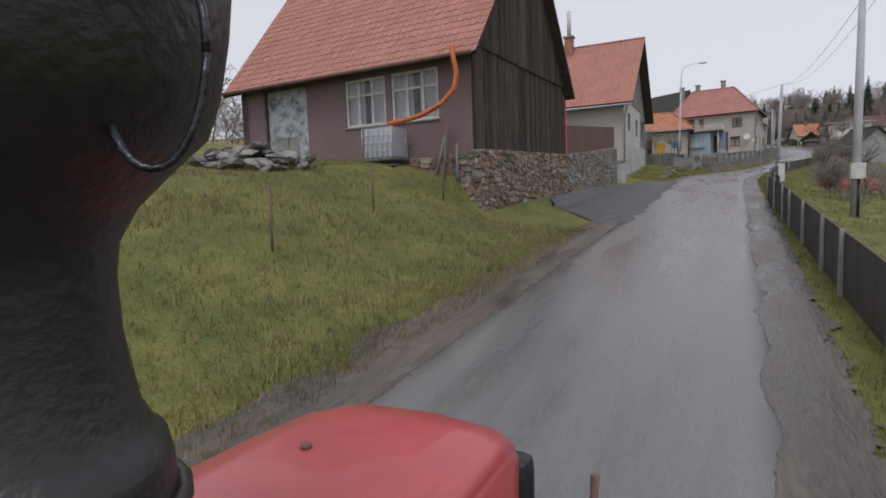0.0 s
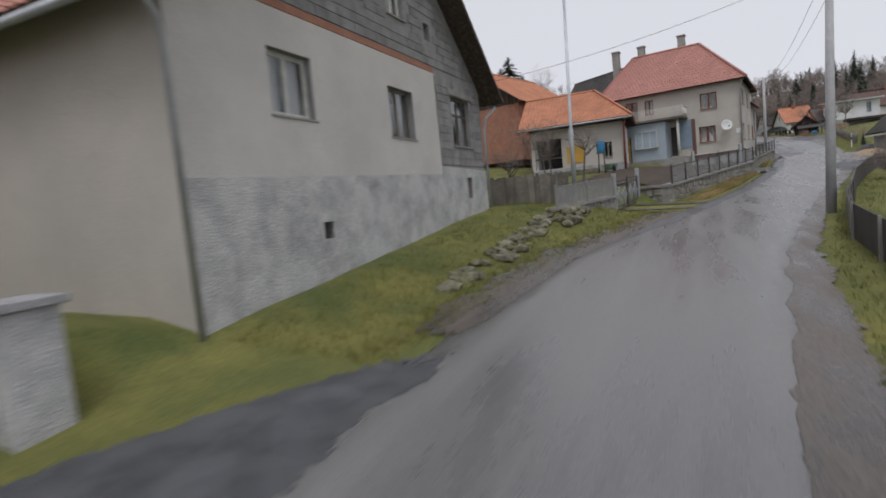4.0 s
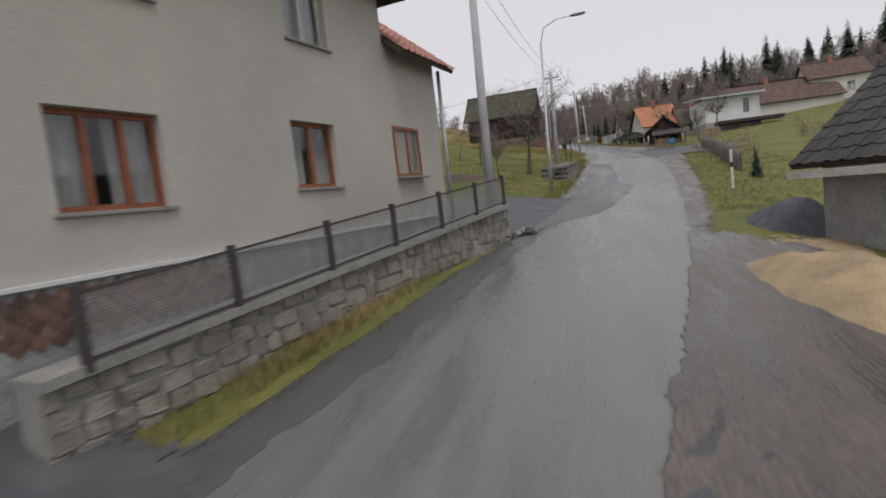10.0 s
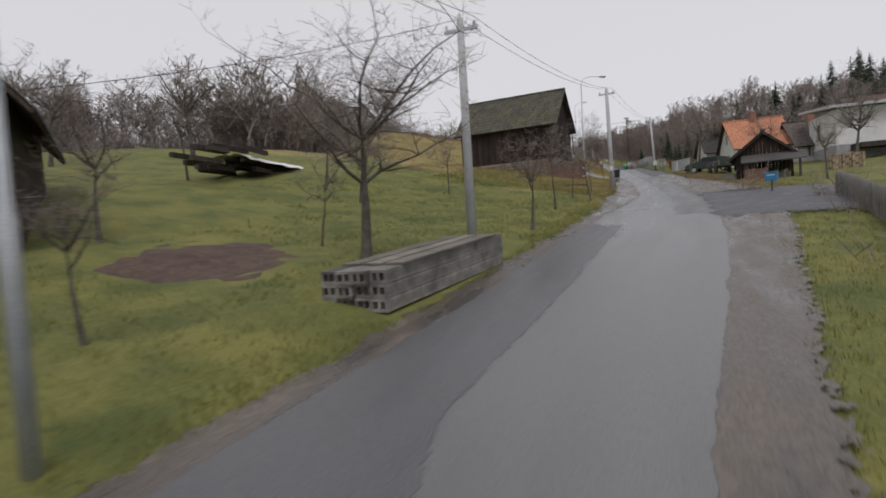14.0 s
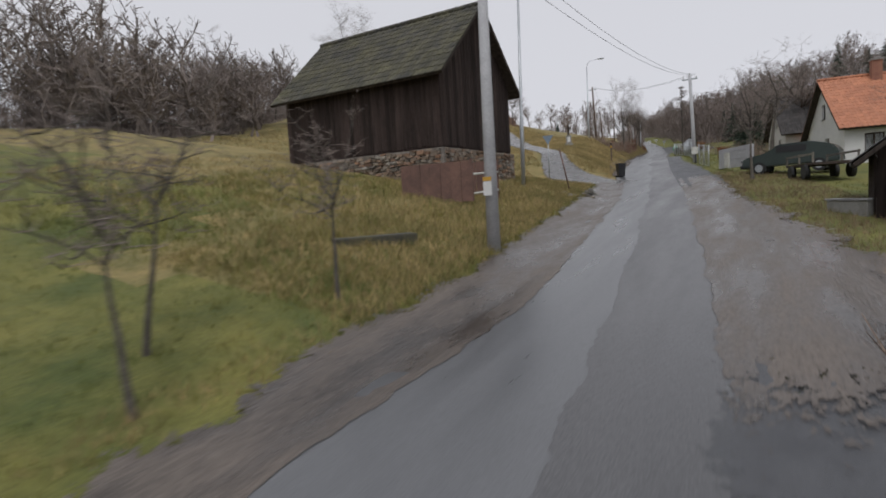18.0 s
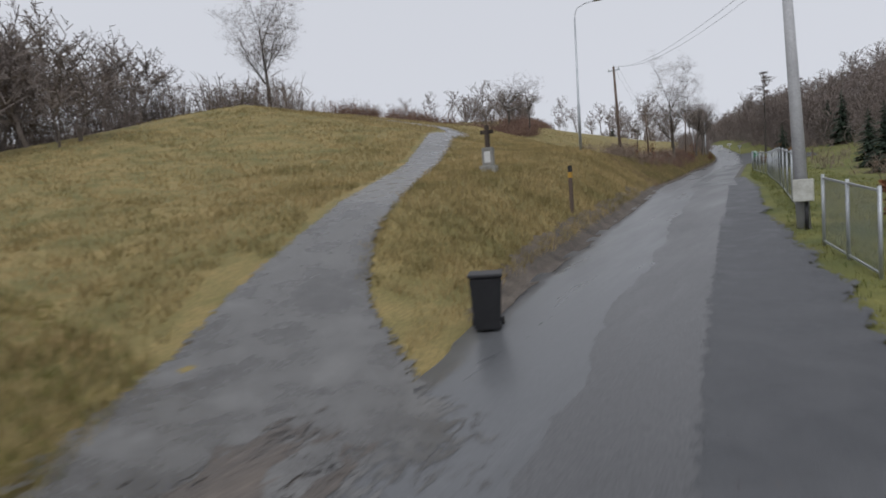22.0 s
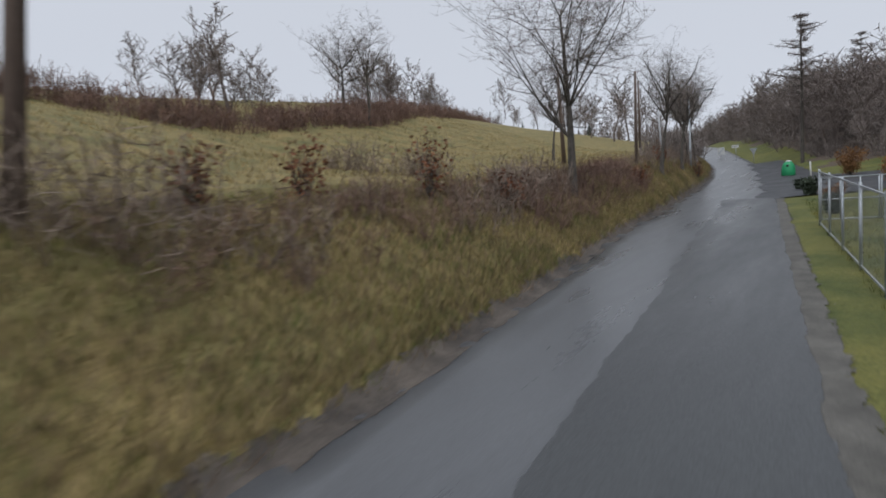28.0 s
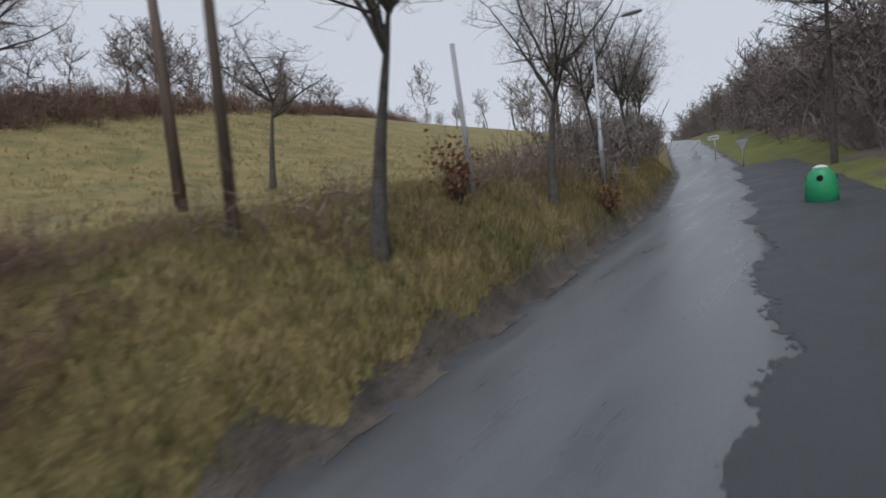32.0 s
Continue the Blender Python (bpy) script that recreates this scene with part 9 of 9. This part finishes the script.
# wood behind the orchard
orch = lambda y: float(np.interp(y, [60, 100, 112, 128, 150, 165, 178, 186], [-46, -40, -37, -36, -34, -33, -36, -43]))
pl = [(x, y, hill_z(x, y) - 0.3, rng.uniform(0.5, 0.85)) for x, y in [(orch(y) - abs(rng.gauss(0, 11)), y) for y in [rng.uniform(100, 184) for _ in range(220)]]]
pl += [(x, y, hill_z(x, y) - 0.3, rng.uniform(0.5, 0.9)) for x, y in [(orch(y) - abs(rng.gauss(0, 14)), y) for y in [rng.uniform(20, 100) for _ in range(70)]]]
pl += [(x, y, hill_z(x, y) - 0.3, rng.uniform(0.7, 1.0)) for x, y in [(rng.gauss(-32, 4), rng.uniform(146, 172)) for _ in range(60)]]
mass("woodland", FAR, pl, M_BRUSH, "bare brown woodland behind the orchard", "woodland", 304)
pl = [(x, y, hill_z(x, y) - 0.3, rng.uniform(0.5, 1.0)) for x, y in [(orch(y) + 2 - abs(rng.gauss(0, 6)), y) for y in [rng.uniform(100, 184) for _ in range(190)]]]
mass("scrub", BRUSH, pl, M_BRUSH, "brown undergrowth along the woodland edge", "scrub", 308)
# wooded slope right of the road
edge_r = lambda y: float(np.interp(y, [170, 186, 200, 215, 232, 246, 258, 268, 300, 460], [34, 24, 19, 17, 14.5, 11, 5.5, 4.2, 4.2, 6]))
inward = lambda w: lambda y, r: edge_r(y) + re_(y) + w * r.random() ** 1.6
mass("woodland", FAR, scatter(230, 184, 300, inward(60), 0.42, 0.8) + scatter(170, 262, 460, inward(55), 0.5, 0.9) + scatter(60, 250, 330, inward(16), 0.5, 0.85), M_TWIG, "dense bare winter woodland on the slope", "woodland", 305)
mass("woodland", FAR, scatter(150, 190, 330, inward(50), 0.42, 0.85) + scatter(60, 330, 470, inward(60), 0.6, 1.0), M_BRUSH, "dark bare trees within the wooded slope", "woodland", 314)
mass("scrub", BRUSH, scatter(210, 184, 262, inward(14), 0.4, 0.85) + scatter(260, 262, 400, inward(14), 0.4, 0.85), M_BRUSH, "dark undergrowth along the edge of the wood", "scrub", 309)
pl = [(x, y, hill_z(x, y) - 0.3, rng.uniform(0.4, 0.75)) for x, y in [(rng.uniform(30, 120), rng.uniform(188, 300)) for _ in range(130)]] + [(x, y, hill_z(x, y) - 0.3, rng.uniform(0.8, 1.3)) for x, y in [(rng.uniform(-75, -20), rng.uniform(400, 480)) for _ in range(40)]]
pl += scatter(40, 290, 430, lambda y, r: -r.uniform(8, 40), 0.7, 1.1)
mass("woodland", FAR, pl, M_TWIG, "far bare woodland on the slope", "woodland", 315)
pl = []
for i in range(46):
    y = rng.uniform(165, 232)
    x = cx(y) + rng.uniform(6, 15)
    if 157 < y < 184 and x > 14:
        continue
    pl.append((x, y, gz(x, y) - 0.2, rng.uniform(0.6, 1.2)))
for i in range(26):
    x, y = rng.uniform(16, 30), rng.uniform(96, 135)
    if y < 112 and x < 28:
        continue
    pl.append((x, y, gz(x, y) - 0.2, rng.uniform(0.5, 1.0)))
mass("scrub", BUSHES, pl, M_SCRUB, "bare brown bushes in the gardens", "scrub", 306)
mass("scrub", BUSHES, scatter(34, 26, 62, lambda y, r: re_(y) + r.uniform(3.4, 8.0), 0.6, 1.0, 0.1), M_BRUSH, "row of dark bare shrubs behind the garden fence", "scrub", 316)


def conifer_mesh(seed, H, R):
    rng = random.Random(seed)
    V, F = [], []
    n = int(H * 5.5)
    for i in range(n):
        t = i / n
        z = H * (0.08 + 0.92 * t)
        r = R * (1 - t) ** 0.8 + 0.08
        for k in range(7):
            a = rng.uniform(0, 6.28)
            L = r * rng.uniform(0.6, 1.1)
            d = Vector((math.cos(a), math.sin(a), -0.25))
            s = Vector((-math.sin(a), math.cos(a), 0))
            p = Vector((0, 0, z))
            for m in range(3):
                c = p + d * L * (0.3 + 0.3 * m)
                w = L * 0.27 * (1.1 - 0.25 * m)
                dz = rng.uniform(-0.1, 0.1) * L
                b = len(V)
                V += [c - d * L * 0.22 + Vector((0, 0, dz)), c + s * w + Vector((0, 0, -0.12 * L)), c + d * L * 0.25 + Vector((0, 0, -0.1 * L)), c - s * w + Vector((0, 0, -0.12 * L))]
                F.append((b, b + 1, b + 2, b + 3))
    return np.array([tuple(v) for v in V]), np.array(F)


CON_V, CON_F = conifer_mesh(400, 9, 2.0)
CON_ME = mesh_np("crown", CON_V, CON_F, M_CONIFER)
CON_TR = mesh_np("trunk", *seg_arrays([(0, 0, -0.2, 0, 0, 5, 0.16, 0.09), (0, 0, 5, 0, 0, 8.9, 0.09, 0.02)], 6), M_BARK)


def conifer(x, y, s, label, sx=1.0, z=None):
    t = thing("conifer", label, "tree", group="dark conifers")
    t.matrix_basis = Matrix.Translation((x, y, hill_z(x, y) - 0.1 if z is None else z)) @ Matrix.Diagonal((s * sx, s * sx, s, 1))
    part("trunk", CON_TR, None, t)
    part("crown", CON_ME, None, t)


for x, y, s, sx in ((13.5, 191, 0.62, 1.0), (16, 197, 0.75, 0.9), (12.2, 199.5, 0.5, 1.1), (16.5, 104.7, 0.17, 0.9), (-20.45, 108.1, 1.25, 1.9), (-22.2, 110.0, 1.1, 1.6), (11.5, 207, 0.5, 1.0), (20, 190, 1.05, 0.8), (22.5, 192, 0.95, 0.9), (31, 196, 1.1, 0.8), (34, 194, 1.25, 0.8), (37, 197, 1.0, 0.9), (28, 199, 0.9, 0.9), (9.2, 246, 0.8, 0.9), (7.5, 252, 0.7, 1.0), (5.4, 215.5, 0.47, 1.0)):
    conifer(x, y, s, "dark green spruce by the gardens", sx)
pl = []
for i in range(55):
    x = rng.uniform(26, 130)
    y = rng.uniform(200, 270)
    pl.append((x, y, hill_z(x, y) - 0.3, rng.uniform(0.9, 1.5)))
for i in range(40):
    x, y = rng.uniform(-190, -60), rng.uniform(340, 460)
    pl.append((x, y, hill_z(x, y) - 0.3, rng.uniform(0.5, 0.9)))
for i in range(30):
    x, y = rng.uniform(-10, 60), rng.uniform(380, 520)
    pl.append((x, y, hill_z(x, y) - 0.3, rng.uniform(1.0, 1.6)))
mass("woodland", [(CON_V, CON_F)], pl, M_CONIFER, "dark conifer wood on the skyline", "woodland", 307)


# ---- grass blades ----
def land_many(x, y):
    d = x - np.interp(y, ROAD_Y, ROAD_X)
    l, r, base = np.interp(y, EDGE_Y, EDGE_L), np.interp(y, EDGE_RY, EDGE_R), np.interp(y, ROAD_Y, ROAD_Z)
    out = base.copy()
    for cols, bank, e in ((COL_L, BL, l - d), (COL_R, BR, d - r)):
        prof = np.stack([np.interp(y, bank[:, 0], bank[:, k + 1]) for k in range(len(cols))])
        cl = np.array(cols, float)
        i = np.clip(np.searchsorted(cl, e) - 1, 0, len(cl) - 2)
        t = np.clip((e - cl[i]) / (cl[i + 1] - cl[i]), 0, 1)
        n = np.arange(len(x))
        h = prof[i, n] * (1 - t) + prof[i + 1, n] * t
        out = np.where(e > 0, base + h, out)
    return out, l - d, d - r


KEEP_OUT = [(-7.5, -0.4, 65.5, 76),  (-18, -6.2, 15.9, 27), (-22, -5.7, 26, 56), (-6.4, -2, 16.5, 42), (-9.9, -2.6, 74.5, 82), (-6, 5.0, 81, 95.5), (-1, 9, 94, 102), (-19, -8, 71, 83), (-4.6, 4.6, 145.4, 153.5), (12.3, 15.8, 84, 95), (7, 9, 110, 118.6), (-0.8, 4.8, 110.4, 115.1), (-11.5, -1.2, 109.5, 120.5)]


def grass(name, n, y0, y1, e0, e1, right, h0, h1, material, label, seed, tuft=4, wide=0.012):
    r = np.random.RandomState(seed)
    y = r.uniform(y0, y1, n)
    e = e0 + (e1 - e0) * r.uniform(0, 1, n) ** 1.35
    c = np.interp(y, ROAD_Y, ROAD_X)
    x = c + np.interp(y, EDGE_RY, EDGE_R) + e if right else c + np.interp(y, EDGE_Y, EDGE_L) - e
    ok = np.ones(n, bool)
    for a, b, p, q in KEEP_OUT:
        ok &= ~((x > a) & (x < b) & (y > p) & (y < q))
    if right:
        ok &= ~((y > 70.5) & (y < 85) & (e < 3.5)) & ~((y > 80) & (y < 95) & (e < 1.9)) & ~((y > 123) & (y < 134) & (e < 7)) & ~((y > 229) & (y < 262) & (e < 8)) & ~((y > 134) & (y < 160) & (e < np.interp(y, [134, 140, 150, 160], [2.6, 1.9, 1.1, 1.1]))) & ~((y > 156) & (y < 198) & (e < np.interp(y, [156, 165, 175], [1.5, 1.4, 0.75])))
    else:
        lane_x = np.interp(y, LANE_Y, LANE_X)
        ok &= ~((y > 157) & (y < 195.5) & (np.abs(x - lane_x) < np.where(y < 163, 2.5, 1.12))) & ~((y > 60) & (y < 64.4) & (e < 4.2)) & ~((y > 78.3) & (y < 82.4)) & ~((y > 130) & (y < 157) & (e < 0.9))
    x, y = x[ok], y[ok]
    x = np.repeat(x, tuft) + r.normal(0, 0.05, len(x) * tuft)
    y = np.repeat(y, tuft) + r.normal(0, 0.05, len(y) * tuft)
    z, _, _ = land_many(x, y)
    m = len(x)
    a = r.uniform(0, 6.28, m)
    h = r.uniform(h0, h1, m)
    w = wide * r.uniform(0.6, 1.4, m)
    lean = r.normal(0, 0.45, (m, 2)) * h[:, None]
    P = np.zeros((m, 3, 3))
    P[:, 0] = np.stack([x - np.cos(a) * w, y - np.sin(a) * w, z - 0.06], 1)
    P[:, 1] = np.stack([x + np.cos(a) * w, y + np.sin(a) * w, z - 0.06], 1)
    P[:, 2] = np.stack([x + lean[:, 0], y + lean[:, 1], z + h], 1)
    me = mesh_np(name, P.reshape(-1, 3), np.arange(m * 3).reshape(-1, 3), material)
    return tagged(new(name, me), label, "grass", kind="stuff")


grass("grass", 42000, -4, 60, 0.5, 11, False, 0.03, 0.11, M_BLADE, "short damp green verge grass", 1, wide=0.008)
grass("grass", 42000, 60, 138, 0.3, 16, False, 0.03, 0.1, M_BLADE, "short green orchard grass", 2, wide=0.008)
grass("grass", 9000, 134, 160, 1.1, 6, False, 0.06, 0.24, M_BLADE_DRY, "straw grass at the barn's foot", 13, wide=0.009)
grass("grass", 18000, 134, 160, 0.8, 12, False, 0.05, 0.2, M_BLADE, "green and straw grass below the barn", 3, wide=0.009)
grass("grass", 30000, 136, 205, 1.5, 16, False, 0.06, 0.22, M_BLADE_DRY, "long straw-coloured hill grass", 4, wide=0.009)
grass("grass", 40000, 164, 262, 0.3, 5, False, 0.06, 0.24, M_BLADE_DRY, "long straw-coloured bank grass", 5, wide=0.009)
grass("grass", 18000, 194, 262, 0.2, 5, False, 0.05, 0.22, M_BLADE, "green and straw bank grass", 6, wide=0.009)
grass("grass", 26000, 158, 200, 5, 34, False, 0.06, 0.2, M_BLADE_DRY, "straw-coloured grass beside the lane", 16, wide=0.013)
grass("grass", 13000, 190, 262, 0.15, 4, False, 0.05, 0.26, M_BLADE_BROWN, "withered brown grass on the bank", 17, wide=0.009)
grass("grass", 7000, -4, 17, 0.3, 9, False, 0.04, 0.16, M_BLADE_BROWN, "withered grass on the yard bank", 19, wide=0.008)
grass("grass", 6000, 132, 162, 1.0, 4.5, True, 0.04, 0.16, M_BLADE_BROWN, "withered grass along the muddy shoulder", 18, wide=0.008)
grass("grass", 22000, 178, 262, 5, 44, False, 0.05, 0.18, M_BLADE_DRY, "short straw-coloured meadow grass on the hill", 9, wide=0.016)
grass("grass", 9000, -4, 130, 0.25, 1.1, False, 0.03, 0.12, M_BLADE, "grass tufts at the verge's edge", 10, wide=0.008)
grass("grass", 12000, 130, 262, 0.35, 1.6, False, 0.04, 0.16, M_BLADE_DRY, "dry grass tufts at the bank's foot", 11, wide=0.008)
grass("grass", 5000, 64, 80, 0.35, 1.1, False, 0.06, 0.22, M_BLADE_DRY, "straw tufts along the wall's foot", 14, wide=0.009)
grass("grass", 4500, 84, 99, 0.3, 0.9, False, 0.06, 0.22, M_BLADE_DRY, "straw tufts along the wall's foot", 15, wide=0.009)
grass("grass", 20000, -4, 130, 0.6, 6, True, 0.03, 0.11, M_BLADE, "short green verge grass", 7, wide=0.008)
grass("grass", 12000, 134, 262, 1.0, 6, True, 0.03, 0.12, M_BLADE, "short green verge grass", 8, wide=0.008)


# ---- the tractor, standing where the ride begins ----
def tractor():
    z = 0.1
    t = thing("tractor", "faded red tractor with a black exhaust stack", "tractor", (-1.06, 0, z))
    X = lambda x: x + 1.06
    prof = [(-0.42, 1.05), (-0.42, 1.52), (-0.36, 1.59), (-0.18, 1.635), (0.14, 1.635), (0.41, 1.61), (0.48, 1.55), (0.48, 1.05)]
    bm = bmesh.new()
    rings = []
    for y, s, dz in ((0.1, 1.0, 0.06), (0.7, 1.0, 0.04), (1.3, 0.99, 0.02), (1.6, 0.97, 0.0), (1.76, 0.94, -0.03), (1.84, 0.88, -0.1)):
        rings.append([bm.verts.new((x * s, y - (0.10 * (abs(x) / 0.42) ** 2 if y > 1.7 and x < 0 else 0), q + dz)) for x, q in prof])
    for r, s in zip(rings, rings[1:]):
        for k in range(len(prof) - 1):
            bm.faces.new((r[k], s[k], s[k + 1], r[k + 1]))
    bm.faces.new(rings[-1])
    bm.faces.new(rings[0][::-1])
    bmesh.ops.recalc_face_normals(bm, faces=bm.faces)
    bmesh.ops.bevel(bm, geom=[e for e in bm.edges if e.calc_face_angle(0) > 0.35], offset=0.02, segments=3, affect="EDGES")
    for f_ in bm.faces:
        f_.smooth = True
    hood = part("hood", bm, M_RED, t)
    part("grille", nbox(-0.36, 0.485, 1.74, 1.88, 0.75, 1.47, None, bevel=0.06), M_BLACK, hood)
    for s in (-0.2, 0.24):
        part("headlight", ntube([(s, 1.9, 1.2), (s, 1.93, 1.2)], 0.1, 16), M_GLASS, hood)
    part("screw", ntube([(-0.05, 1.25, 1.655), (-0.05, 1.25, 1.668)], 0.018, 10), M_RUST, hood)
    part("screw", ntube([(-0.28, 0.75, 1.64), (-0.28, 0.75, 1.655)], 0.018, 10), M_RUST, hood)
    part("engine", nbox(-0.3, 0.3, -0.6, 1.7, 0.55, 1.3, None, bevel=0.03), M_SOOT, t)
    part("front_axle", nbox(-0.75, 0.75, 1.15, 1.3, 0.42, 0.56), M_SOOT, t)
    for s in (-0.92, 0.7):
        w = part("front_wheel", ntube([(s, 1.22, 0.45), (s + 0.22, 1.22, 0.45)], 0.45, 26), M_RUBBER, t)
        part("rim", ntube([(s - 0.005, 1.22, 0.45), (s + 0.225, 1.22, 0.45)], 0.25, 20), M_RED, w)
    bm = bmesh.new()
    for k in range(8):
        a0, a1 = radians(35 + 14 * k), radians(35 + 14 * (k + 1))
        r0 = 0.62
        hexa(bm, [(x, 1.22 + math.cos(a) * r, 0.45 + math.sin(a) * r) for r in (r0, r0 + 0.02) for x, a in ((-0.98, a0), (-0.62, a0), (-0.62, a1), (-0.98, a1))])
    part("front_mudguard", bm, M_GALV, t)
    for s in (-1.0, 0.5):
        w = part("rear_wheel", ntube([(s, -1.1, 0.78), (s + 0.4, -1.1, 0.78)], 0.78, 30), M_RUBBER, t)
        part("rim", ntube([(s - 0.005, -1.1, 0.78), (s + 0.405, -1.1, 0.78)], 0.45, 24), M_RED, w)
    part("rear_axle", nbox(-0.6, 0.6, -1.5, -0.55, 0.55, 1.05, None, bevel=0.03), M_SOOT, t)
    ex = bmesh.new()
    m = Matrix.Translation((X(-0.72), 0.315, 0))
    lathe(ex, [(0.10, 1.5), (0.175, 1.95), (0.172, 2.09), (0.166, 2.12), (0.158, 2.125), (0.14, 2.16), (0.127, 2.25), (0.126, 2.32), (0.132, 2.36), (0.155, 2.40), (0.2, 2.445), (0.238, 2.48), (0.256, 2.53), (0.27, 2.6), (0.282, 2.7), (0.285, 2.85)], 48, m)
    stack = part("exhaust_stack", ex, M_SOOT, t)
    bm = bmesh.new()
    tube(bm, [m @ Vector((0.18 * math.cos(a), 0.18 * math.sin(a), 2.015 + 0.028 * math.cos(a - 0.9))) for a in [2 * math.pi * k / 24 for k in range(25)]], 0.012, 8)
    part("clamp_ring", bm, M_SOOT, stack)
    # pale-edged oval rim on the bulge towards the driver
    C, A, B = Vector((0.601, 0.347, 2.538)), Vector((0.0435, 0.0215, -0.0017)), Vector((0.0012, -0.0105, -0.1043))
    rim = [C + A * math.cos(a) + B * math.sin(a) for a in [2 * math.pi * k / 32 for k in range(33)]]
    bm = bmesh.new()
    tube(bm, rim, 0.004, 8)
    part("oval_rim", bm, mat("worn_dark_steel", (0.06, 0.062, 0.072), (0.035, 0.036, 0.042), rough=0.3, metal=0.6), stack)
    part("bracket", ntube([(X(-0.42), 1.75, 1.12), (X(-0.405), 2.0, 1.2), (X(-0.40), 2.02, 1.34)], 0.018, 8), M_RUST, t)
    return t


tractor()
